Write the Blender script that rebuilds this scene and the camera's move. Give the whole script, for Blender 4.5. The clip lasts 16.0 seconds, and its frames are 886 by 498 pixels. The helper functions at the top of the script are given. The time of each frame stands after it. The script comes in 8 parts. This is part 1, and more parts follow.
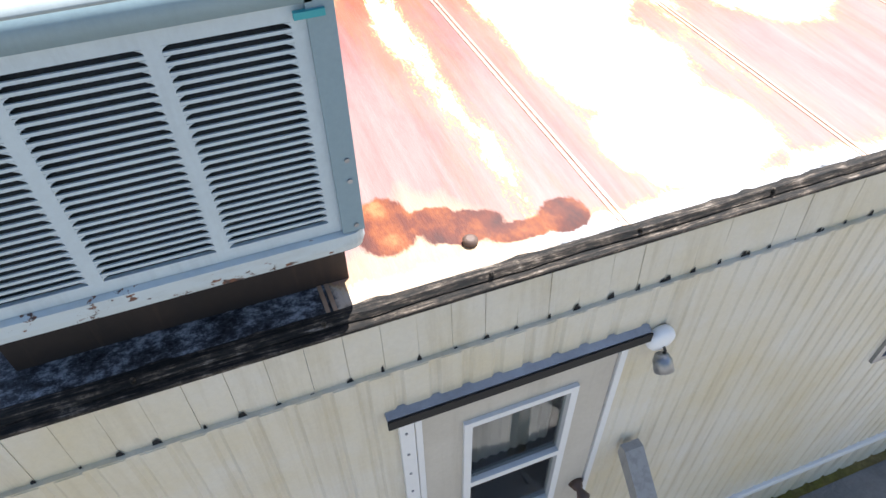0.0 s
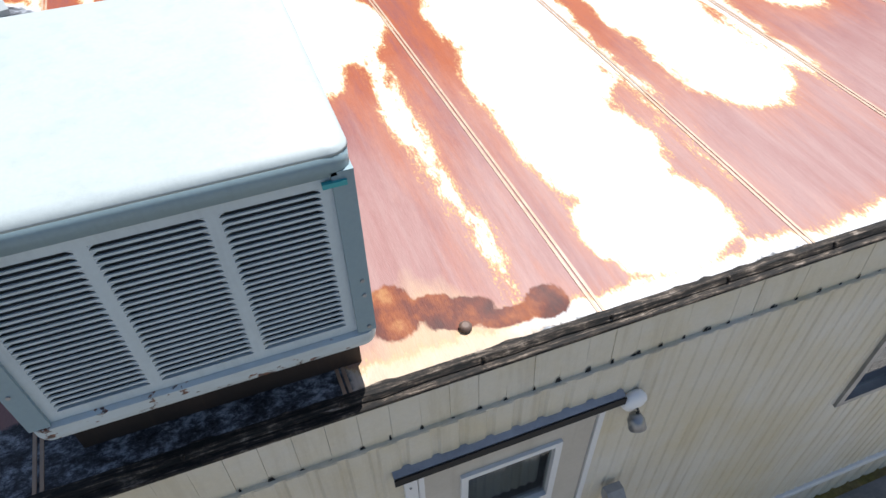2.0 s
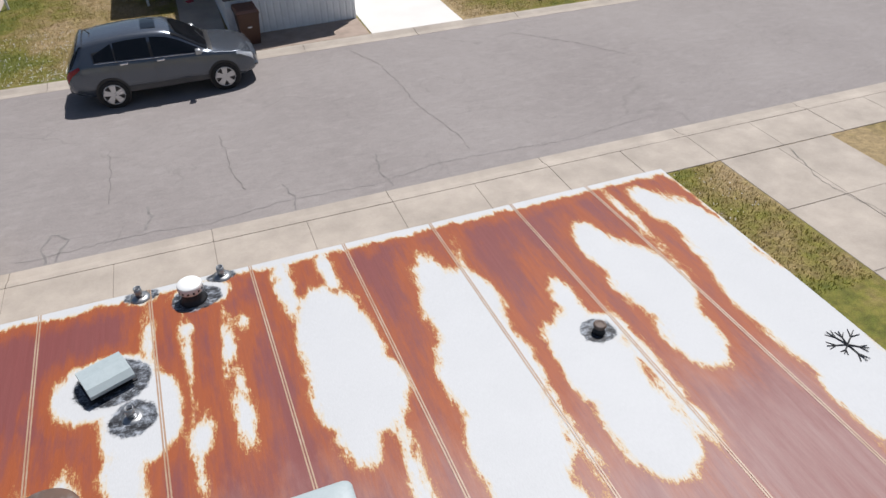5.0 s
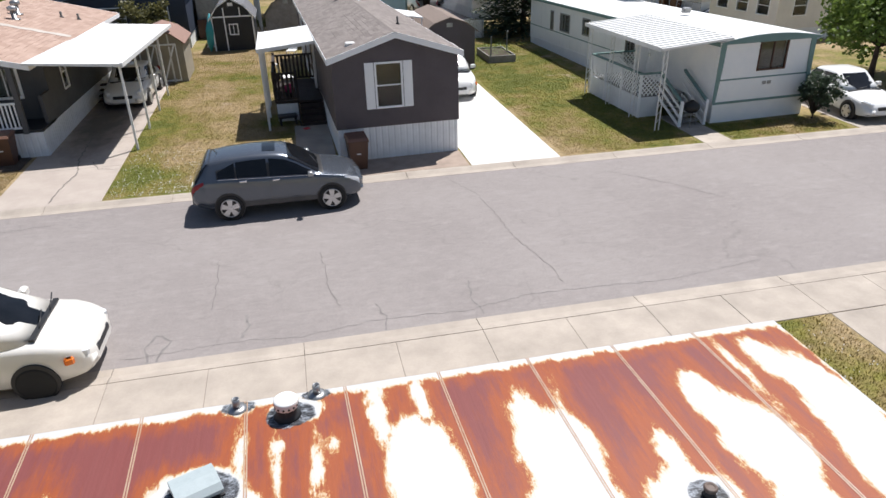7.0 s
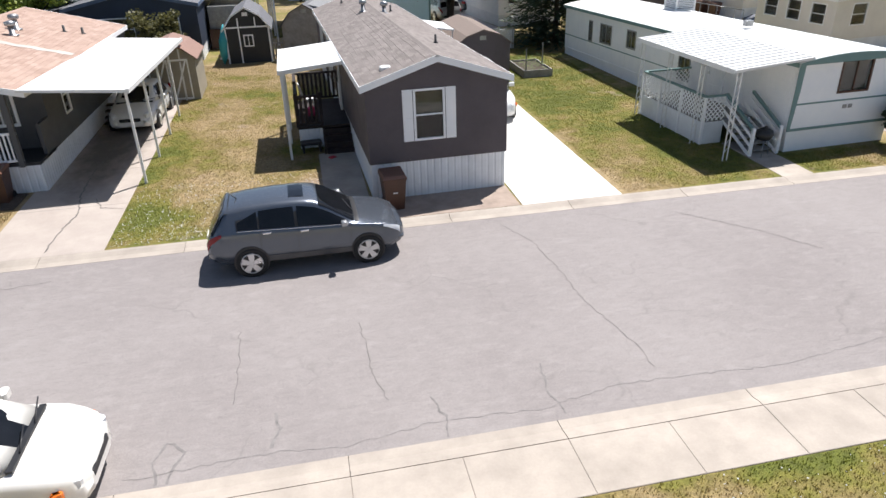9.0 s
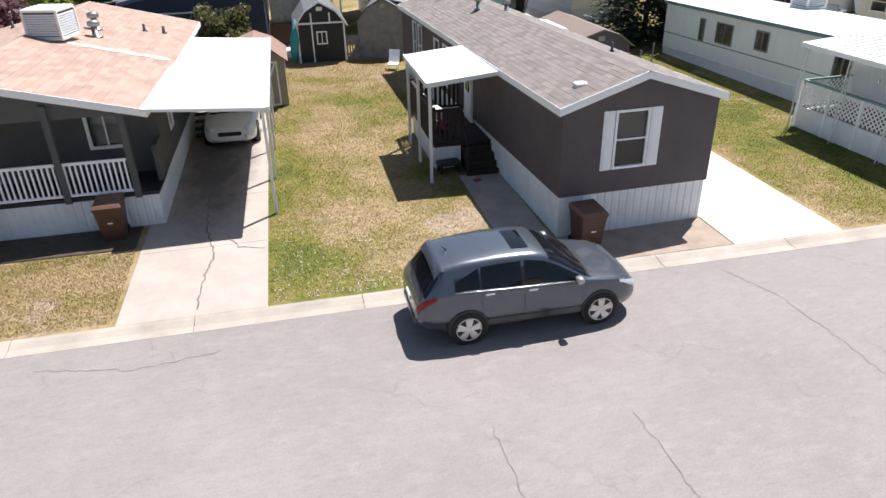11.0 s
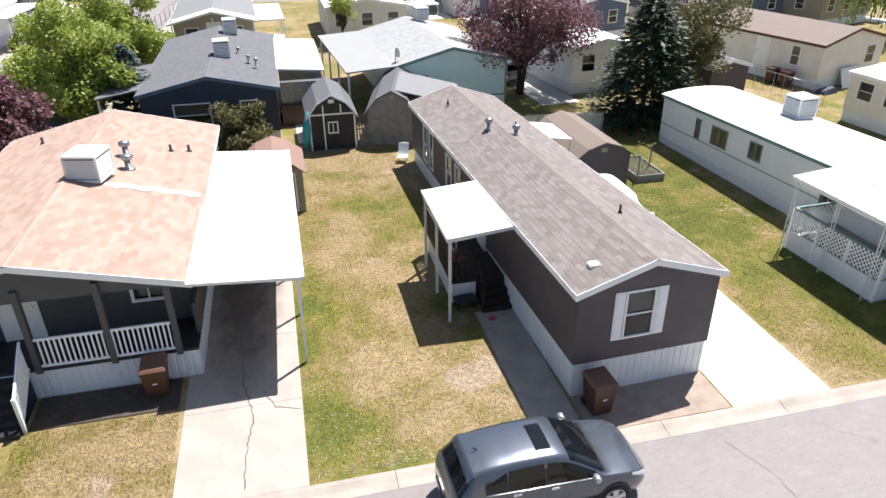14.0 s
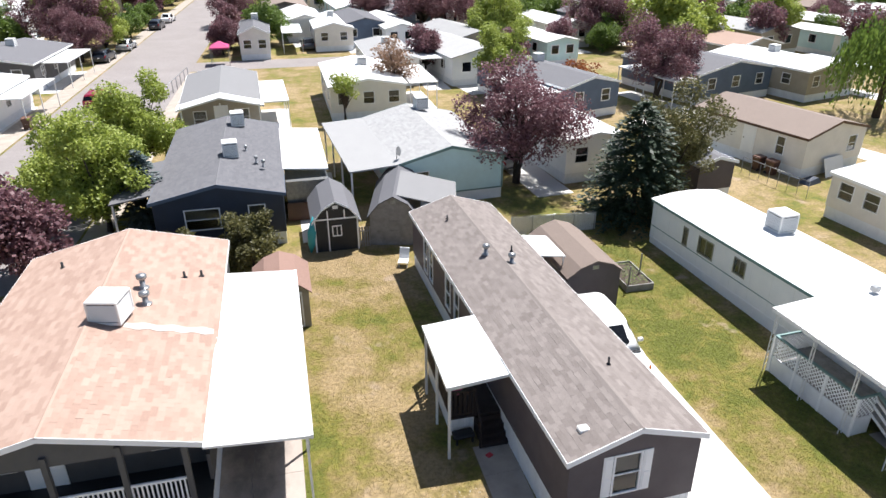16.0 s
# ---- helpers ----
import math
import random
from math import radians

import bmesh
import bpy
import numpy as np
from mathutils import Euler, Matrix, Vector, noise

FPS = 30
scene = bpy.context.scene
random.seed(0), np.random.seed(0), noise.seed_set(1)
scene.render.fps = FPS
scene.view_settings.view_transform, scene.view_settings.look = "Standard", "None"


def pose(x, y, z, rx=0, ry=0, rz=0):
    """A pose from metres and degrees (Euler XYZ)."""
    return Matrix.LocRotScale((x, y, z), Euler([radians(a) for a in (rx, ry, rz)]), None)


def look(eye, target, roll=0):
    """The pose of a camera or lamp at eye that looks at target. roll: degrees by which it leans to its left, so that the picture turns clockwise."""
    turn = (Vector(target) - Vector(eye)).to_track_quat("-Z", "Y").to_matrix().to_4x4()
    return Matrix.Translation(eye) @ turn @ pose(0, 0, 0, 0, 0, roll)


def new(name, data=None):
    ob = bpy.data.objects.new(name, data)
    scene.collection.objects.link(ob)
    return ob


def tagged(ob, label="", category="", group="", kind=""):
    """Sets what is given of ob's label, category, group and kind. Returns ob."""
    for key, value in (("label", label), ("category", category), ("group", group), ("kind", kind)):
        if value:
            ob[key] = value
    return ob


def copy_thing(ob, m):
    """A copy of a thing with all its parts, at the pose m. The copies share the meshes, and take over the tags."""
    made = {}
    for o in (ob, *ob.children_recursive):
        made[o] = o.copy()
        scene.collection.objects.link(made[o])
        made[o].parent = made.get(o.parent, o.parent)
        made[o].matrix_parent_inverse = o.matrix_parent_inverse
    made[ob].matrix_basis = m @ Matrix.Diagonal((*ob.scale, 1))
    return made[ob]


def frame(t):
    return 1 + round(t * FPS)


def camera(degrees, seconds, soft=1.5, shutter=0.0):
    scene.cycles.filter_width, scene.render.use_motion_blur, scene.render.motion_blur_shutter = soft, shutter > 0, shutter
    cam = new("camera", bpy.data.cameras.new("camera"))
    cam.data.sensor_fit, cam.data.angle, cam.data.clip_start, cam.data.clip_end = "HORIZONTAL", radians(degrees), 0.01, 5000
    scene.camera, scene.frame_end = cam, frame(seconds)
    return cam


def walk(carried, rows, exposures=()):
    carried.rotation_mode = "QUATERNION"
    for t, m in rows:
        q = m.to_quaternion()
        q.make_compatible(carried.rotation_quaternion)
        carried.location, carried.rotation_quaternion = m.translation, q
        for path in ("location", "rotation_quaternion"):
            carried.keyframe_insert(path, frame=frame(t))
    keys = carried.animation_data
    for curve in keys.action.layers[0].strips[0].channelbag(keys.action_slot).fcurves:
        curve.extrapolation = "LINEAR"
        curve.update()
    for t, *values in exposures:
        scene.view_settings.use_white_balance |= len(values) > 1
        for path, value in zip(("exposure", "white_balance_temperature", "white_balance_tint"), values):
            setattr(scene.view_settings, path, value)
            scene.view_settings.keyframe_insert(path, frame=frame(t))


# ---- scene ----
cam = camera(66.9, 16.0)
PATH = [
    (0, (0.289, 0.005, 4.73), (0.761, 1.313, 3.294), -1.2),
    (0.5, (0.316, 0.024, 4.808), (0.787, 1.335, 3.374), -1.2),
    (1, (0.333, 0.01, 4.942), (0.797, 1.326, 3.51), -1.5),
    (1.5, (0.308, -0.006, 5.086), (0.778, 1.312, 3.658), -1.4),
    (2, (0.294, -0.027, 5.154), (0.764, 1.292, 3.725), -1.4),
    (2.5, (0.292, -0.031, 5.512), (0.763, 1.299, 4.095), -1.7),
    (3, (0.306, 0.007, 5.882), (0.779, 1.349, 4.476), -1.8),
    (3.5, (0.314, 0.03, 6.252), (0.787, 1.371, 4.846), -1.9),
    (4, (0.303, 0.066, 6.725), (0.779, 1.406, 5.319), -1.7),
    (4.5, (0.298, 0.097, 7.133), (0.792, 1.479, 5.774), -1.6),
    (5, (0.305, 0.109, 7.355), (0.842, 1.586, 6.118), -1.3),
    (5.2, (0.298, 0.112, 7.38), (0.856, 1.631, 6.205), -1.3),
    (7.3, (0.145, 0.279, 7.412), (0.49, 2.021, 6.493), -1.3),
    (7.5, (0.225, 0.38, 7.425), (0.565, 2.123, 6.505), -1.4),
    (8, (0.267, 1.039, 7.421), (0.61, 2.783, 6.504), -1.4),
    (8.5, (0.198, 2.038, 7.517), (0.54, 3.78, 6.595), -1.5),
    (9, (-0.271, 3.213, 7.545), (0.074, 4.953, 6.622), -1.5),
    (9.5, (-1.226, 4.435, 7.588), (-0.868, 6.17, 6.659), -1.5),
    (10, (-2.546, 5.604, 7.634), (-2.177, 7.333, 6.699), -1.4),
    (10.2, (-3.059, 6.045, 7.622), (-2.696, 7.774, 6.685), -1.4),
    (12.3, (-5.377, 7.817, 8.559), (-4.972, 9.508, 7.57), -0.3),
    (12.5, (-5.372, 7.85, 8.949), (-4.967, 9.541, 7.961), -0.3),
    (13, (-5.315, 7.974, 9.937), (-4.911, 9.665, 8.949), -0.3),
    (13.5, (-5.25, 8.121, 10.966), (-4.842, 9.818, 9.989), -0.2),
    (14, (-5.187, 8.257, 11.97), (-4.777, 9.963, 11.011), -0.2),
    (14.5, (-5.144, 8.402, 12.97), (-4.73, 10.117, 12.028), -0.2),
    (15, (-5.118, 8.555, 13.969), (-4.702, 10.278, 13.044), -0.1),
    (15.5, (-5.092, 8.677, 14.935), (-4.672, 10.41, 14.03), -0.1),
    (16, (-5.127, 8.77, 15.884), (-4.701, 10.513, 14.999), 0.0),
]
EXPOSURES = [(0, 1.5), (1.0, 1.2), (1.5, 0.92), (2.0, 0.76), (2.5, 0.38), (3.0, 0.2), (3.5, 0.08), (4.5, 0.04), (5.2, 0.06), (7.3, 0.47), (9.0, 0.65), (12.3, 0.85), (14.0, 0.91), (16.0, 0.87)]
walk(cam, [(t, look(eye, target, roll)) for t, eye, target, roll in PATH], EXPOSURES)

# ---- world and sun ----
SUN = Vector((0.37, 0.34, 1.0)).normalized()
world = bpy.data.worlds.new("sky")
scene.world = world
world.use_nodes = True
wn = world.node_tree
sky = wn.nodes.new("ShaderNodeTexSky")
sky.sky_type, sky.sun_disc = "NISHITA", False
sky.sun_elevation, sky.sun_rotation = math.asin(SUN.z), math.atan2(SUN.x, SUN.y)
wn.links.new(sky.outputs[0], wn.nodes["Background"].inputs[0])
wn.nodes["Background"].inputs[1].default_value = 0.066
sun = new("sun", bpy.data.lights.new("sun", "SUN"))
sun.data.energy, sun.data.angle, sun.data.color = 5.0, radians(0.53), (1.0, 0.972, 0.955)
sun.matrix_world = look(SUN * 60, (0, 0, 0))

# ---- materials ----


def srgb(h):
    return tuple((c / 12.92 if c <= 0.04045 else ((c + 0.055) / 1.055) ** 2.4) for c in (int(h[i:i + 2], 16) / 255 for i in (0, 2, 4)))


class Nodes:
    """A small builder for one node material."""

    def __init__(self, name):
        self.mat = bpy.data.materials.new(name)
        self.mat.use_nodes = True
        self.t = self.mat.node_tree
        self.bsdf = self.t.nodes["Principled BSDF"]

    def put(self, socket, value):
        if isinstance(value, bpy.types.NodeSocket):
            self.t.links.new(value, socket)
        elif isinstance(value, tuple) and len(value) == 3 and socket.type == "RGBA":
            socket.default_value = (*value, 1)
        else:
            socket.default_value = value

    def node(self, kind, out=0, **inputs):
        n = self.t.nodes.new(kind)
        for k, v in inputs.items():
            if k[0] == "i" and k[1:].isdigit():
                self.put(n.inputs[int(k[1:])], v)
            else:
                setattr(n, k, v) if not hasattr(n, "inputs") or k not in n.inputs else self.put(n.inputs[k], v)
        return n.outputs[out]

    def math(self, op, a, b=0.0, clamp=False):
        return self.node("ShaderNodeMath", operation=op, use_clamp=clamp, i0=a, i1=b)

    def place(self, object_space=True):
        if object_space:
            return self.node("ShaderNodeTexCoord", 3)
        return self.node("ShaderNodeNewGeometry", 0)

    def scaled(self, v, x, y, z):
        return self.node("ShaderNodeVectorMath", operation="MULTIPLY", i0=v, i1=(x, y, z))

    def noise(self, v, scale, detail=4.0, rough=0.6):
        return self.node("ShaderNodeTexNoise", 0, Vector=v, Scale=scale, Detail=detail, Roughness=rough)

    def ramp(self, f, stops):
        n = self.t.nodes.new("ShaderNodeValToRGB")
        e = n.color_ramp.elements
        while len(e) < len(stops):
            e.new(0.5)
        for el, (p, c) in zip(e, stops):
            el.position, el.color = p, (*c, 1) if isinstance(c, tuple) else (c, c, c, 1)
        self.put(n.inputs[0], f)
        return n.outputs[0]

    def mix(self, f, a, b, how="MIX"):
        n = self.t.nodes.new("ShaderNodeMix")
        n.data_type, n.blend_type = "RGBA", how
        self.put(n.inputs[0], f), self.put(n.inputs[6], a), self.put(n.inputs[7], b)
        return n.outputs[2]

    def bump(self, h, strength, dist):
        n = self.t.nodes.new("ShaderNodeBump")
        n.inputs["Strength"].default_value, n.inputs["Distance"].default_value = strength, dist
        self.put(n.inputs["Height"], h)
        self.t.links.new(n.outputs[0], self.bsdf.inputs["Normal"])

    def done(self, colour, rough=0.6, metal=0.0, **more):
        self.put(self.bsdf.inputs["Base Color"], colour)
        self.put(self.bsdf.inputs["Roughness"], rough)
        self.put(self.bsdf.inputs["Metallic"], metal)
        for k, v in more.items():
            self.put(self.bsdf.inputs[k.replace("_", " ")], v)
        return self.mat


def plain(name, base, rough=0.6, metal=0.0, vary=0.12, scale=1.2, grain=30.0, bump=0.15, depth=0.004, stain=None, each=0.0, **more):
    """Paint, metal or board: base colour with broad stains, fine grain and a little relief."""
    m = Nodes(name)
    p = m.place(False)
    broad, fine = m.noise(p, scale, 5, 0.65), m.noise(p, grain, 3, 0.7)
    dark = tuple(c * (1 - 2 * vary) for c in base) if stain is None else stain
    light = tuple(min(c * (1 + vary), 0.92) for c in base)
    c = m.mix(m.ramp(broad, [(0.3, 0.0), (0.75, 1.0)]), light, m.mix(0.6 if stain is None else 0.45, base, dark))
    c = m.mix(vary, c, m.ramp(fine, [(0.2, 0.35), (0.8, 1.0)]), "MULTIPLY")
    if each:
        r = m.node("ShaderNodeObjectInfo", 5)
        c = m.mix(1.0, c, m.ramp(r, [(0, 1 - each), (1, 1.0)]), "MULTIPLY")
    m.bump(fine, bump, depth)
    return m.done(c, m.math("ADD", m.math("MULTIPLY", broad, 0.2), rough - 0.1), metal, **more)


M = {}
M["concrete"] = plain("concrete", (0.388, 0.338, 0.288), 0.85, vary=0.17, scale=1.1, grain=28, bump=0.3, each=0.06)
M["new_concrete"] = plain("new_concrete", (0.62, 0.60, 0.57), 0.8, vary=0.06, scale=0.6, grain=50, bump=0.2)
M["white_paint"] = plain("white_paint", (0.89, 0.91, 0.93), 0.5, vary=0.05, scale=1.5)
M["white_metal"] = plain("white_metal", (0.75, 0.75, 0.74), 0.45, vary=0.05, scale=1.0)
M["white_vinyl"] = plain("white_vinyl", (0.78, 0.80, 0.82), 0.5, vary=0.08, scale=2.0)
M["charcoal"] = plain("charcoal", (0.092, 0.076, 0.084), 0.65, vary=0.1, scale=1.3)
M["grey_siding"] = plain("grey_siding", (0.084, 0.084, 0.088), 0.65, vary=0.1)
M["beige_siding"] = plain("beige_siding", (0.336, 0.304, 0.248), 0.6, vary=0.1)
M["teal_siding"] = plain("teal_siding", (0.56, 0.75, 0.78), 0.6, vary=0.06)
M["teal_trim"] = plain("teal_trim", (0.160, 0.264, 0.256), 0.55, vary=0.1)
M["navy_siding"] = plain("navy_siding", (0.028, 0.040, 0.068), 0.6, vary=0.1)
M["blue_siding"] = plain("blue_siding", (0.096, 0.136, 0.208), 0.6, vary=0.1)
M["cream_siding"] = plain("cream_siding", (0.76, 0.73, 0.68), 0.6, vary=0.06)
M["black_paint"] = plain("black_paint", (0.024, 0.026, 0.030), 0.6, vary=0.15)
M["weathered_wood"] = plain("weathered_wood", (0.288, 0.276, 0.264), 0.85, vary=0.25, scale=3, grain=60, bump=0.5)
M["dark_wood"] = plain("dark_wood", (0.028, 0.018, 0.016), 0.7, vary=0.2, scale=3)
M["pale_stain"] = plain("pale_stain", (0.440, 0.400, 0.360), 0.85, vary=0.1)
M["rubber"] = plain("rubber", (0.014, 0.014, 0.015), 0.8, vary=0.15)
M["black_plastic"] = plain("black_plastic", (0.016, 0.016, 0.018), 0.5, vary=0.15)
M["brown_plastic"] = plain("brown_plastic", (0.080, 0.034, 0.021), 0.5, vary=0.15)
M["brown_lid"] = plain("brown_lid", (0.176, 0.088, 0.060), 0.5, vary=0.12)
M["galvanised"] = plain("galvanised", (0.360, 0.368, 0.376), 0.4, 0.8, vary=0.2, scale=6)
M["bark"] = plain("bark", (0.060, 0.044, 0.036), 0.9, vary=0.3, scale=5, bump=0.8, depth=0.02)
M["soil"] = plain("soil", (0.080, 0.060, 0.044), 0.95, vary=0.25, scale=4, grain=60, bump=0.6, depth=0.02)
M["sand"] = plain("sand", (0.336, 0.264, 0.216), 0.95, vary=0.18, scale=2, grain=60, bump=0.5, depth=0.015)
M["curtain"] = plain("curtain", (0.400, 0.384, 0.352), 0.9, vary=0.15, scale=3)
M["blind"] = plain("blind", (0.240, 0.200, 0.160), 0.8, vary=0.15, scale=3)
M["dark_inside"] = plain("dark_inside", (0.040, 0.040, 0.040), 0.9, vary=0.1)
M["red_cloth"] = plain("red_cloth", (0.480, 0.048, 0.064), 0.8)
M["pitch"] = plain("pitch", (0.005, 0.005, 0.006), 0.7, vary=0.2)
M["gravel"] = plain("gravel", (0.216, 0.208, 0.200), 0.95, vary=0.25, scale=3, grain=40, bump=0.8, depth=0.02)
M["pink_plastic"] = plain("pink_plastic", (0.55, 0.06, 0.20), 0.4)
M["turquoise"] = plain("turquoise", (0.040, 0.360, 0.400), 0.5)


def glass():
    m = Nodes("glass")
    return m.done((0.600, 0.640, 0.640), 0.02, 0.0, Transmission_Weight=1.0, IOR=1.45)


def tinted():
    m = Nodes("tinted_glass")
    p = m.noise(m.place(False), 3.0)
    return m.done(m.ramp(p, [(0.3, (0.003, 0.004, 0.005)), (0.8, (0.010, 0.011, 0.014))]), 0.05, 0.0, Specular_IOR_Level=0.4)


M["glass"], M["tinted"] = glass(), tinted()


def car_paint(name, base, metal=0.55, rough=0.3):
    m = Nodes(name)
    p = m.place(False)
    flake, dust = m.noise(p, 400, 1), m.noise(p, 2.5, 5)
    c = m.mix(m.ramp(flake, [(0.35, 0.0), (0.7, 0.35)]), base, tuple(min(1, 1.5 * c + 0.01) for c in base))
    c = m.mix(m.ramp(dust, [(0.5, 0.0), (0.9, 0.12)]), c, (0.280, 0.240, 0.200))
    return m.done(c, rough, metal, Coat_Weight=0.6, Coat_Roughness=0.06)


M["steel_grey_paint"] = car_paint("steel_grey_paint", (0.095, 0.11, 0.135), 0.6, 0.26)
M["white_car_paint"] = car_paint("white_car_paint", (0.70, 0.70, 0.69), 0.0, 0.35)
M["pearl_paint"] = car_paint("pearl_paint", (0.66, 0.64, 0.60), 0.1, 0.35)
M["silver_paint"] = car_paint("silver_paint", (0.360, 0.368, 0.376), 0.4, 0.3)
M["red_car_paint"] = car_paint("red_car_paint", (0.280, 0.016, 0.040), 0.1, 0.3)
M["dark_car_paint"] = car_paint("dark_car_paint", (0.024, 0.028, 0.036), 0.2, 0.3)
M["alloy"] = plain("alloy", (0.62, 0.62, 0.63), 0.3, 0.7, vary=0.08)
M["red_lens"] = plain("red_lens", (0.25, 0.008, 0.012), 0.15, vary=0.1)
M["amber_lens"] = plain("amber_lens", (0.75, 0.18, 0.02), 0.2, vary=0.1)
M["clear_lens"] = plain("clear_lens", (0.75, 0.77, 0.8), 0.1, vary=0.05)
M["chrome"] = plain("chrome", (0.75, 0.75, 0.76), 0.15, 0.95, vary=0.04)


def shingle_material(name, dark, light):
    """Asphalt shingles: colour by tab, mineral grain."""
    m = Nodes(name)
    p = m.place(False)
    tab = m.t.nodes.new("ShaderNodeNewGeometry").outputs["Random Per Island"]
    one = m.t.nodes.new("ShaderNodeObjectInfo").outputs["Random"]
    f = m.math("FRACT", m.math("ADD", tab, m.math("MULTIPLY", one, 7.31)))
    f = m.math("ADD", m.math("MULTIPLY", f, 0.6), m.math("MULTIPLY", m.noise(p, 0.9, 4), 0.4))
    c = m.mix(f, dark, light)
    grain = m.noise(p, 120, 2, 0.8)
    c = m.mix(0.5, c, m.ramp(grain, [(0.3, 0.45), (0.7, 1.12)]), "MULTIPLY")
    m.bump(grain, 0.5, 0.004)
    return m.done(c, 0.92)


M["grey_shingle"] = shingle_material("grey_shingle", (0.160, 0.135, 0.124), (0.285, 0.25, 0.232))
M["tan_shingle"] = shingle_material("tan_shingle", (0.315, 0.208, 0.162), (0.475, 0.345, 0.28))
M["slate_shingle"] = shingle_material("slate_shingle", (0.120, 0.120, 0.132), (0.168, 0.168, 0.180))
M["silver_shingle"] = shingle_material("silver_shingle", (0.31, 0.31, 0.31), (0.43, 0.43, 0.43))
M["ash_shingle"] = shingle_material("ash_shingle", (0.20, 0.20, 0.205), (0.28, 0.28, 0.285))
M["brown_shingle"] = shingle_material("brown_shingle", (0.192, 0.148, 0.124), (0.272, 0.216, 0.184))
M["rose_shingle"] = shingle_material("rose_shingle", (0.240, 0.144, 0.112), (0.336, 0.216, 0.176))


def asphalt():
    m = Nodes("asphalt")
    p = m.place(False)
    broad, mid, fine = m.noise(p, 0.25, 5), m.noise(m.scaled(p, 0.8, 1.3, 1), 2.4, 7, 0.75), m.noise(p, 70, 3, 0.8)
    c = m.ramp(broad, [(0.3, (0.258, 0.230, 0.221)), (0.75, (0.316, 0.286, 0.274))])
    c = m.mix(m.ramp(mid, [(0.5, 0.0), (0.78, 0.5)]), c, (0.392, 0.360, 0.344))
    grit = m.noise(p, 24, 4, 0.85)
    c = m.mix(0.55, c, m.ramp(fine, [(0.25, 0.35), (0.7, 1.06)]), "MULTIPLY")
    c = m.mix(0.3, c, m.ramp(grit, [(0.3, 0.5), (0.62, 1.12)]), "MULTIPLY")
    worn = m.noise(m.scaled(p, 0.5, 1.4, 1), 6.0, 6, 0.85)
    c = m.mix(0.35, c, m.ramp(worn, [(0.34, 0.68), (0.5, 1.0), (0.66, 1.14)]), "MULTIPLY")
    # fine old cracks, thinly spread
    warp = m.node("ShaderNodeVectorMath", operation="ADD", i0=p, i1=m.scaled(m.node("ShaderNodeTexNoise", 1, Vector=p, Scale=1.5), 0.9, 0.9, 0))
    cell = m.node("ShaderNodeTexVoronoi", 0, feature="DISTANCE_TO_EDGE", Vector=m.scaled(warp, 1, 0.7, 1), Scale=0.32)
    some = m.ramp(m.noise(p, 0.35, 2), [(0.5, 0.0), (0.6, 1.0)])
    crack = m.math("MULTIPLY", m.ramp(cell, [(0.0, 1.0), (0.006, 0.0)]), some)
    c = m.mix(m.math("MULTIPLY", crack, 0.28), c, (0.104, 0.096, 0.088))
    m.bump(fine, 0.5, 0.006)
    return m.done(c, 0.9)


def turf_colour(m, p):
    """Patchy turf: green where watered, straw-coloured where dry."""
    broad, mid, bare = m.noise(p, 0.17, 4), m.noise(p, 0.75, 5, 0.7), m.noise(p, 0.42, 3)
    f = m.math("ADD", m.math("MULTIPLY", broad, 0.55), m.math("MULTIPLY", mid, 0.45))
    f = m.math("ADD", m.math("MULTIPLY", m.math("SUBTRACT", f, 0.5), 1.75), 0.515)
    x, y = m.node("ShaderNodeSeparateXYZ", 0, i0=p), m.node("ShaderNodeSeparateXYZ", 1, i0=p)

    def watered(cx, cy, rx, ry, amount):
        u, v = m.math("DIVIDE", m.math("SUBTRACT", x, cx), rx), m.math("DIVIDE", m.math("SUBTRACT", y, cy), ry)
        r = m.math("ADD", m.math("MULTIPLY", u, u), m.math("MULTIPLY", v, v))
        return m.math("MULTIPLY", m.ramp(r, [(0.1, 1.0), (1.0, 0.0)]), amount)

    for spot in ((-5.4, 25.0, 1.3, 9.0, -0.11), (-4.9, 21.0, 1.6, 2.6, -0.07), (-2.6, 29.5, 2.2, 6.0, 0.05), (-1.3, 24.2, 1.7, 2.6, 0.08), (11.0, 31.0, 4.0, 12.0, -0.19), (10.8, 22.5, 3.0, 3.5, -0.06), (-10.5, 21.5, 2.2, 1.6, -0.03), (1.0, 7.0, 9.0, 3.0, 0.21), (1.0, 9.4, 12.0, 0.4, -0.10), (8.0, 5.0, 3.0, 5.0, -0.05)):
        f = m.math("ADD", f, watered(*spot))
    c = m.ramp(f, [(0.30, (0.135, 0.150, 0.020)), (0.40, (0.215, 0.195, 0.038)), (0.49, (0.275, 0.212, 0.075)), (0.62, (0.385, 0.285, 0.148))])
    bare = m.math("ADD", bare, m.math("ADD", watered(-0.7, 22.3, 1.1, 1.2, 0.24), watered(-0.9, 24.6, 0.9, 1.0, 0.14)))
    return m.mix(m.ramp(bare, [(0.64, 0.0), (0.72, 0.85)]), c, (0.440, 0.336, 0.240))


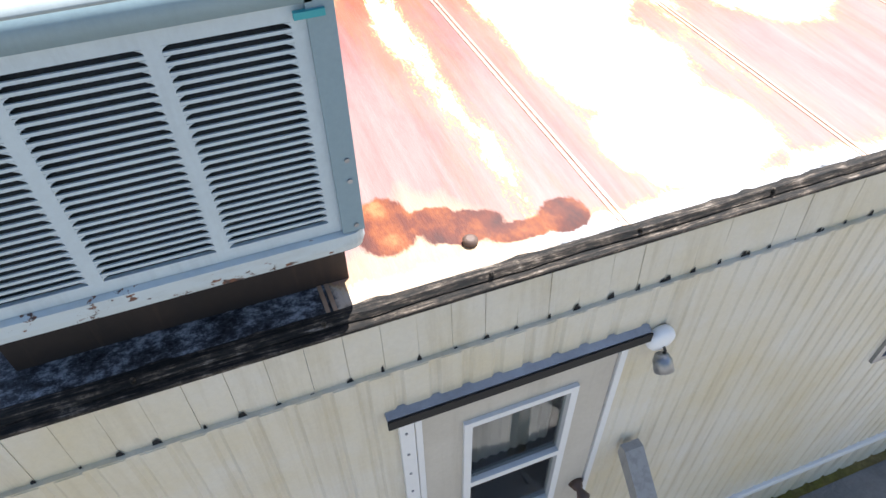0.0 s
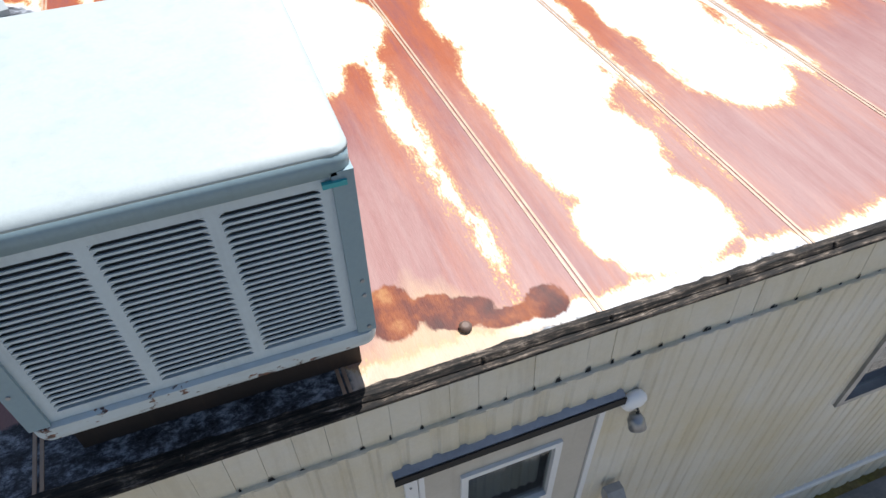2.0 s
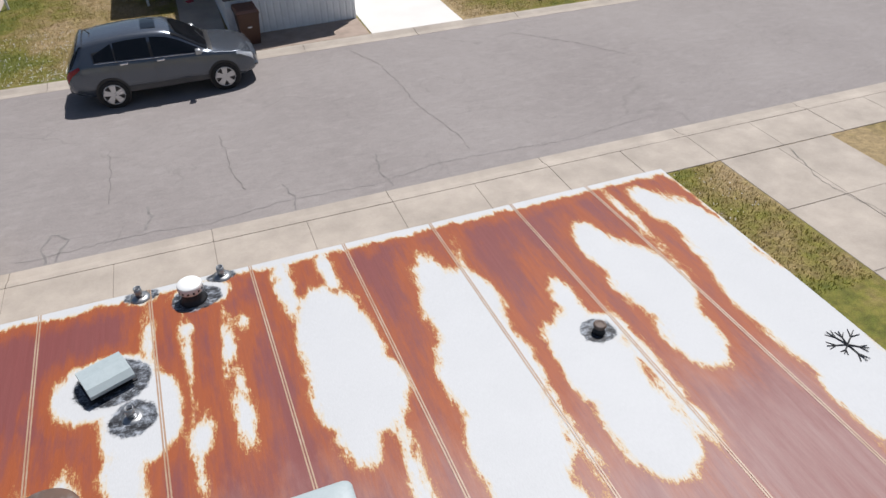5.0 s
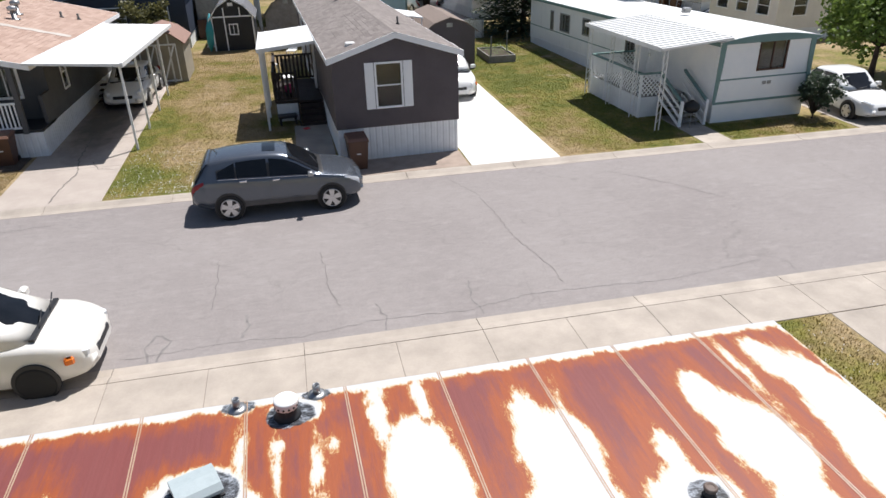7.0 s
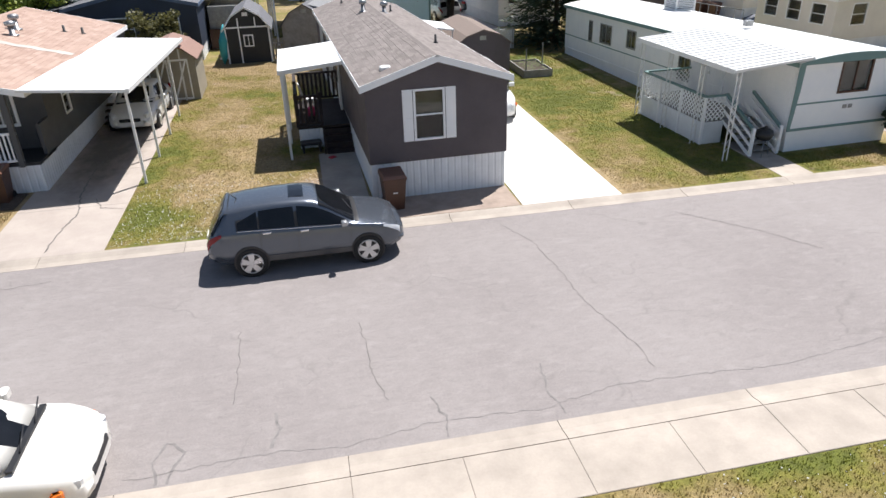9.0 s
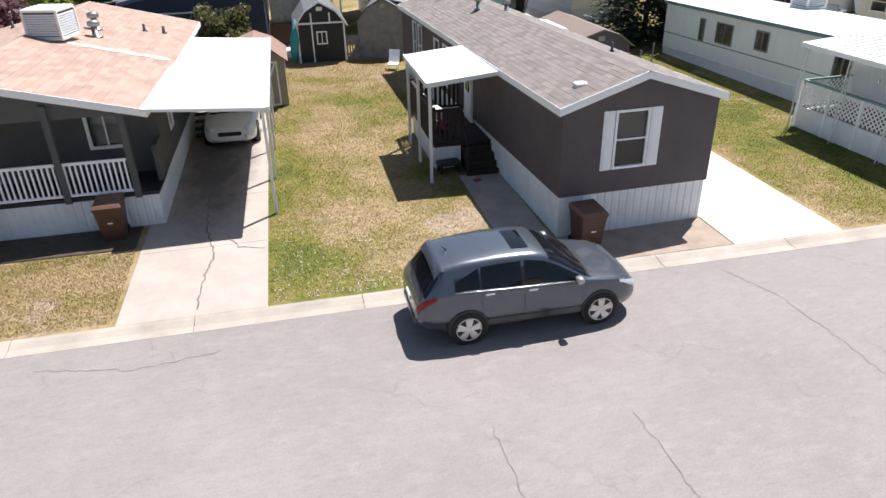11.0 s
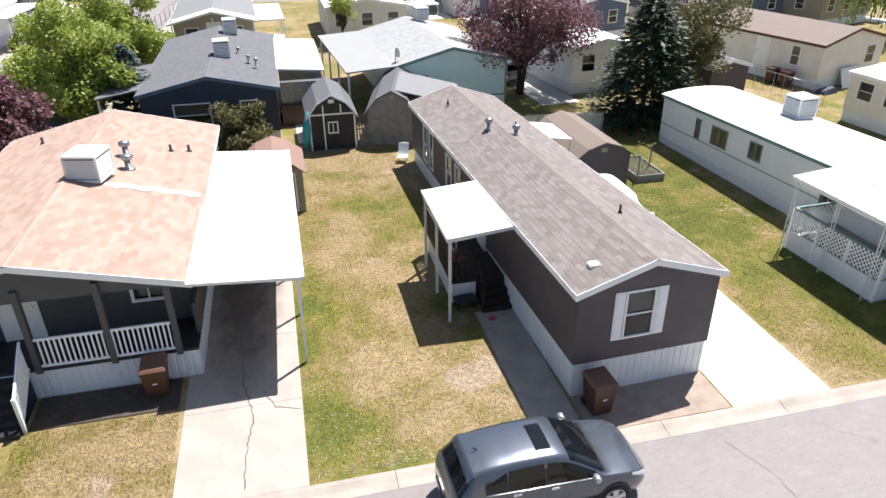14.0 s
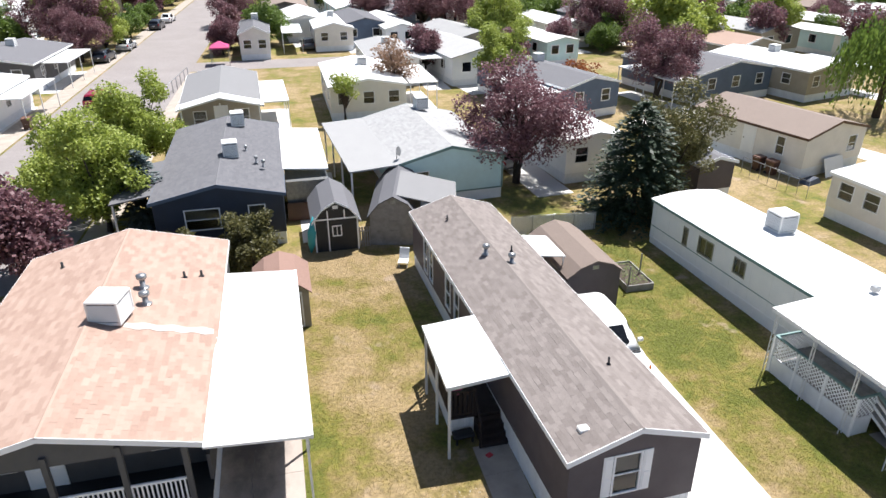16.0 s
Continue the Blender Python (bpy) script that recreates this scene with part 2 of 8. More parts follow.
def lawn():
    m = Nodes("lawn")
    p = m.place(False)
    c, fine, tuft = turf_colour(m, p), m.noise(p, 34, 3, 0.85), m.noise(p, 7, 4, 0.75)
    c = m.mix(0.45, c, m.ramp(fine, [(0.25, 0.3), (0.75, 1.0)]), "MULTIPLY")
    c = m.mix(0.75, c, m.ramp(tuft, [(0.3, 0.38), (0.65, 1.12)]), "MULTIPLY")
    m.bump(m.math("ADD", fine, tuft), 0.6, 0.025)
    return m.done(c, 0.95)


def blades():
    m = Nodes("grass_blades")
    c = turf_colour(m, m.place(False))
    r = m.t.nodes.new("ShaderNodeNewGeometry").outputs["Random Per Island"]
    c = m.mix(1.0, c, m.ramp(r, [(0, 0.6), (1, 1.3)]), "MULTIPLY")
    m.done(c, 0.8)
    tr, mx = m.t.nodes.new("ShaderNodeBsdfTranslucent"), m.t.nodes.new("ShaderNodeMixShader")
    m.put(tr.inputs[0], c)
    mx.inputs[0].default_value = 0.5
    m.t.links.new(m.bsdf.outputs[0], mx.inputs[1])
    m.t.links.new(tr.outputs[0], mx.inputs[2])
    m.t.links.new(mx.outputs[0], m.t.nodes["Material Output"].inputs[0])
    return m.mat


def foliage(name, dark, light):
    """Leaves that also let some light through."""
    m = Nodes(name)
    r = m.t.nodes.new("ShaderNodeNewGeometry").outputs["Random Per Island"]
    broad = m.noise(m.place(False), 1.2, 3)
    c = m.mix(m.math("ADD", m.math("MULTIPLY", r, 0.6), m.math("MULTIPLY", broad, 0.4)), dark, light)
    m.done(c, 0.55)
    tr, mx = m.t.nodes.new("ShaderNodeBsdfTranslucent"), m.t.nodes.new("ShaderNodeMixShader")
    m.put(tr.inputs[0], c)
    mx.inputs[0].default_value = 0.42
    m.t.links.new(m.bsdf.outputs[0], mx.inputs[1])
    m.t.links.new(tr.outputs[0], mx.inputs[2])
    m.t.links.new(mx.outputs[0], m.t.nodes["Material Output"].inputs[0])
    return m.mat


def stained_shaded_concrete():
    """Old concrete with oily drips where cars stand, carport shade painted into its colour."""
    m = Nodes("stained_shaded_concrete")
    p = m.place(False)
    x, y = m.node("ShaderNodeSeparateXYZ", 0, i0=p), m.node("ShaderNodeSeparateXYZ", 1, i0=p)
    broad, blot, fine = m.noise(p, 1.1, 5, 0.65), m.noise(m.scaled(p, 1, 0.6, 1), 1.7, 6, 0.7), m.noise(p, 28, 3, 0.7)
    c = m.mix(m.ramp(broad, [(0.3, 0.0), (0.75, 1.0)]), (0.43, 0.375, 0.33), (0.34, 0.29, 0.255))
    # ellipse under the carport: oily blotches plus the roof's shade darkened into the colour
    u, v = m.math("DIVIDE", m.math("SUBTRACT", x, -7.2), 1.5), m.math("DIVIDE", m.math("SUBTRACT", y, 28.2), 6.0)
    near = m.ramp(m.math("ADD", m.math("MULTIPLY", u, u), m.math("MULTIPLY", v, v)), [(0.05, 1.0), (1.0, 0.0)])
    oil_and_shade = m.ramp(m.math("ADD", m.math("MULTIPLY", blot, 0.45), m.math("MULTIPLY", near, 0.40)), [(0.30, 0.0), (0.62, 0.78)])
    c = m.mix(oil_and_shade, c, (0.07, 0.06, 0.055))
    c = m.mix(0.17, c, m.ramp(fine, [(0.2, 0.35), (0.8, 1.0)]), "MULTIPLY")
    m.bump(fine, 0.3, 0.004)
    return m.done(c, 0.85)


M["stained_shaded_concrete"] = stained_shaded_concrete()
M["asphalt"], M["lawn"], M["blades"] = asphalt(), lawn(), blades()
M["leaf_green"] = foliage("leaf_green", (0.068, 0.117, 0.020), (0.205, 0.293, 0.059))
M["leaf_lime"] = foliage("leaf_lime", (0.195, 0.264, 0.044), (0.459, 0.508, 0.117))
M["leaf_plum"] = foliage("leaf_plum", (0.088, 0.034, 0.044), (0.312, 0.166, 0.185))
M["leaf_olive"] = foliage("leaf_olive", (0.063, 0.066, 0.022), (0.195, 0.181, 0.068))
M["needle"] = foliage("needle", (0.022, 0.041, 0.023), (0.073, 0.107, 0.063))
M["needle_blue"] = foliage("needle_blue", (0.049, 0.078, 0.078), (0.156, 0.205, 0.205))
M["leaf_dry"] = foliage("leaf_dry", (0.224, 0.128, 0.080), (0.360, 0.240, 0.160))
M["leaf_orange"] = foliage("leaf_orange", (0.200, 0.056, 0.016), (0.336, 0.120, 0.040))

# white coating patches on the rusted roof: centre x, y and half sizes
COATED = [
    (0.52, 4.85, 0.07, 0.50), (0.93, 4.95, 0.055, 0.5), (0.81, 4.05, 0.33, 0.72), (0.84, 3.5, 0.36, 0.45), (0.72, 3.12, 0.15, 0.28), (1.0, 2.75, 0.06, 0.75), (1.04, 1.9, 0.03, 0.5),
    (1.80, 4.55, 0.16, 0.34), (1.92, 4.0, 0.34, 0.6), (1.84, 3.3, 0.40, 0.6), (1.76, 2.65, 0.36, 0.5), (1.71, 2.1, 0.30, 0.55), (1.72, 1.5, 0.30, 0.3), (2.16, 3.2, 0.05, 0.9),
    (2.68, 3.1, 0.32, 0.62), (2.80, 3.75, 0.10, 0.38), (2.88, 3.4, 0.2, 0.2), (2.68, 2.45, 0.30, 0.52), (3.05, 2.75, 0.07, 0.5), (3.46, 4.35, 0.20, 0.42), (3.62, 3.75, 0.33, 0.62), (3.56, 3.1, 0.23, 0.42),
    (4.36, 4.75, 0.16, 0.35), (4.55, 4.1, 0.28, 0.8), (4.52, 3.0, 0.42, 1.0), (4.54, 1.9, 0.42, 0.9), (4.02, 4.6, 0.03, 0.4),
]
COATED_VENTS = [
    (-0.37, 4.66, 0.03, 0.06), (-0.05, 4.45, 0.045, 0.25), (0.10, 4.62, 0.03, 0.06), (-0.02, 3.6, 0.055, 0.2), (0.0, 3.92, 0.02, 0.15), (-0.35, 3.5, 0.07, 0.14), (-0.37, 3.9, 0.012, 0.35),
    (-1.0, 4.25, 0.40, 0.34), (-0.74, 3.85, 0.32, 0.45), (-0.85, 3.3, 0.15, 0.45), (-1.25, 3.25, 0.10, 0.22), (-1.05, 2.7, 0.40, 0.44), (-0.9, 2.0, 0.22, 0.5), (-0.2, 5.12, 0.26, 0.19), (-0.71, 5.3, 0.14, 0.1),
    (-0.66, 4.4, 0.03, 0.3), (-1.55, 3.2, 0.1, 0.3), (-2.2, 4.2, 0.12, 0.3), (-2.0, 3.0, 0.3, 0.5),
]
TAR = [(-0.25, 5.07, 0.21, 0.17), (-0.71, 5.29, 0.13, 0.08), (0.0, 5.31, 0.13, 0.07), (-0.95, 4.28, 0.28, 0.24), (-0.80, 3.86, 0.17, 0.17), (-1.0, 2.8, 0.30, 0.33), (2.85, 3.38, 0.14, 0.13)]
BARE = [(0.61, 1.43, 0.09, 0.12), (0.73, 1.40, 0.09, 0.05), (0.84, 1.335, 0.12, 0.06), (0.99, 1.265, 0.10, 0.04), (1.14, 1.28, 0.075, 0.065)]


def rusted_roof():
    """Worn white roof coating over red primer, with rust where the two meet, tar round the vents."""
    m = Nodes("rusted_coating")
    p = m.place(False)
    x = m.node("ShaderNodeSeparateXYZ", 0, i0=p)
    y = m.node("ShaderNodeSeparateXYZ", 1, i0=p)

    def spots(rows):
        d = None
        for cx, cy, rx, ry in rows:
            u = m.math("DIVIDE", m.math("SUBTRACT", x, cx), rx)
            v = m.math("DIVIDE", m.math("SUBTRACT", y, cy), ry)
            r = m.math("SQRT", m.math("ADD", m.math("MULTIPLY", u, u), m.math("MULTIPLY", v, v)))
            e = m.math("MULTIPLY", m.math("SUBTRACT", r, 1.0), (rx * min(rx, ry)) ** 0.5)
            d = e if d is None else m.math("SMOOTH_MIN", d, e)
            if d is not e:
                d.node.inputs[2].default_value = 0.04
        return d

    def off(f, amount):
        return m.math("MULTIPLY", m.math("SUBTRACT", f, 0.5), amount)

    wob = m.noise(m.scaled(p, 1.9, 0.75, 1), 2.6, 7, 0.66)
    edge = m.noise(m.scaled(p, 2.2, 0.6, 1), 13, 6, 0.8)
    speck = m.noise(m.scaled(p, 1.6, 0.9, 1), 75, 3, 0.8)
    rim = m.math("MINIMUM", m.math("SUBTRACT", y, 1.24), m.math("SUBTRACT", 5.27, y))
    rim = m.math("MINIMUM", rim, m.math("SUBTRACT", 4.83, x))
    d = m.math("MINIMUM", m.math("MINIMUM", spots(COATED), spots(COATED_VENTS)), rim)
    d = m.math("ADD", d, m.math("ADD", off(wob, 0.26), m.math("ADD", off(edge, 0.15), off(speck, 0.05))))
    white = m.mix(m.noise(p, 2.0, 5), (0.528, 0.536, 0.544), (0.472, 0.480, 0.488))
    lines = m.noise(m.scaled(p, 22, 0.35, 1), 2.0, 5, 0.7)
    primer = m.mix(lines, (0.142, 0.030, 0.027), (0.215, 0.058, 0.053))
    rust = m.mix(m.noise(m.scaled(p, 14, 1.2, 1), 3, 7, 0.8), (0.36, 0.080, 0.010), (0.20, 0.042, 0.016))
    spread = m.math("ADD", m.math("ADD", d, m.ramp(m.math("DIVIDE", y, 5.0), [(0.28, 0.09), (0.56, 0.0)])), m.math("ADD", off(m.noise(m.scaled(p, 3.2, 0.5, 1), 2.4, 6, 0.75), 0.62), off(lines, 0.22)))
    c = m.mix(m.ramp(spread, [(0.05, 0.0), (0.22, 1.0)]), rust, primer)
    # pale sun sheen painted over the primer in streaks, strongest at low y
    glare = m.ramp(m.noise(m.scaled(p, 7, 0.5, 1), 2.0, 6, 0.75), [(0.25, 0.30), (0.70, 0.74)])
    glare = m.math("MULTIPLY", glare, m.ramp(m.math("ADD", m.math("DIVIDE", y, 5.0), off(wob, 0.3)), [(0.40, 1.0), (0.62, 0.12)]))
    c = m.mix(glare, c, (0.35, 0.245, 0.23))
    c = m.mix(m.ramp(m.math("ADD", d, off(speck, 0.08)), [(0.0, 0.0), (0.02, 1.0)]), (0.480, 0.288, 0.112), c)
    cream = m.mix(m.ramp(m.math("ADD", d, 0.5), [(0.465, 0.0), (0.5, 1.0)]), white, (0.544, 0.464, 0.336))
    c = m.mix(m.ramp(m.math("ADD", d, 0.5), [(0.492, 0.0), (0.506, 1.0)]), cream, c)
    # bare wet rust and ochre grime by the cooler
    grime = m.ramp(m.math("ADD", m.math("ADD", m.math("ABSOLUTE", m.math("SUBTRACT", x, 0.72)), m.math("MULTIPLY", m.math("SUBTRACT", y, 1.0), 1.0)), off(wob, 0.5)), [(0.42, 1.0), (0.62, 0.0)])
    c = m.mix(m.math("MULTIPLY", grime, 0.75), c, m.mix(edge, (0.400, 0.240, 0.104), (0.496, 0.400, 0.288)))
    b = m.math("ADD", spots(BARE), m.math("ADD", off(wob, 0.10), off(edge, 0.05)))
    bare = m.ramp(b, [(0.0, 1.0), (0.012, 0.0)])
    c = m.mix(bare, c, m.ramp(m.noise(m.scaled(p, 1.6, 1, 1), 5, 6, 0.62), [(0.34, (0.052, 0.012, 0.010)), (0.47, (0.105, 0.021, 0.010)), (0.57, (0.20, 0.050, 0.012)), (0.70, (0.32, 0.15, 0.055))]))
    # brushed tar round the vents and under the cooler
    smear = m.noise(m.scaled(p, 1, 1, 1), 9, 7, 0.85)
    tar = m.math("ADD", spots(TAR), m.math("ADD", off(wob, 0.06), off(smear, 0.14)))
    under = m.math("MAXIMUM", m.math("SUBTRACT", x, 0.40), m.math("SUBTRACT", y, 1.42))
    under = m.math("MAXIMUM", under, m.math("SUBTRACT", -0.72, x))
    tar = m.math("MINIMUM", tar, m.math("ADD", under, off(smear, 0.10)))
    lip = m.math("ADD", m.math("SUBTRACT", y, 1.150), m.math("ADD", off(wob, 0.16), off(smear, 0.07)))
    tar = m.math("MINIMUM", tar, lip)
    # pale bluish end of the ramp: smears with sky sheen painted in
    brushed = m.ramp(m.noise(m.scaled(p, 0.8, 1.2, 1), 15, 7, 0.85), [(0.40, (0.010, 0.010, 0.012)), (0.50, (0.06, 0.064, 0.074)), (0.58, (0.24, 0.265, 0.30)), (0.70, (0.45, 0.475, 0.51))])
    wet = m.ramp(tar, [(0.0, 1.0), (0.015, 0.0)])
    c = m.mix(wet, c, brushed)
    fine = m.noise(m.scaled(p, 2.5, 0.5, 1), 60, 3, 0.8)
    c = m.mix(0.2, c, m.ramp(fine, [(0.3, 0.5), (0.7, 1.0)]), "MULTIPLY")
    m.bump(m.math("ADD", fine, m.math("MULTIPLY", lines, 0.8)), 0.3, 0.003)
    rough = m.math("SUBTRACT", m.ramp(m.math("ADD", d, 0.5), [(0.48, 0.6), (0.55, 0.52)]), m.math("MULTIPLY", wet, 0.1))
    return m.done(c, rough, Specular_IOR_Level=0.25)


M["rusted"] = rusted_roof()


def streaked(name, base, stain, dark, rough=0.5):
    """Old painted siding with run-down dirt."""
    m = Nodes(name)
    p = m.place(False)
    run = m.noise(m.scaled(p, 9, 9, 0.5), 1.6, 6, 0.7)
    blot = m.noise(p, 2.2, 5, 0.65)
    c = m.mix(m.ramp(blot, [(0.35, 0.0), (0.7, 0.75)]), base, stain)
    c = m.mix(m.ramp(run, [(0.5, 0.0), (0.8, 0.6)]), c, dark)
    fine = m.noise(p, 60, 3, 0.8)
    c = m.mix(0.15, c, m.ramp(fine, [(0.3, 0.5), (0.7, 1.0)]), "MULTIPLY")
    m.bump(fine, 0.2, 0.002)
    return m.done(c, rough)


M["old_siding"] = streaked("old_siding", (0.69, 0.655, 0.57), (0.64, 0.55, 0.35), (0.45, 0.38, 0.255))
M["door_paint"] = streaked("door_paint", (0.576, 0.536, 0.464), (0.464, 0.424, 0.352), (0.384, 0.344, 0.272))
M["cooler_paint"] = streaked("cooler_paint", (0.53, 0.62, 0.66), (0.49, 0.57, 0.61), (0.36, 0.42, 0.45), 0.45)
def chipped_paint():
    """Pale paint, flaked to grey zinc and rust in small patches."""
    m = Nodes("chipped_paint")
    p = m.place(False)
    run, chip, fine = m.noise(m.scaled(p, 3, 3, 9), 2.0, 6, 0.7), m.noise(m.scaled(p, 1, 1, 1.6), 13, 5, 0.7), m.noise(p, 60, 3, 0.8)
    c = m.mix(m.ramp(run, [(0.45, 0.0), (0.75, 0.6)]), (0.53, 0.60, 0.62), (0.40, 0.41, 0.39))
    flake = m.ramp(chip, [(0.585, 0.0), (0.60, 1.0)])
    c = m.mix(flake, c, m.ramp(fine, [(0.4, (0.06, 0.05, 0.05)), (0.6, (0.20, 0.07, 0.025)), (0.75, (0.25, 0.25, 0.25))]))
    m.bump(m.math("SUBTRACT", fine, flake), 0.3, 0.003)
    return m.done(c, 0.55)


M["chipped_paint"] = chipped_paint()
# cooler paint darkened for the lid, to offset direct sun on top
M["cooler_lid"] = streaked("cooler_lid", (0.37, 0.425, 0.435), (0.33, 0.39, 0.41), (0.27, 0.315, 0.33), 0.5)
M["joint"] = plain("joint", (0.20, 0.17, 0.15), 0.95, vary=0.2)
M["cooler_side"] = streaked("cooler_side", (0.22, 0.32, 0.37), (0.25, 0.34, 0.38), (0.18, 0.25, 0.28), 0.45)
M["seam_coat"] = streaked("seam_coat", (0.40, 0.29, 0.205), (0.31, 0.165, 0.09), (0.45, 0.40, 0.33))
def ragged_tar():
    """Old roofing tar with torn grey and rusty streaks along the edge."""
    m = Nodes("tar")
    p = m.place(False)
    strip = m.noise(m.scaled(p, 5, 60, 60), 1.6, 7, 0.75)
    blot = m.noise(p, 16, 5, 0.8)
    c = m.ramp(m.math("ADD", m.math("MULTIPLY", strip, 0.65), m.math("MULTIPLY", blot, 0.35)), [(0.46, (0.006, 0.006, 0.006)), (0.54, (0.035, 0.028, 0.022)), (0.60, (0.16, 0.13, 0.105)), (0.68, (0.42, 0.40, 0.37))])
    m.bump(strip, 0.6, 0.006)
    return m.done(c, 0.75, Specular_IOR_Level=0.3)


M["tar"] = ragged_tar()
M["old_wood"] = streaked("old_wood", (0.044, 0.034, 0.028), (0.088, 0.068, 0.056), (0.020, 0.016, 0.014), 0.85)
M["dark_curb"] = streaked("dark_curb", (0.016, 0.012, 0.011), (0.05, 0.03, 0.022), (0.10, 0.055, 0.035), 0.7)
M["rust_metal"] = streaked("rust_metal", (0.128, 0.068, 0.044), (0.080, 0.072, 0.068), (0.240, 0.232, 0.224), 0.6)
M["chipped"] = streaked("chipped", (0.336, 0.328, 0.320), (0.400, 0.392, 0.376), (0.048, 0.044, 0.040), 0.7)
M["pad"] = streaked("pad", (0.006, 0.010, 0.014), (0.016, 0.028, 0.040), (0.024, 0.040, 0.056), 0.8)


# ---- mesh helpers ----
class Mesh:
    """Collects the faces of one part."""

    def __init__(self):
        self.v, self.f, self.smooth = [], [], []

    def add(self, verts, faces, smooth=False):
        n = len(self.v)
        self.v += [tuple(v) for v in verts]
        self.f += [tuple(n + i for i in f) for f in faces]
        self.smooth += [smooth] * len(faces)
        return self

    def box(self, x0, x1, y0, y1, z0, z1, b=0.0):
        """A box, with its upper and side edges cut by b."""
        if not b:
            v = [(x, y, z) for z in (z0, z1) for y in (y0, y1) for x in (x0, x1)]
            return self.add(v, [(0, 2, 3, 1), (4, 5, 7, 6), (0, 1, 5, 4), (2, 6, 7, 3), (0, 4, 6, 2), (1, 3, 7, 5)])
        rings = []
        for z, i in ((z0, 0), (z1 - b, 0), (z1, b)):
            a0, a1, c0, c1 = x0 + i, x1 - i, y0 + i, y1 - i
            rings.append([(a0 + b, c0, z), (a1 - b, c0, z), (a1, c0 + b, z), (a1, c1 - b, z), (a1 - b, c1, z), (a0 + b, c1, z), (a0, c1 - b, z), (a0, c0 + b, z)])
        return self.loft(rings, smooth=False)

    def loft(self, rings, caps=True, smooth=True, closed=True):
        n, v, f = len(rings[0]), [p for r in rings for p in r], []
        for k in range(len(rings) - 1):
            for i in range(n if closed else n - 1):
                j = (i + 1) % n
                f.append((k * n + i, k * n + j, (k + 1) * n + j, (k + 1) * n + i))
        self.add(v, f, smooth)
        if caps and closed:
            m = len(self.v) - len(v)
            self.f += [tuple(m + i for i in reversed(range(n))), tuple(m + len(v) - n + i for i in range(n))]
            self.smooth += [False, False]
        return self

    def tube(self, points, radii, n=10):
        """A round bar along points."""
        rings = []
        for k, p in enumerate(points):
            a, b = Vector(points[max(k - 1, 0)]), Vector(points[min(k + 1, len(points) - 1)])
            d = (b - a).normalized()
            s = d.cross(Vector((0, 0, 1)) if abs(d.z) < 0.95 else Vector((1, 0, 0))).normalized()
            u = s.cross(d)
            r = radii[k] if isinstance(radii, (list, tuple)) else radii
            rings.append([Vector(p) + r * (math.cos(w) * s + math.sin(w) * u) for w in (2 * math.pi * i / n for i in range(n))])
        return self.loft(rings)

    def lathe(self, cx, cy, profile, n=16):
        """Turned about a standing axis: profile of (radius, z)."""
        return self.loft([[(cx + r * math.cos(w), cy + r * math.sin(w), z) for w in (2 * math.pi * i / n for i in range(n))] for r, z in profile])

    def prism(self, outline, axis, a, b):
        """An outline drawn across an axis ('x', 'y' or 'z') and pushed from a to b."""
        def at(p, k):
            return {"x": (k, p[0], p[1]), "y": (p[0], k, p[1]), "z": (p[0], p[1], k)}[axis]
        return self.loft([[at(p, a) for p in outline], [at(p, b) for p in outline]], smooth=False)

    def ribs(self, x0, x1, y, z0, z1, pitch, depth, turn=False, t=0.02):
        """A ribbed standing sheet facing -y (or, with turn, along y at x = y)."""
        line, x, k = [], x0, 0
        while x < x1 - 1e-6:
            for fx, d in ((0.0, 0.0), (0.62, 0.0), (0.72, depth), (0.90, depth)):
                if x + fx * pitch < x1:
                    line.append((x + fx * pitch, y + d))
            x += pitch
        line.append((x1, y))
        line += [(x1, y + depth + t), (x0, y + depth + t)]
        if turn:
            line = [(b, a) for a, b in line]
        return self.prism(line, "z", z0, z1)

    def data(self, name, material):
        me = bpy.data.meshes.new(name)
        me.from_pydata(self.v, [], self.f)
        me.polygons.foreach_set("use_smooth", self.smooth)
        bm = bmesh.new()
        bm.from_mesh(me)
        bmesh.ops.recalc_face_normals(bm, faces=bm.faces)
        bm.to_mesh(me)
        bm.free()
        me.materials.append(material if not isinstance(material, str) else M[material])
        return me


def part(name, mesh, material, parent, label="", kind=""):
    ob = new(name, mesh.data(name, material) if isinstance(mesh, Mesh) else mesh)
    ob.parent = parent
    return tagged(ob, label=label, kind=kind)


def thing(name, x, y, z, rz, label, category, group="", kind=""):
    ob = new(name)
    ob.empty_display_size = 0.1
    ob.matrix_basis = pose(x, y, z, 0, 0, rz)
    return tagged(ob, label, category, group, kind)


def solo(name, mesh, material, label, category, group="", kind="", at=None):
    ob = new(name, mesh.data(name, material))
    if at:
        ob.matrix_basis = pose(*at)
    return tagged(ob, label, category, group, kind)


def wall_mesh(a0, a1, z0, z1, c0, c1, along, holes=()):
    """A wall from a0 to a1 and z0 to z1, c0 to c1 thick, with openings (a, b, low, high) right through."""
    me = Mesh()
    cuts = sorted({a0, a1, *(h for o in holes for h in o[:2])})
    rows = sorted({z0, z1, *(h for o in holes for h in o[2:])})
    for p, q in zip(cuts, cuts[1:]):
        run = None
        for r, s in zip(rows, rows[1:]):
            if any(o[0] <= p and q <= o[1] and o[2] <= r and s <= o[3] for o in holes):
                continue
            me.box(p, q, c0, c1, r, s) if along == "x" else me.box(c0, c1, p, q, r, s)
    return me


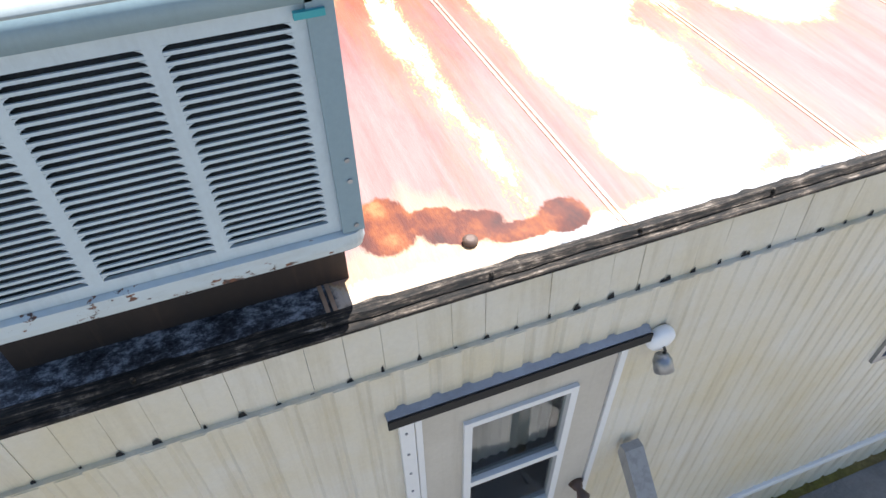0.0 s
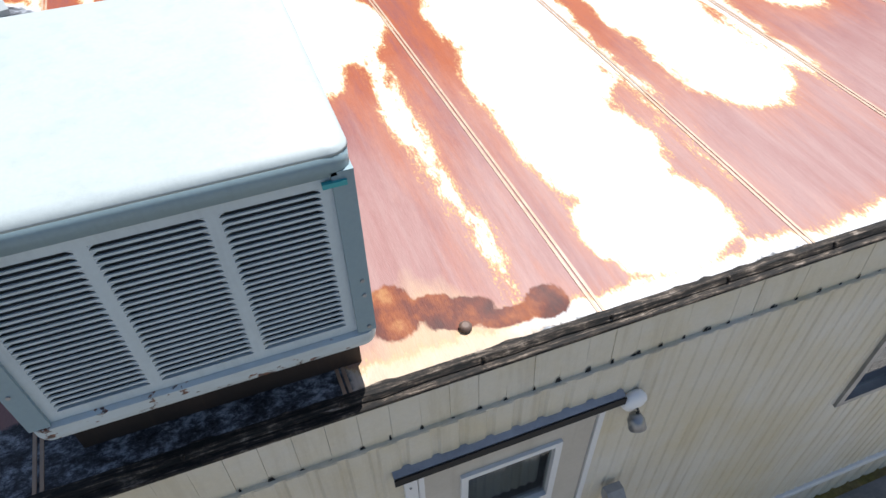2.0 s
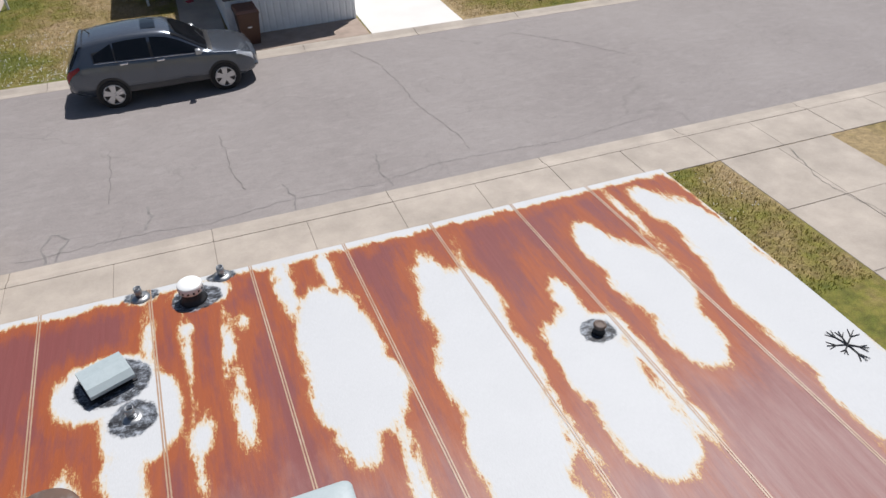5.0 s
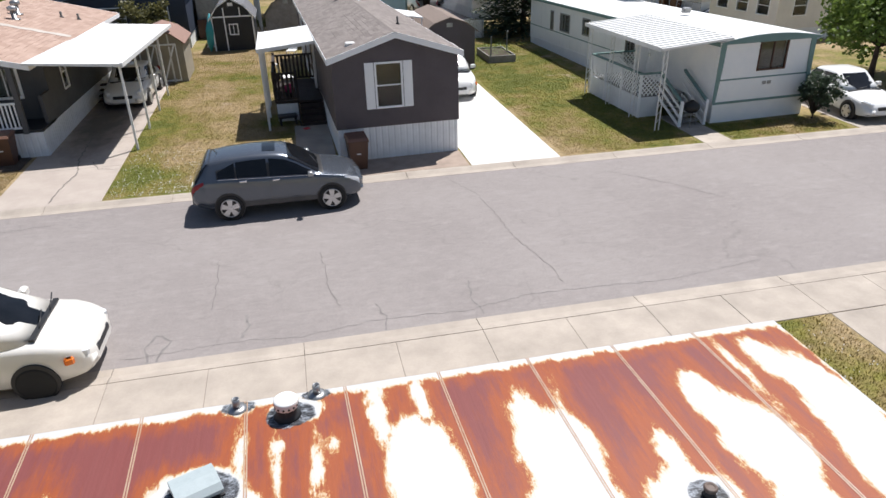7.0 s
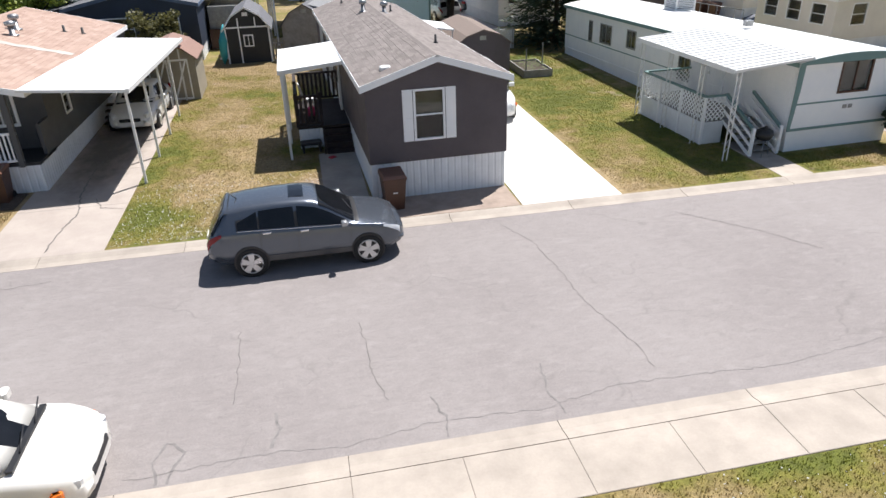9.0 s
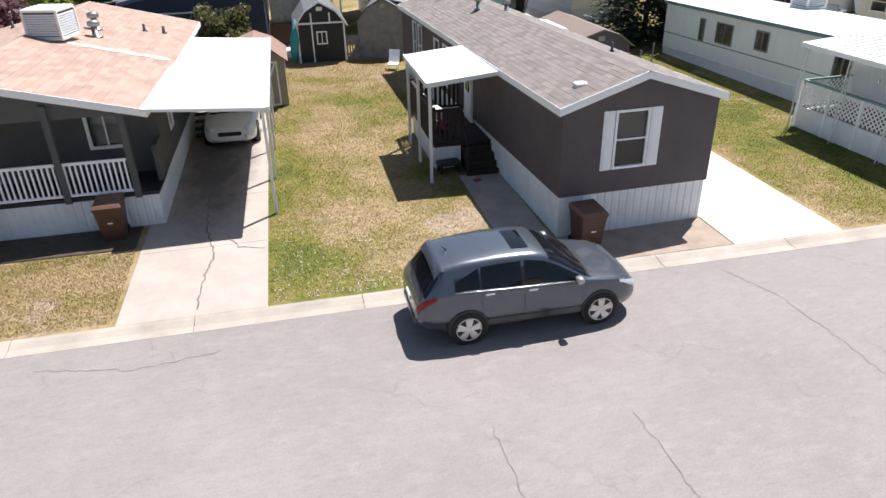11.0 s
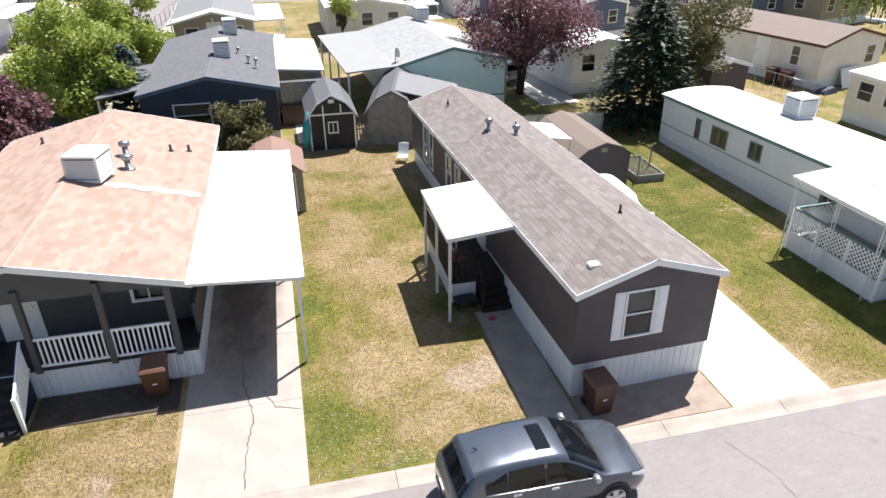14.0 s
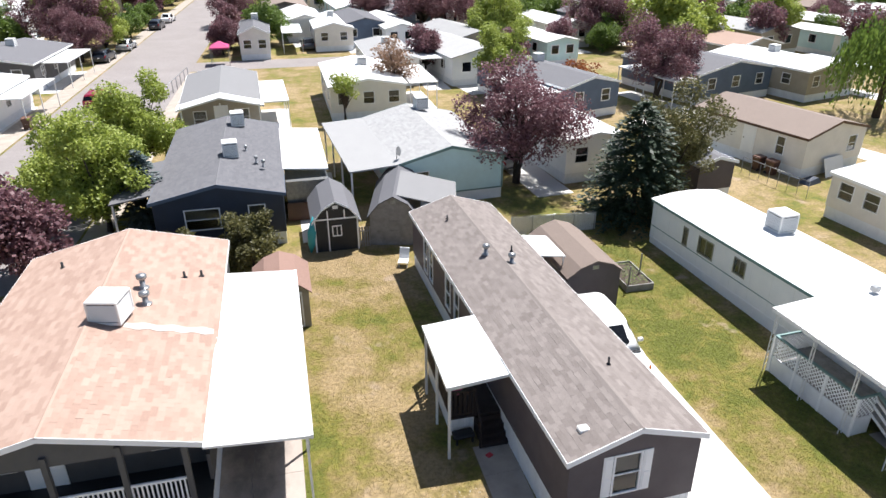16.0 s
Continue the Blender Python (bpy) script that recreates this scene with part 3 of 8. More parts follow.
# ---- windows, doors and roofs of the houses ----
def window(parent, along, face, out, a0, a1, z0, z1, frame_mat="white_paint", split="h", shutters="", back="blind", t=0.05):
    """A window in a wall: frame, sash bar, pane and blind. face: the wall's outer plane; out: -1 or 1."""
    def bx(me, p, q, lo, hi, d0, d1):
        c = sorted((face + out * d0, face + out * d1))
        return me.box(p, q, c[0], c[1], lo, hi) if along == "x" else me.box(c[0], c[1], p, q, lo, hi)
    fr = Mesh()
    for p, q, lo, hi in ((a0 - t, a1 + t, z0 - t, z0 + 0.01), (a0 - t, a1 + t, z1 - 0.01, z1 + t), (a0 - t, a0 + 0.01, z0 + 0.01, z1 - 0.01), (a1 - 0.01, a1 + t, z0 + 0.01, z1 - 0.01)):
        bx(fr, p, q, lo, hi, -0.04, 0.025)
    w = part("window", fr, frame_mat, parent)
    if split == "h":
        part("sash_bar", bx(Mesh(), a0, a1, (z0 + z1) / 2 - 0.02, (z0 + z1) / 2 + 0.02, -0.02, 0.012), frame_mat, w)
    elif split == "v":
        part("sash_bar", bx(Mesh(), (a0 + a1) / 2 - 0.02, (a0 + a1) / 2 + 0.02, z0, z1, -0.02, 0.012), frame_mat, w)
    g = part("pane", bx(Mesh(), a0 + 0.012, a1 - 0.012, z0 + 0.012, z1 - 0.012, -0.03, -0.024), "glass", w)
    g.visible_shadow = False
    if back:
        part("blind", bx(Mesh(), a0, a1, z0 + (z1 - z0) * (0.5 if back == "half" else 0.02), z1, -0.12, -0.115), "blind" if back in ("half", "blind") else back, w)
    if shutters:
        for p in (a0 - t - 0.30, a1 + t + 0.02):
            sh = Mesh()
            bx(sh, p, p + 0.28, z0 - t, z1 + t, 0.002, 0.02)
            for lo, hi in ((z0, (z0 + z1) / 2 - 0.06), ((z0 + z1) / 2 + 0.02, z1 - 0.02)):
                bx(sh, p + 0.05, p + 0.23, lo, hi, 0.02, 0.034)
            part("shutter", sh, shutters, w, "white panelled shutter")
    return w


def flat_door(parent, along, face, out, a0, a1, z0, z1, material="white_paint"):
    def bx(me, p, q, lo, hi, d0, d1):
        c = sorted((face + out * d0, face + out * d1))
        return me.box(p, q, c[0], c[1], lo, hi) if along == "x" else me.box(c[0], c[1], p, q, lo, hi)
    door = part("door", bx(Mesh(), a0, a1, z0, z1, 0.002, 0.03), material, parent)
    for k in range(3):
        lo = z0 + 0.12 + k * (z1 - z0 - 0.1) / 3
        for p, q in ((a0 + 0.1, (a0 + a1) / 2 - 0.05), ((a0 + a1) / 2 + 0.05, a1 - 0.1)):
            part("door_panel", bx(Mesh(), p, q, lo, lo + (z1 - z0) / 3 - 0.16, 0.03, 0.04), material, door)
    fr = Mesh()
    for p, q, lo, hi in ((a0 - 0.08, a0, z0, z1), (a1, a1 + 0.08, z0, z1), (a0 - 0.08, a1 + 0.08, z1, z1 + 0.08)):
        bx(fr, p, q, lo, hi, 0.0, 0.045)
    part("frame", fr, "white_paint", door)
    part("door_handle", bx(Mesh(), a1 - 0.1, a1 - 0.05, z0 + 0.95, z0 + 1.05, 0.04, 0.09), "chrome", door)
    return door


def shingles(parent, side, slope_len, length, run0, material, course=0.16, tab=0.33, singles=0, rng=None):
    """Courses of tabs on a roof slope. side(u, v, h): the place u along, v up the slope, h above it."""
    me, count, v, k = Mesh(), 0, 0.0, 0
    shared = {}
    while v < slope_len - 0.02:
        w = min(course * 1.3, slope_len - v)
        u = -(k % 2) * tab / 2
        while u < length:
            a, b = max(u + 0.004, 0.0), min(u + tab - 0.004, length)
            if b - a > 0.03:
                lift = 0.009 + rng.uniform(-0.002, 0.003)
                c = [side(a, v, lift), side(b, v, lift), side(b, v + w, 0.003), side(a, v + w, 0.003), side(a, v, 0.0), side(b, v, 0.0)]
                fc = [(0, 1, 2, 3), (4, 5, 1, 0)]
                if a < singles and b - a > tab - 0.02 and w > course * 1.29:
                    key = "tab"
                    if key not in shared:
                        o = side(a, v, 0.0)
                        shared[key] = Mesh().add([Vector(q) - o for q in c], fc).data("shingle", material)
                    one = part("shingle", shared[key], None, parent)
                    one.location = side(a, v, lift - 0.009)
                else:
                    me.add(c, fc)
            u += tab
        v += course
        k += 1
    part("shingles", me, material, parent, kind="stuff")


def gable_roof(parent, x0, x1, y0, y1, ze, zr, xr=None, material="grey_shingle", fascia="white_paint", over=0.15, t=0.12, rng=None, tabs=True, course=0.16, tab=0.33, singles=0):
    """A roof whose ridge runs along y, with fascia boards and shingle courses."""
    xr = (x0 + x1) / 2 if xr is None else xr
    X0, X1, Y0, Y1 = x0 - over, x1 + over, y0 - over, y1 + over
    me = Mesh()
    me.prism([(X0, ze), (xr, zr), (X1, ze), (X1, ze - 0.03), (xr, zr - t), (X0, ze - 0.03)], "y", Y0 + 0.02, Y1 - 0.02)
    roof = part("roof", me, material, parent)
    h = 0.17
    for y in (Y0, Y1 - 0.02):
        part("fascia", Mesh().prism([(X0, ze - h), (xr, zr - h), (X1, ze - h), (X1, ze + 0.012), (xr, zr + 0.012), (X0, ze + 0.012)], "y", y, y + 0.02), fascia, roof)
    for x in (X0 - 0.018, X1 + 0.002):
        part("fascia", Mesh().box(x, x + 0.016, Y0, Y1, ze - h, ze + 0.005), fascia, roof)
    if tabs:
        for s, xe in ((1, X0), (-1, X1)):
            d = Vector((xr - xe, 0, zr - ze))
            n = d.length
            d.normalize()
            up = Vector((-d.z, 0, d.x)) * s if s > 0 else Vector((d.z, 0, -d.x))
            if up.z < 0:
                up = -up
            base = Vector((xe, Y0, ze))
            shingles(roof, lambda u, v, q, base=base, d=d, up=up: base + Vector((0, u, 0)) + d * v + up * q, n, Y1 - Y0, 0, material, course, tab, singles, rng or random.Random(3))
        part("ridge_cap", Mesh().prism([(xr - 0.12, zr - 0.035), (xr, zr + 0.016), (xr + 0.12, zr - 0.035)], "y", Y0, Y1), material, roof)
    return roof


def vent_pipe(parent, x, y, z, h=0.3, r=0.04, material="galvanised", cap=False):
    me = Mesh().lathe(x, y, [(r * 2.2, z), (r * 2.0, z + 0.02), (r, z + 0.05), (r, z + h), (r * 0.8, z + h), (r * 0.75, z + h - 0.04)], 12)
    if cap:
        me.lathe(x, y, [(r * 1.7, z + h * 0.75), (r * 1.9, z + h * 0.8), (r * 1.9, z + h + 0.02), (r * 0.6, z + h + 0.07)], 12)
    return part("vent_pipe", me, material, parent)


def cooler_box(name, x, y, z, rz, s=0.85, h=0.75, label="weathered white evaporative cooler on the roof", material="white_metal"):
    """A roof cooler with louvred sides."""
    c = thing(name, x, y, z, rz, label, "air cooler")
    a = s / 2
    part("body", Mesh().box(-a + 0.03, a - 0.03, -a + 0.03, a - 0.03, 0.06, h - 0.04, 0.01), "dark_inside", c)
    part("top", Mesh().box(-a, a, -a, a, h - 0.09, h, 0.03), material, c)
    part("base_pan", Mesh().box(-a, a, -a, a, 0.0, 0.1, 0.01), material, c)
    for q in range(4):
        r = Matrix.Rotation(q * math.pi / 2, 4, "Z")
        fr = Mesh()
        fr.box(-a, -a + 0.07, -a, -a + 0.03, 0.1, h - 0.09)
        fr.box(a - 0.07, a - 0.03, -a, -a + 0.03, 0.1, h - 0.09)
        for k in range(9):
            zz = 0.13 + k * (h - 0.26) / 9
            fr.add([(-a + 0.07, -a + 0.005, zz), (a - 0.07, -a + 0.005, zz), (a - 0.07, -a + 0.03, zz + 0.055), (-a + 0.07, -a + 0.03, zz + 0.055)], [(0, 1, 2, 3)])
        fr.v = [tuple(r @ Vector(p)) for p in fr.v]
        part("louvre_panel", fr, material, c)
    return c


def home(x, y, rz, w, l, ze, zr, wall_mat, roof_mat, label, name="mobile_home", skirt=0.75, fascia="white_paint", holes=(), side_l=(), side_r=(), tabs=False, over=0.15, trim=None, skirt_mat="white_vinyl", xr=None, detail=True, group="", singles=0):
    """A mobile home: four walls with openings, ribbed skirting, gable roof. Origin at its front left corner, length along y."""
    h = thing(name, x, y, 0, rz, label, "house", group)
    t = 0.1
    top = ze - 0.02
    xr = w / 2 if xr is None else xr
    part("wall", wall_mesh(0, w, skirt, top, 0, t, "x", holes), wall_mat, h)
    part("wall", wall_mesh(0, w, skirt, top, l - t, l, "x"), wall_mat, h)
    part("wall", wall_mesh(t, l - t, skirt, top, 0, t, "y", side_l), wall_mat, h)
    part("wall", wall_mesh(t, l - t, skirt, top, w - t, w, "y", side_r), wall_mat, h)
    for yy in (0.0, l - t):
        part("gable", Mesh().prism([(0.0, top), (w, top), (w, ze - 0.02), (xr, zr - 0.12), (0.0, ze - 0.02)] if ze - 0.02 > top else [(0.0, top), (w, top), (xr, zr - 0.12)], "y", yy, yy + t), wall_mat, h)
    part("floor", Mesh().box(t, w - t, t, l - t, skirt - 0.1, skirt), "dark_inside", h)
    sk = 0.04
    if detail:
        part("skirting", Mesh().ribs(sk, w - sk, sk, 0, skirt, 0.2, 0.015), skirt_mat, h)
        part("skirting", Mesh().ribs(sk + 0.05, l - sk, sk, 0, skirt, 0.2, 0.015, True), skirt_mat, h)
        me = Mesh().ribs(sk + 0.05, l - sk, sk, 0, skirt, 0.2, 0.015, True)
        me.v = [(w - p[0], p[1], p[2]) for p in me.v]
        part("skirting", me, skirt_mat, h)
    else:
        part("skirting", Mesh().box(sk, w - sk, sk, l - sk, 0, skirt), skirt_mat, h)
    if trim:
        for a, b, c, d in ((-0.02, 0.1, -0.02, 0.0), (w - 0.1, w + 0.02, -0.02, 0.0), (-0.02, 0.0, 0.0, 0.1), (w, w + 0.02, 0.0, 0.1)):
            part("corner_trim", Mesh().box(a, b, c, d, skirt, top), trim, h)
        part("belt_trim", Mesh().box(-0.015, w + 0.015, -0.015, 0, skirt - 0.03, skirt + 0.06), trim, h)
    for o in holes:
        window(h, "x", 0, -1, *o[:4], shutters="white_paint" if tabs and w < 5 else "", back="half")
    for o in side_l:
        window(h, "y", 0, -1, *o)
    for o in side_r:
        window(h, "y", w, 1, *o)
    gable_roof(h, 0, w, 0, l, ze, zr, xr, roof_mat, fascia, over, tabs=tabs, singles=singles)
    return h


# ---- ground, road, kerbs and walks ----
solo("ground", Mesh().add([(-700, -200, -0.03), (700, -200, -0.03), (700, 1500, -0.03), (-700, 1500, -0.03)], [(0, 1, 2, 3)]), "lawn", "patchy half-dry lawn and bare earth", "ground", kind="structure")
ROAD0, ROAD1 = 11.06, 18.85
solo("lawn_near", Mesh().box(-160, 160, -80, 9.455, -0.2, 0.036), "lawn", "half-dry lawn round the rusted trailer", "ground", kind="structure")
# mostly unseen; added in grey so light bounced onto the siding stays neutral
solo("yard", Mesh().box(-60, 9.85, -60, 1.05, -0.2, 0.045), "gravel", "assumed grey gravel yard behind the rusted trailer, mostly unseen, for neutral bounce light", "ground", kind="structure")
solo("lawn_far", Mesh().box(-300, 300, 19.365, 420, -0.2, 0.036), "lawn", "half-dry lawn among the homes", "ground", kind="structure")
solo("road", Mesh().box(-160, 160, ROAD0, ROAD1, -0.2, 0.0), "asphalt", "worn grey asphalt street with hairline cracks", "road", kind="structure")


def slabs(name, x0, x1, y0, y1, z, nx, ny, material, label, gap=0.005, thick=0.2, tilt=0.0, seed=1):
    """Concrete poured in slabs with open joints, each slab a piece of its own."""
    base = solo(name, Mesh().box(x0, x1, y0, y1, z - thick, z - 0.009), "joint", label, "paving", kind="structure")
    rng = random.Random(seed)
    w, d = (x1 - x0) / nx, (y1 - y0) / ny
    me = Mesh().box(gap / 2, w - gap / 2, gap / 2, d - gap / 2, -0.05, 0, 0.008).data("slab", material)
    for i in range(nx):
        for j in range(ny):
            s = part("slab", me, None, base)
            s.location = (x0 + i * w, y0 + j * d, z + rng.uniform(-0.003, 0.003))
    return base


KX = -0.285 - 3.39 * 14


def kerb(name, y_road, y_back, label):
    """Rolled concrete kerb in lengths."""
    up = 1 if y_back > y_road else -1
    w = abs(y_back - y_road)
    base = solo(name, Mesh().box(-160, 160, min(y_road, y_back) + 0.02, max(y_road, y_back) - 0.02, -0.2, -0.015), "joint", label, "kerb", kind="structure")
    prof = [(0, -0.1), (0, 0.004), (w * 0.45, 0.0), (w * 0.8, 0.045), (w, 0.05), (w, -0.1)]
    me = Mesh().prism([(up * a, b) for a, b in prof], "x", 0.006, 3.384).data("kerb_stone", "concrete")
    for k in range(32):
        s = part("kerb_stone", me, None, base)
        s.location = (KX + 3.39 * k, y_road, 0)
    return base


kerb("kerb_near", ROAD0, 10.59, "rolled concrete kerb along the street")
kerb("kerb_far", ROAD1, 19.37, "rolled concrete kerb along the far side of the street")
slabs("pavement", KX, KX + 1.695 * 60, 9.46, 10.585, 0.05, 60, 1, "concrete", "pale concrete pavement in square slabs", seed=2)
slabs("driveway_near", 9.9, 12.85, -6, 9.45, 0.045, 2, 8, "concrete", "pale concrete driveway with joints and cracks", seed=3)
slabs("driveway_carport", -8.6, -5.62, 19.37, 34.6, 0.05, 1, 5, "stained_shaded_concrete", "cracked concrete driveway under the carport, dark with oily stains and painted shade", seed=4)
slabs("driveway_grey_home", 5.2, 8.15, 19.37, 34, 0.05, 1, 4, "new_concrete", "bright new concrete driveway beside the charcoal home", seed=5)
slabs("front_walk", -0.1, 1.15, 19.9, 25.2, 0.05, 1, 4, "concrete", "narrow concrete walk to the porch steps", seed=6)
slabs("white_home_walk", 13.25, 14.3, 19.37, 22.6, 0.05, 1, 2, "concrete", "short concrete walk to the porch stairs", seed=7)
slabs("driveway_white_home", 19.3, 22.3, 19.37, 34, 0.05, 1, 5, "concrete", "concrete driveway beside the white trailer", seed=8)

# ---- charcoal home across the street ----
FALL = 1.25  # the lots drop a little away from the street
GX, GY = 1.22, 20.72
SKIRT = 1.1
grey = home(GX, GY, 1.9, 3.95, 17.9, 3.28, 3.95, "charcoal", "grey_shingle", "charcoal single-wide mobile home with white ribbed skirting and shingled roof",
            holes=[(1.34, 2.12, 1.72, 3.04)], side_l=[(10.0, 10.6, 1.4, 2.8), (11.2, 11.9, 1.4, 2.8), (14.0, 14.6, 1.3, 2.9), (15.0, 15.6, 1.3, 2.9)], tabs=True, over=0.13, singles=2.6, skirt=SKIRT)
part("roof_vent", Mesh().box(0.55, 0.85, 0.6, 0.85, 3.46, 3.62, 0.03), "white_metal", grey)
for vx, vy, vh in ((2.65, 3.0, 0.25), (2.7, 11.4, 0.25), (1.1, 15.5, 0.2)):
    vent_pipe(grey, vx, vy, 3.75, vh, 0.035, "black_plastic")
for vx, vy in ((1.55, 11.3), (2.25, 10.2)):
    vent_pipe(grey, vx, vy, 3.82, 0.4, 0.08, "galvanised", True)

grey.matrix_basis = pose(GX, GY, 0, -FALL, 0, 1.9)

# its porch
porch = thing("porch", -1.0, 24.85, 0, 0, "small porch with white metal roof, white posts and dark wooden deck", "porch")
proof = part("roof", Mesh().prism([(-0.04, 2.86), (2.2, 3.10), (2.2, 3.16), (-0.04, 2.95)], "y", 0, 3.6), "white_metal", porch)
part("gutter", Mesh().box(-0.09, -0.041, -0.02, 3.62, 2.83, 2.96), "white_metal", proof)
part("fascia", Mesh().prism([(-0.04, 2.82), (2.2, 3.06), (2.2, 3.165), (-0.04, 2.955)], "y", -0.03, -0.002), "white_metal", proof)
for k in range(12):
    part("screw", Mesh().lathe(1.98, 0.2 + k * 0.29, [(0.03, 3.125), (0.03, 3.142), (0.012, 3.15)], 6), "galvanised", proof)
for py in (0.0, 1.72, 3.42):
    part("post", Mesh().box(-0.02, 0.06, py, py + 0.08, 0, 2.88), "white_metal", porch)
part("deck", Mesh().box(0.32, 2.25, 1.05, 4.6, 0.72, 0.80), "dark_wood", porch)
part("skirting", Mesh().ribs(0.34, 1.15, 1.08, 0, 0.72, 0.12, 0.014), "white_vinyl", porch)
part("skirting", Mesh().ribs(1.10, 4.6, 0.34, 0, 0.72, 0.12, 0.014, True), "white_vinyl", porch)
rail = part("railing", Mesh().box(0.28, 0.38, 1.03, 4.6, 1.80, 1.87).box(0.38, 1.15, 1.03, 1.12, 1.80, 1.87).box(0.31, 0.35, 1.05, 4.6, 0.86, 0.93).box(0.38, 1.15, 1.06, 1.1, 0.86, 0.93), "dark_wood", porch)
for px, py in ((0.28, 1.02), (1.10, 1.02), (0.28, 2.8), (0.28, 4.52)):
    part("rail_post", Mesh().box(px, px + 0.1, py, py + 0.1, 0.80, 1.95), "dark_wood", rail)
for k in range(19):
    part("baluster", Mesh().box(0.30, 0.34, 1.2 + k * 0.18, 1.29 + k * 0.18, 0.9, 1.82), "dark_wood", rail)
for k in range(4):
    part("baluster", Mesh().box(0.45 + k * 0.165, 0.54 + k * 0.165, 1.05, 1.09, 0.9, 1.82), "dark_wood", rail)
back = part("railing", Mesh().box(0.38, 2.2, 4.5, 4.58, 1.80, 1.87).box(0.38, 2.2, 4.52, 4.56, 0.86, 0.93), "dark_wood", porch)
for k in range(11):
    part("baluster", Mesh().box(0.45 + k * 0.16, 0.54 + k * 0.16, 4.52, 4.56, 0.9, 1.82), "dark_wood", back)
for k in range(4):
    part("step", Mesh().box(1.2, 2.22, 0.22 + k * 0.26, 0.52 + k * 0.26, 0.02, 0.17 + 0.17 * k), "dark_wood", porch)
part("stair_rail", Mesh().prism([(0.22, 0.95), (1.05, 1.75), (1.05, 1.85), (0.22, 1.05)], "x", 1.12, 1.18).box(1.12, 1.18, 0.22, 0.30, 0.0, 1.0), "dark_wood", porch)
pd = part("door", Mesh().box(1.90, 1.98, 2.75, 3.6, 0.82, 2.75), "white_paint", porch, "white panelled entry door")
part("door_pane", Mesh().box(1.89, 1.899, 2.95, 3.4, 1.75, 2.55), "tinted", pd)
pch = thing("patio_chair", -0.2, 28.2, 0.80, 100, "white plastic patio chair standing on the porch deck", "chair")
part("seat", Mesh().box(-0.24, 0.24, -0.24, 0.24, 0.40, 0.44, 0.02), "white_paint", pch)
part("backrest", Mesh().prism([(0.20, 0.44), (0.32, 0.95), (0.36, 0.95), (0.25, 0.44)], "x", -0.22, 0.22), "white_paint", pch)
for a in (-0.22, 0.18):
    for b in (-0.22, 0.18):
        part("leg", Mesh().box(a, a + 0.04, b, b + 0.04, 0, 0.40), "white_paint", pch)
solo("play_ball", Mesh().lathe(0, 0, [(0.01, 0), (0.12, 0.04), (0.19, 0.14), (0.2, 0.2), (0.17, 0.3), (0.08, 0.38), (0.01, 0.4)], 18), "pink_plastic", "large bright pink play ball lying on the porch deck", "ball", at=(-0.15, 27.1, 0.80))

# ---- tan-roofed home with carport ----
TX, TY = -16.0, 24.05
tan = thing("mobile_home", TX, TY, 0, 0, "dark grey double-wide home with tan shingled roof and white skirting", "house")
tan.matrix_basis = pose(TX, TY, 0, -FALL, 0, 0)
W, L = 7.8, 13.6
part("wall", wall_mesh(0, 0.9, 0.9, 3.0, 0, 0.1, "x"), "grey_siding", tan)
HOLES = [(1.5, 2.35, 1.75, 2.75), (W - 1.7, W - 0.9, 1.75, 2.75)]
part("wall", wall_mesh(0.9, W - 0.1, 0.9, 3.0, 1.6, 1.7, "x", HOLES), "grey_siding", tan)
for o in HOLES:
    window(tan, "x", 1.6, -1, *o, split="v", back="curtain", t=0.08)
for k in range(17):
    part("batten", Mesh().box(0.95 + k * 0.4, 0.962 + k * 0.4, 1.594, 1.5995, 0.9, 1.66), "grey_siding", tan)
flat_door(tan, "x", 1.6, -1, W - 5.08, W - 4.2, 0.95, 2.92)
part("wall", wall_mesh(1.6, L, 0.9, 3.0, W - 0.1, W, "y", [(3.3, 3.9, 1.6, 2.7)]), "grey_siding", tan)
window(tan, "y", W, 1, 3.3, 3.9, 1.6, 2.7)
part("wall", wall_mesh(0, L, 0.7, 3.0, 0, 0.1, "y"), "grey_siding", tan)
part("wall", wall_mesh(0.1, W - 0.1, 0.7, 3.0, L - 0.1, L, "x"), "grey_siding", tan)
part("half_wall", Mesh().box(W - 0.1, W, 0.75, 1.6, 0.9, 1.9), "grey_siding", tan)
part("porch_floor", Mesh().box(0.9, W, 0.02, 1.6, 0.86, 0.95), "black_paint", tan)
part("skirting", Mesh().ribs(0.0, W, 0.0, 0, 0.86, 0.2, 0.015), "white_vinyl", tan)
me = Mesh().ribs(0.05, L, 0, 0, 0.9, 0.2, 0.015, True)
me.v = [(W - p[0], p[1], p[2]) for p in me.v]
part("skirting", me, "white_vinyl", tan)
for px, top in ((W - 4.0, 3.3), (W - 2.18, 3.3), (W - 0.55, 3.08)):
    part("post", Mesh().box(px, px + 0.15, -0.1, 0.05, 0.86, top), "grey_siding", tan)
rail = part("railing", Mesh().box(W - 3.85, W - 0.4, -0.05, 0.01, 1.82, 1.89).box(W - 3.85, W - 0.4, -0.05, 0.01, 1.02, 1.08), "white_paint", tan)
for k in range(27):
    part("baluster", Mesh().box(W - 3.78 + k * 0.125, W - 3.735 + k * 0.125, -0.04, 0.0, 1.08, 1.82), "white_paint", rail)
part("gable", Mesh().prism([(0.0, 2.95), (W, 2.95), (W / 2, 3.9)], "y", 0.0, 0.1), "grey_siding", tan)
gable_roof(tan, 0, W, 0, L, 3.05, 4.05, None, "tan_shingle", "white_paint", 0.15, tabs=True, course=0.2, tab=0.42)
streak = Mesh()
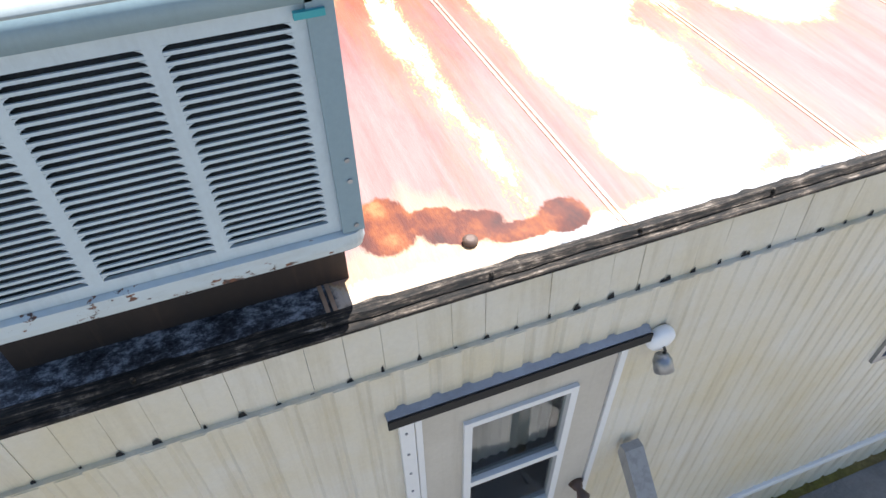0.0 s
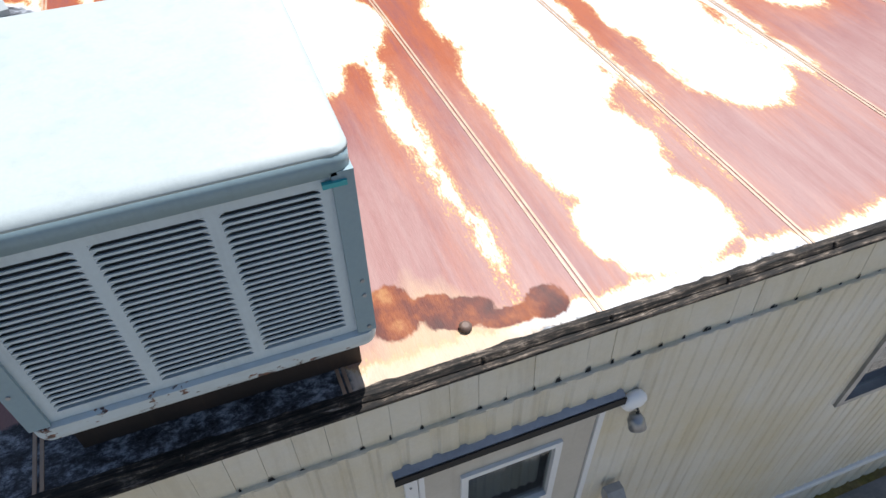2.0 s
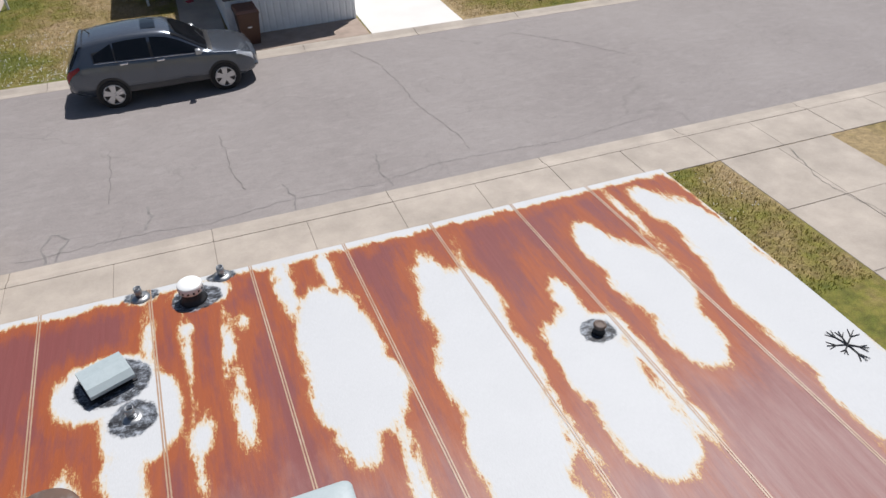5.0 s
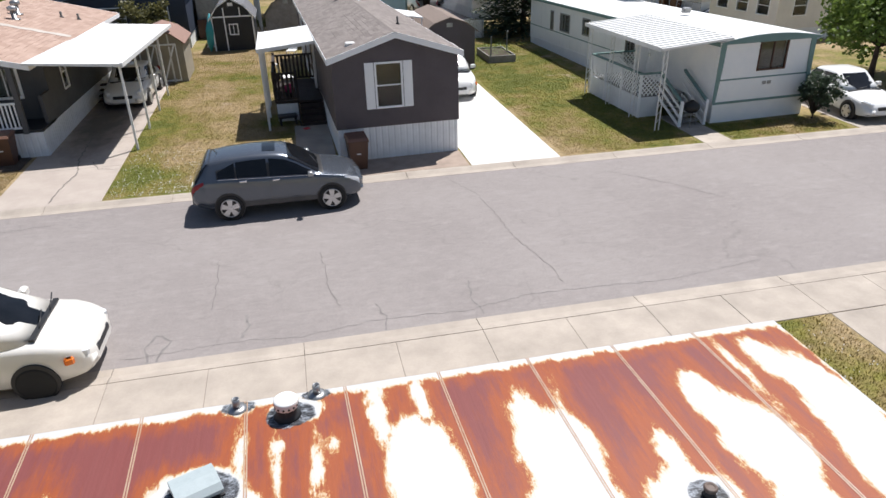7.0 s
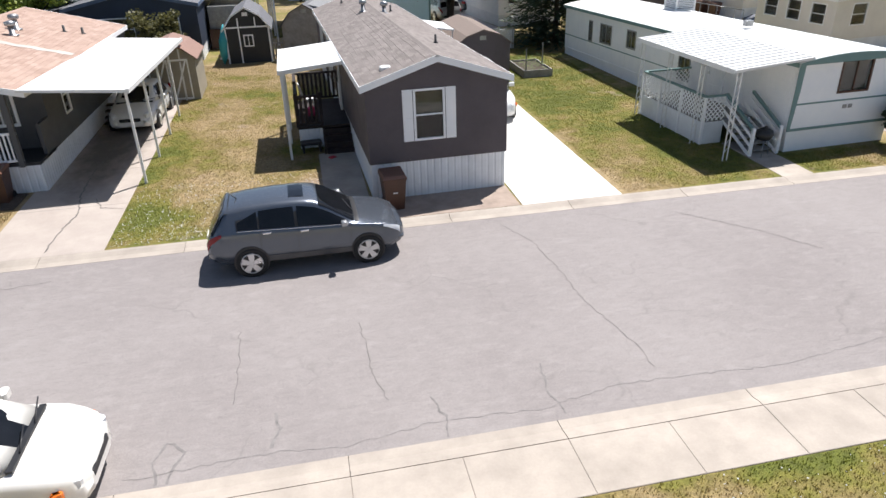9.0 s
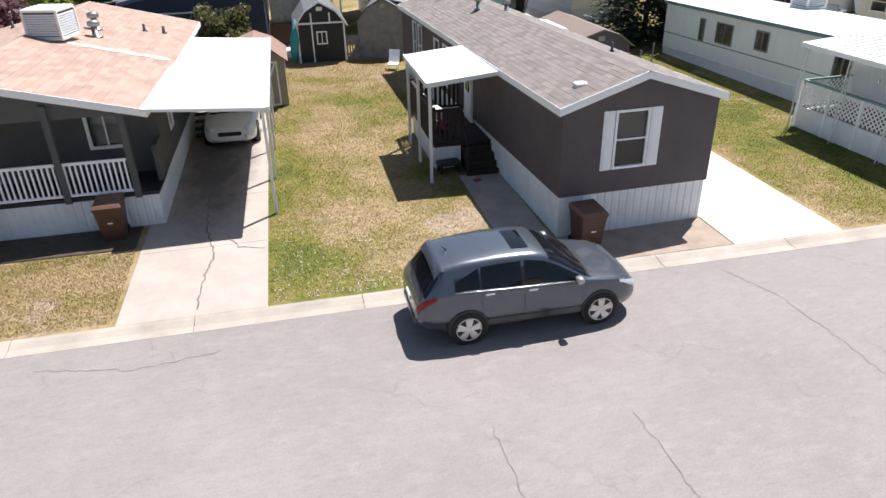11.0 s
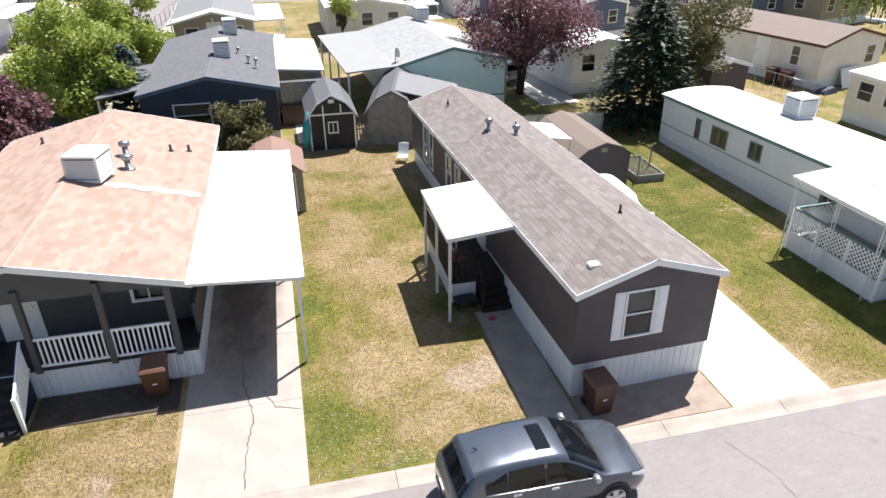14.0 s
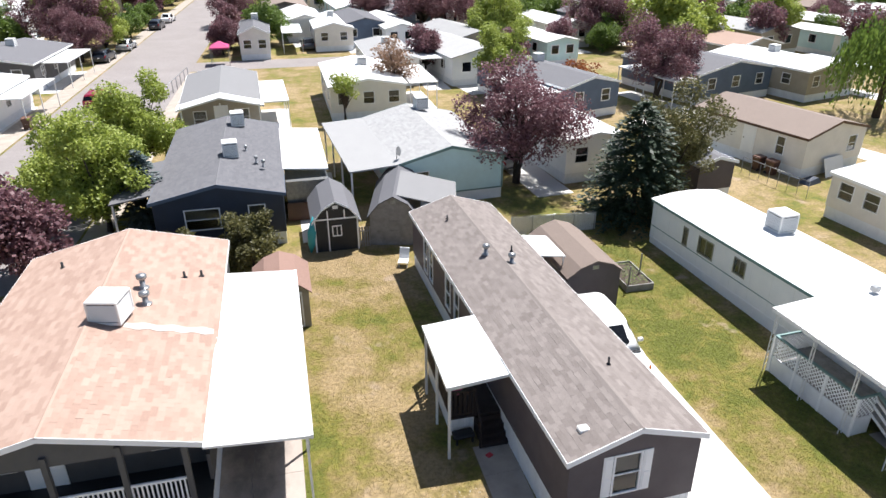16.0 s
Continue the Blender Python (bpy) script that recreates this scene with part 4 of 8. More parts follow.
for k in range(22):
    u0, u1 = 5.0 + k * 0.127, 5.0 + (k + 1) * 0.127
    a0, b0, a1, b1 = (5.45 + 0.05 * math.sin(9 * u0), 5.86 + 0.06 * math.sin(7 * u0), 5.45 + 0.05 * math.sin(9 * u1), 5.86 + 0.06 * math.sin(7 * u1))
    z = [4.05 - (u - 3.9) / 4.05 + 0.018 for u in (u0, u1)]
    streak.add([(u0, a0, z[0]), (u1, a1, z[1]), (u1, b1, z[1]), (u0, b0, z[0])], [(0, 1, 2, 3)])
part("water_streak", streak, "pale_stain", tan, "pale mineral streak of hard water")
for vx, vy, vh, vr, vm in ((5.2, 8.45, 0.5, 0.1, "galvanised"), (5.45, 7.25, 0.45, 0.1, "galvanised"), (6.5, 9.6, 0.25, 0.05, "black_plastic"), (7.1, 9.85, 0.25, 0.05, "black_plastic"), (1.67, 11.5, 0.25, 0.05, "black_plastic")):
    vent_pipe(tan, vx, vy, 4.05 - abs(vx - 3.9) / 4.05, vh, vr, vm, vr > 0.08)
cooler_box("roof_cooler", -11.42, 30.25, 3.76, -14, 1.08, 0.88)

carport = thing("carport", -8.13, 23.55, 0, 0, "white metal carport roof on thin posts over the driveway", "carport")
carport.matrix_basis = pose(-8.13, 23.55, 0.05, -2.2, 0, 0)
me = Mesh().prism([(0, 3.05), (2.84, 2.84), (2.84, 2.93), (0, 3.12)], "y", 0, 10.9)
croof = part("roof", me, "white_metal", carport)
for k in range(18):
    part("rib", Mesh().prism([(0.02, 3.121), (2.82, 2.932), (2.82, 2.942), (0.02, 3.131)], "y", 0.3 + k * 0.6, 0.34 + k * 0.6), "white_metal", croof)
part("gutter", Mesh().box(2.84, 2.93, 0, 10.9, 2.82, 2.95), "white_metal", croof)
for k in range(5):
    part("post", Mesh().box(2.7, 2.77, 0.35 + k * 2.5, 0.42 + k * 2.5, -0.06, 2.85), "white_metal", carport)

# ---- white trailer with teal trim ----
WX, WY, WW, WL = 14.6, 21.25, 3.95, 17.0
wt = thing("mobile_home", WX, WY, 0, 3.2, "white single-wide trailer with teal trim and bowed white roof", "house")
wt.matrix_basis = pose(WX, WY, 0, -FALL, 0, 3.2)
holes = [(1.65, 2.75, 1.85, 2.85)]
part("wall", wall_mesh(0, WW, 0.75, 2.85, 0, 0.1, "x", holes), "white_paint", wt)
sl = [(5.6, 6.3, 1.2, 2.5), (9.75, 10.45, 1.75, 2.45), (11.95, 13.0, 1.6, 2.4), (13.9, 14.2, 1.5, 2.4)]
part("wall", wall_mesh(0.1, WL - 0.1, 0.75, 2.85, 0, 0.1, "y", sl), "white_paint", wt)
part("wall", wall_mesh(0.1, WL - 0.1, 0.75, 2.85, WW - 0.1, WW, "y"), "white_paint", wt)
part("wall", wall_mesh(0, WW, 0.75, 2.85, WL - 0.1, WL, "x"), "white_paint", wt)
part("floor", Mesh().box(0.1, WW - 0.1, 0.1, WL - 0.1, 0.65, 0.75), "dark_inside", wt)
window(wt, "x", 0, -1, *holes[0], frame_mat="brown_plastic", split="v")
for o in sl:
    window(wt, "y", 0, -1, *o, frame_mat="galvanised", split="v", back="curtain" if o[0] > 13 else "blind")
arc = [(WW / 2 + (WW / 2 + 0.12) * s, 2.9 + 0.2 * (1 - s * s)) for s in (k / 6 - 1 for k in range(13))]
part("roof", Mesh().prism(arc + [(WW + 0.12, 2.84), (-0.12, 2.84)], "y", -0.12, WL + 0.12), "white_metal", wt)
for y0, y1 in ((0.15, 3.4), (4.5, 5.45)):
    part("ribbed_panel", Mesh().ribs(y0, y1, -0.022, 0.82, 2.76, 0.09, 0.01, True, 0.008), "white_paint", wt, "ribbed off-white metal siding")
part("skirting_sheet", Mesh().ribs(0.1, 7.0, 0.03, 0, 0.735, 0.12, 0.012, True, 0.006), "white_vinyl", wt)
flat_door(wt, "y", 0, -1, 3.5, 4.35, 0.80, 2.72)
part("belt_trim", Mesh().box(-0.012, -0.001, 5.5, WL, 1.42, 1.46), "teal_trim", wt)
for k in range(9):
    part("wall_seam", Mesh().box(-0.006, -0.001, 6.9 + k * 1.22, 6.908 + k * 1.22, 0.82, 2.76), "white_metal", wt)
part("gable_trim", Mesh().prism([(a, b - 0.02) for a, b in arc] + [(WW, 2.82), (0, 2.82)], "y", -0.135, -0.121), "teal_trim", wt)
part("eave_trim", Mesh().box(-0.135, -0.121, -0.12, WL, 2.76, 2.9), "teal_trim", wt)
for a, f in ((-0.02, 0.16), (WW - 0.12, -0.16)):
    part("corner_trim", Mesh().prism([(a - f * 0.2, 0.78), (a + 0.12 - f * 0.2, 0.78), (a + 0.14 + f * 0.4, 2.0), (a + 0.16 + f * 0.5, 2.9), (a + f * 0.1, 2.9), (a, 2.0)] if f > 0 else [(a - f * 0.2, 0.78), (a + 0.12 - f * 0.2, 0.78), (a + 0.12, 2.0), (a + 0.12 + f * 0.1, 2.9), (a - 0.04 + f * 0.5, 2.9), (a - 0.02 + f * 0.4, 2.0)], "y", -0.03, -0.016), "teal_trim", wt)
part("belt_trim", Mesh().box(0, WW, -0.014, 0, 1.55, 1.6), "teal_trim", wt)
part("belt_trim", Mesh().box(-0.03, WW, -0.03, 0, 0.72, 0.8), "teal_trim", wt)
part("belt_trim", Mesh().box(-0.03, -0.002, 0, WL, 0.74, 0.80), "white_paint", wt)
part("skirting", Mesh().box(0.03, WW - 0.03, 0.03, WL, 0, 0.74), "white_paint", wt)
part("wall_plaque", Mesh().box(1.95, 2.1, -0.02, 0, 1.3, 1.42).box(2.16, 2.31, -0.02, 0, 1.3, 1.42), "galvanised", wt)
part("roof_vent", Mesh().box(1.8, 2.1, 5.0, 5.25, 3.2, 3.4, 0.02), "galvanised", wt)
cooler_box("roof_cooler", 16.95, 32.75, 2.83, 3, 0.98, 0.92)

wporch = thing("porch", 12.2, 21.0, 0, 3.0, "porch with ribbed white metal roof, lattice panels and white stairs", "porch")
pr = part("roof", Mesh().prism([(0, 2.80), (2.75, 3.0), (2.75, 3.07), (0, 2.88)], "y", 0, 5.7), "white_metal", wporch)
for k in range(19):
    part("rib", Mesh().prism([(0.02, 2.882), (2.73, 3.072), (2.73, 3.09), (0.02, 2.90)], "y", 0.1 + k * 0.3, 0.14 + k * 0.3), "galvanised", pr)
part("fascia", Mesh().box(-0.02, -0.002, 0, 5.7, 2.76, 2.9), "white_metal", pr)
for py in (0.05, 1.85, 3.7, 5.55):
    post = part("post", Mesh().box(0.12, 0.15, py, py + 0.03, 0, 2.81).box(0.27, 0.30, py, py + 0.03, 0, 2.82), "white_metal", wporch)
    for q in range(9):
        z = 0.3 + q * 0.28
        part("brace", Mesh().prism([(0.15, z), (0.15, z + 0.03), (0.27, z + 0.16), (0.27, z + 0.13)], "y", py + 0.01, py + 0.02), "white_metal", post)
part("deck", Mesh().box(0.42, 2.3, 1.7, 5.55, 0.68, 0.8), "weathered_wood", wporch)
part("skirting", Mesh().box(0.36, 0.40, 1.65, 5.55, 0, 0.78).box(0.40, 1.15, 1.65, 1.69, 0, 0.78), "white_vinyl", wporch)
part("rail", Mesh().box(0.33, 0.43, 1.65, 5.55, 1.62, 1.68), "teal_trim", wporch)
def lattice(length, high, at, pitch=0.17, wide=0.055, t=0.012):
    """Crossed diagonal laths filling a panel; at(u, v, d) gives the place of a point u along, v up, d deep."""
    me = Mesh()
    for s, d in ((1, 0.0), (-1, t)):
        a = -high if s > 0 else 0.0
        while a < (length if s > 0 else length + high):
            lo, hi = (max(a, 0.0), min(a + high, length)) if s > 0 else (max(a - high, 0.0), min(a, length))
            if hi - lo > 0.04:
                v0, v1 = ((lo - a), (hi - a)) if s > 0 else ((a - lo), (a - hi))
                q = wide * 0.5
                ring = [[at(lo, v0 - q, d + e), at(lo, v0 + q, d + e), at(hi, v1 + q, d + e), at(hi, v1 - q, d + e)] for e in (0.0, t)]
                me.loft(ring, smooth=False)
            a += pitch
    return me


part("lattice", lattice(3.85, 0.76, lambda u, v, d: (0.36 + d, 1.68 + u, 0.84 + v)), "white_paint", wporch, "white diagonal lattice panel")
part("lattice", lattice(0.74, 0.76, lambda u, v, d: (0.41 + u, 1.65 + d, 0.84 + v)), "white_paint", wporch, "white diagonal lattice panel")
part("lattice", lattice(1.85, 0.76, lambda u, v, d: (0.41 + u, 5.5 + d, 0.84 + v)), "white_paint", wporch, "white diagonal lattice panel")
part("rail", Mesh().box(0.43, 1.15, 1.63, 1.70, 1.62, 1.68).box(0.43, 2.3, 5.48, 5.56, 1.62, 1.68), "teal_trim", wporch)
for py in (1.62, 3.0, 4.3, 5.5):
    part("rail_post", Mesh().box(0.33, 0.41, py, py + 0.08, 0.0, 1.62), "white_paint", wporch)
for k in range(5):
    part("step", Mesh().box(1.2, 2.1, 0.3 + k * 0.27, 0.62 + k * 0.27, 0.12 + 0.13 * k, 0.16 + 0.13 * k), "weathered_wood", wporch)
for x in (1.12, 2.12):
    part("handrail", Mesh().prism([(0.15, 0.85), (1.7, 1.62), (1.7, 1.70), (0.15, 0.93)], "x", x, x + 0.1), "teal_trim", wporch)
    part("stair_rail", Mesh().prism([(0.15, 0.6), (1.7, 1.35), (1.7, 1.45), (0.15, 0.7)], "x", x + 0.02, x + 0.06).prism([(0.15, 0.3), (1.7, 1.05), (1.7, 1.15), (0.15, 0.4)], "x", x + 0.02, x + 0.06).prism([(0.15, 0.0), (1.7, 0.7), (1.7, 0.8), (0.15, 0.12)], "x", x + 0.02, x + 0.06), "white_paint", wporch)
    part("rail_post", Mesh().box(x, x + 0.09, 0.1, 0.19, 0, 0.95), "white_paint", wporch)

# ---- rusted trailer below the camera's start ----
RX0, RX1, RY0, RY1, RZ = -9.74, 4.86, 1.16, 5.36, 3.33
trailer = thing("trailer", 0, 0, 0, 0, "old single-wide trailer with rusted, patch-coated metal roof and yellowed ribbed siding", "house")
DOOR = (0.56, 1.34, 0.82, 2.82)
sid = part("siding", Mesh().ribs(RX0, DOOR[0], 1.083, 0.6, 3.088, 0.105, 0.008), "old_siding", trailer)
part("siding", Mesh().ribs(DOOR[1], 2.96, 1.083, 0.6, 3.088, 0.0785, 0.006), "old_siding", trailer)
part("siding", Mesh().ribs(3.92, RX1, 1.083, 0.6, 3.088, 0.0785, 0.006), "old_siding", trailer)
part("siding", Mesh().ribs(2.96, 3.92, 1.083, 0.6, 1.86, 0.0785, 0.006), "old_siding", trailer)
part("siding", Mesh().ribs(2.96, 3.92, 1.083, 2.86, 3.088, 0.0785, 0.006), "old_siding", trailer)
part("siding", Mesh().ribs(DOOR[0], DOOR[1], 1.083, 2.82, 3.088, 0.105, 0.008), "old_siding", trailer)
part("siding", Mesh().ribs(DOOR[0], DOOR[1], 1.083, 0.6, 0.80, 0.105, 0.010), "old_siding", trailer)
part("skirting", Mesh().ribs(RX0, RX1, 1.11, 0.0, 0.55, 0.15, 0.012), "old_siding", trailer)
part("belt_trim", Mesh().box(RX0, RX1, 1.06, 1.115, 0.55, 0.605, 0.006), "white_metal", trailer)
part("far_wall", Mesh().ribs(RX0, RX1, 5.24, 0.0, 3.22, 0.105, 0.010), "old_siding", trailer)
for x in (RX0, RX1 - 0.1):
    part("end_wall", Mesh().box(x, x + 0.06, 1.13, 5.24, 0.0, 3.22), "old_siding", trailer)
part("floor", Mesh().box(RX0 + 0.1, RX1 - 0.1, 1.15, 5.2, 0.7, 0.78), "dark_inside", trailer)
window(trailer, "x", 1.09, -1, 2.98, 3.90, 1.9, 2.84, "galvanised", "v", back="curtain", t=0.03)
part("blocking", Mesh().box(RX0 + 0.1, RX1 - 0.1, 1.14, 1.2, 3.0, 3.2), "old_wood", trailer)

# door, drip cap, lamp, knob, rail
def ring_panel(x0, x1, z0, z1, a0, a1, b0, b1, y0, y1):
    """A board with one opening."""
    out, inn = [(x0, z0), (x1, z0), (x1, z1), (x0, z1)], [(a0, b0), (a1, b0), (a1, b1), (a0, b1)]
    v = [(p, y, q) for y in (y0, y1) for p, q in out + inn]
    f = []
    for i in range(4):
        j = (i + 1) % 4
        f += [(i, j, 4 + j, 4 + i), (8 + i, 12 + i, 12 + j, 8 + j), (i, 8 + i, 8 + j, j), (4 + i, 4 + j, 12 + j, 12 + i)]
    return Mesh().add(v, f)


dr = part("door", ring_panel(DOOR[0] + 0.03, DOOR[1] - 0.02, DOOR[2], 2.80, 0.76, 1.15, 1.78, 2.66, 1.078, 1.11), "door_paint", trailer, "faded cream door with a sash window")
fr = Mesh()
for a, b, c, d in ((0.735, 1.175, 2.655, 2.685), (0.735, 1.175, 1.755, 1.785), (0.735, 0.765, 1.785, 2.655), (1.145, 1.175, 1.785, 2.655), (0.765, 1.145, 2.19, 2.225)):
    fr.box(a, b, 1.062, 1.10, c, d)
part("window_frame", fr, "white_metal", dr, "chalky aluminium window frame")
for c, d in ((2.225, 2.655), (1.785, 2.19)):
    g = part("pane", Mesh().box(0.765, 1.145, 1.085, 1.09, c, d), "glass", dr)
    g.visible_shadow = False
cur = Mesh()
for k in range(17):
    a = 0.77 + k * 0.021
    cur.add([(a, 1.13 + 0.012 * (k % 2), 2.66), (a + 0.021, 1.13 + 0.012 * ((k + 1) % 2), 2.66), (a + 0.021 + 0.006, 1.13 + 0.012 * ((k + 1) % 2), 2.24), (a + 0.006, 1.13 + 0.012 * (k % 2), 2.24)], [(0, 1, 2, 3)])
part("curtain", cur, "curtain", dr, "thin pale curtain behind the glass")
jm = Mesh().box(DOOR[0] - 0.05, DOOR[0] + 0.0, 1.06, 1.1, DOOR[2], 2.83).box(DOOR[0] + 0.005, DOOR[0] + 0.028, 1.068, 1.1, DOOR[2], 2.83).box(DOOR[1] - 0.015, DOOR[1] + 0.012, 1.068, 1.1, DOOR[2], 2.83)
part("door_frame", jm, "white_metal", dr)
for k in range(14):
    part("screw", Mesh().lathe(0, 0, [(0.006, 0), (0.005, 0.004), (0.001, 0.005)], 6), "galvanised", dr).matrix_basis = pose(DOOR[0] - 0.028, 1.06, 0.95 + k * 0.14, 90, 0, 0)
part("knob", Mesh().tube([(1.29, 1.078, 1.80), (1.29, 1.045, 1.80), (1.29, 1.04, 1.80), (1.29, 1.0, 1.80), (1.29, 0.985, 1.80)], [0.035, 0.022, 0.014, 0.032, 0.02], 14), "rust_metal", dr, "dark worn door knob")
cap = part("drip_cap", Mesh().prism([(1.09, 2.90), (1.058, 2.885), (1.055, 2.852), (1.06, 2.85), (1.066, 2.872), (1.09, 2.88)], "x", 0.475, 1.42), "galvanised", trailer, "bent metal drip cap over the door")
part("drip_edge", Mesh().box(0.475, 1.42, 1.0495, 1.0545, 2.84, 2.884), "pitch", cap)
lamp = thing("wall_lamp", 1.47, 1.08, 2.82, 0, "white round lamp base with bare grey socket on siding", "lamp")
part("base", Mesh().tube([(0, 0.0, 0), (0, -0.02, 0), (0, -0.035, 0), (0, -0.042, 0)], [0.052, 0.056, 0.05, 0.02], 20), "white_paint", lamp)
part("wire", Mesh().tube([(0.005, -0.02, -0.01), (0.01, -0.05, -0.04), (0.005, -0.05, -0.06)], 0.006, 6), "black_plastic", lamp)
so = part("socket", Mesh().tube([(0.0, -0.045, -0.055), (0.0, -0.06, -0.075), (0.0, -0.085, -0.11)], [0.022, 0.035, 0.036], 16), "galvanised", lamp)
part("socket_mouth", Mesh().tube([(0, -0.0855, -0.1105), (0, -0.087, -0.1125)], [0.027, 0.026], 14), "black_plastic", so)
hr = thing("handrail", 1.46, 1.06, 0, 0, "weathered grey-painted wooden handrail by the door steps", "handrail")
part("rail", Mesh().prism([(0.0, 2.06), (-0.04, 2.065), (-0.9, 1.25), (-0.9, 1.17), (0.0, 2.0)], "x", 0.0, 0.09), "chipped", hr)
part("post", Mesh().box(0.0, 0.09, -0.88, -0.79, 0.0, 1.2, 0.006), "weathered_wood", hr)
steps = thing("entry_steps", 0.4, 0.0, 0, 0, "grey weathered wooden steps under the trailer door", "steps")
for k in range(4):
    part("tread", Mesh().box(0.0, 1.1, 0.02 + k * 0.26, 0.3 + k * 0.26, 0.15 + 0.18 * k, 0.19 + 0.18 * k), "weathered_wood", steps)
for x in (0.0, 1.06):
    part("stringer", Mesh().prism([(0.05, 0.0), (0.05, 0.15), (0.85, 0.69), (1.05, 0.69), (1.05, 0.0)], "x", x, x + 0.04), "weathered_wood", steps)

# roof: one panel a piece, with lapped seams
roof = part("roof", Mesh().box(RX0, RX1, RY0 + 0.02, RY1 - 0.02, RZ - 0.1, RZ - 0.012), "rust_metal", trailer, "metal roof of lapped panels, white coating worn through to red primer and rust")
SEAMS = [0.265 + 0.907 * k for k in range(-11, 5)] + [RX1]
for a_, b_ in zip([RX0] + SEAMS, SEAMS):
    if b_ - a_ < 0.05:
        continue
    pm = Mesh()
    n = 8
    rings = []
    for q in range(n + 1):
        y = RY0 + (RY1 - RY0) * q / n
        s = 2 * q / n - 1
        z = RZ + 0.018 * (1 - s * s)
        lean = 0.13 * (RY1 - y) / 4.2
        a, b = a_ + lean * (a_ > RX0), b_ + lean * (b_ < RX1)
        rings.append([(a + 0.0002, y, z - 0.012), (a + 0.0002, y, z), ((a + b) / 2, y, z + 0.004), (b - 0.0002, y, z), (b - 0.0002, y, z - 0.012)])
    pm.loft(rings, smooth=False)
    part("roof_panel", pm, "rusted", roof)
for x in SEAMS[:-1]:
    sm = Mesh()
    for dx in (-0.020, 0.0):
        rings = []
        for q in range(9):
            s = q / 4 - 1
            y, z = RY0 + (RY1 - RY0) * q / 8, RZ + 0.018 * (1 - s * s)
            u = x + dx + 0.13 * (RY1 - y) / 4.2
            rings.append([(u, y, z - 0.002), (u + 0.001, y, z + 0.0025), (u + 0.0125, y, z + 0.003), (u + 0.013, y, z - 0.002)])
        sm.loft(rings, smooth=False)
    part("seam", sm, "seam_coat", roof)
rng = random.Random(11)
# ragged tarred edge, gutter strip and the tier of short panels under it
edge = Mesh()
rings = []
k = 0
x = RX0
while x <= RX1:
    e = 0.010 * noise.noise((x * 3.1, 0, 0)) + 0.008 * noise.noise((x * 11, 3, 0))
    w = 0.004 + 0.022 * noise.noise((x * 2.3, 7, 0)) + 0.025 * noise.noise((x * 9, 8, 0)) + 0.012 * noise.noise((x * 23, 5, 0))
    rings.append([(x, 1.130 + e * 0.6, 3.296), (x, 1.127 + e * 0.6, 3.322), (x, 1.142 + e, RZ + 0.006), (x, RY0 + max(w, 0.008), RZ + 0.004), (x, RY0 + max(w, 0.008), RZ - 0.02), (x, 1.145, 3.29)])
    x += 0.03
part("tar_edge", edge.loft(rings, smooth=False), "tar", roof, "ragged black tar along the roof edge")
part("edge_rail", Mesh().box(RX0, RX1, 1.100, 1.145, 3.305, 3.317, 0.003), "tar", roof)
me = Mesh().prism([(-0.012, 0.0), (0.0, 0.228), (0.012, 0.228), (0.006, 0.0)], "x", 0.0, 0.1034).data("siding_panel", "old_siding")
kx = RX0
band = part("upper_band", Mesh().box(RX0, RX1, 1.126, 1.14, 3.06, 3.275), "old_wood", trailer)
while kx < RX1 - 0.1:
    s = part("siding_panel", me, None, band)
    s.location = (kx, 1.112 + rng.uniform(-0.0015, 0.0015), 3.078)
    s.rotation_euler = (radians(rng.uniform(-1.0, 0.6)), 0, 0)
    kx += 0.1045
marks = Mesh()
kx = RX0
while kx < RX1 - 0.1:
    for _ in range(rng.randint(1, 3)):
        u, w, hgt = kx + rng.uniform(-0.012, 0.012), rng.uniform(0.006, 0.017), rng.uniform(0.012, 0.045)
        marks.add([(u - w, 1.0965, 3.079), (u + w, 1.0965, 3.079), (u + w * 0.3, 1.0985, 3.079 + hgt), (u - w * 0.5, 1.0985, 3.079 + hgt * 0.8)], [(0, 1, 2, 3)])
    kx += 0.1045
part("grime", marks, "pitch", band, "black grime at the feet of the short panels")
part("lap_strip", Mesh().box(RX0, RX1, 1.086, 1.110, 3.084, 3.0925), "old_siding", band)
for k in range(30):
    x = RX0 + 0.5 + k * 0.48
    part("screw", Mesh().lathe(x, 1.135, [(0.007, 3.32), (0.007, 3.34), (0.004, 3.346)], 6), "tar", roof)
part("bolt_head", Mesh().lathe(0.83, 1.27, [(0.022, RZ), (0.024, RZ + 0.018), (0.012, RZ + 0.026)], 10), "rust_metal", roof)

# roof cooler by the camera
CX0, CX1, CY0, CY1, CZ0, CZ1 = -0.44, 0.515, 1.2, 2.2, 3.51, 4.25
cool = thing("evaporative_cooler", (CX0 + CX1) / 2, 1.7, 3.37, 0, "pale blue-white evaporative cooler with louvred panel on a wooden curb", "air cooler")
hw, hd = (CX1 - CX0) / 2, 0.5
z0, z1 = CZ0 - 3.37, CZ1 - 3.37
def rounded(w, d, z, r, n=5):
    pts = []
    for cx, cy, a0 in ((w - r, d - r, 0), (-w + r, d - r, 90), (-w + r, -d + r, 180), (w - r, -d + r, 270)):
        for q in range(n + 1):
            a = radians(a0 + 90 * q / n)
            pts.append((cx + r * math.cos(a), cy + r * math.sin(a), z))
    return pts
part("curb", Mesh().box(-hw + 0.05, hw - 0.05, -hd + 0.07, hd - 0.05, -0.04, z0 + 0.01), "dark_curb", cool, "dark wooden curb with rust stains")
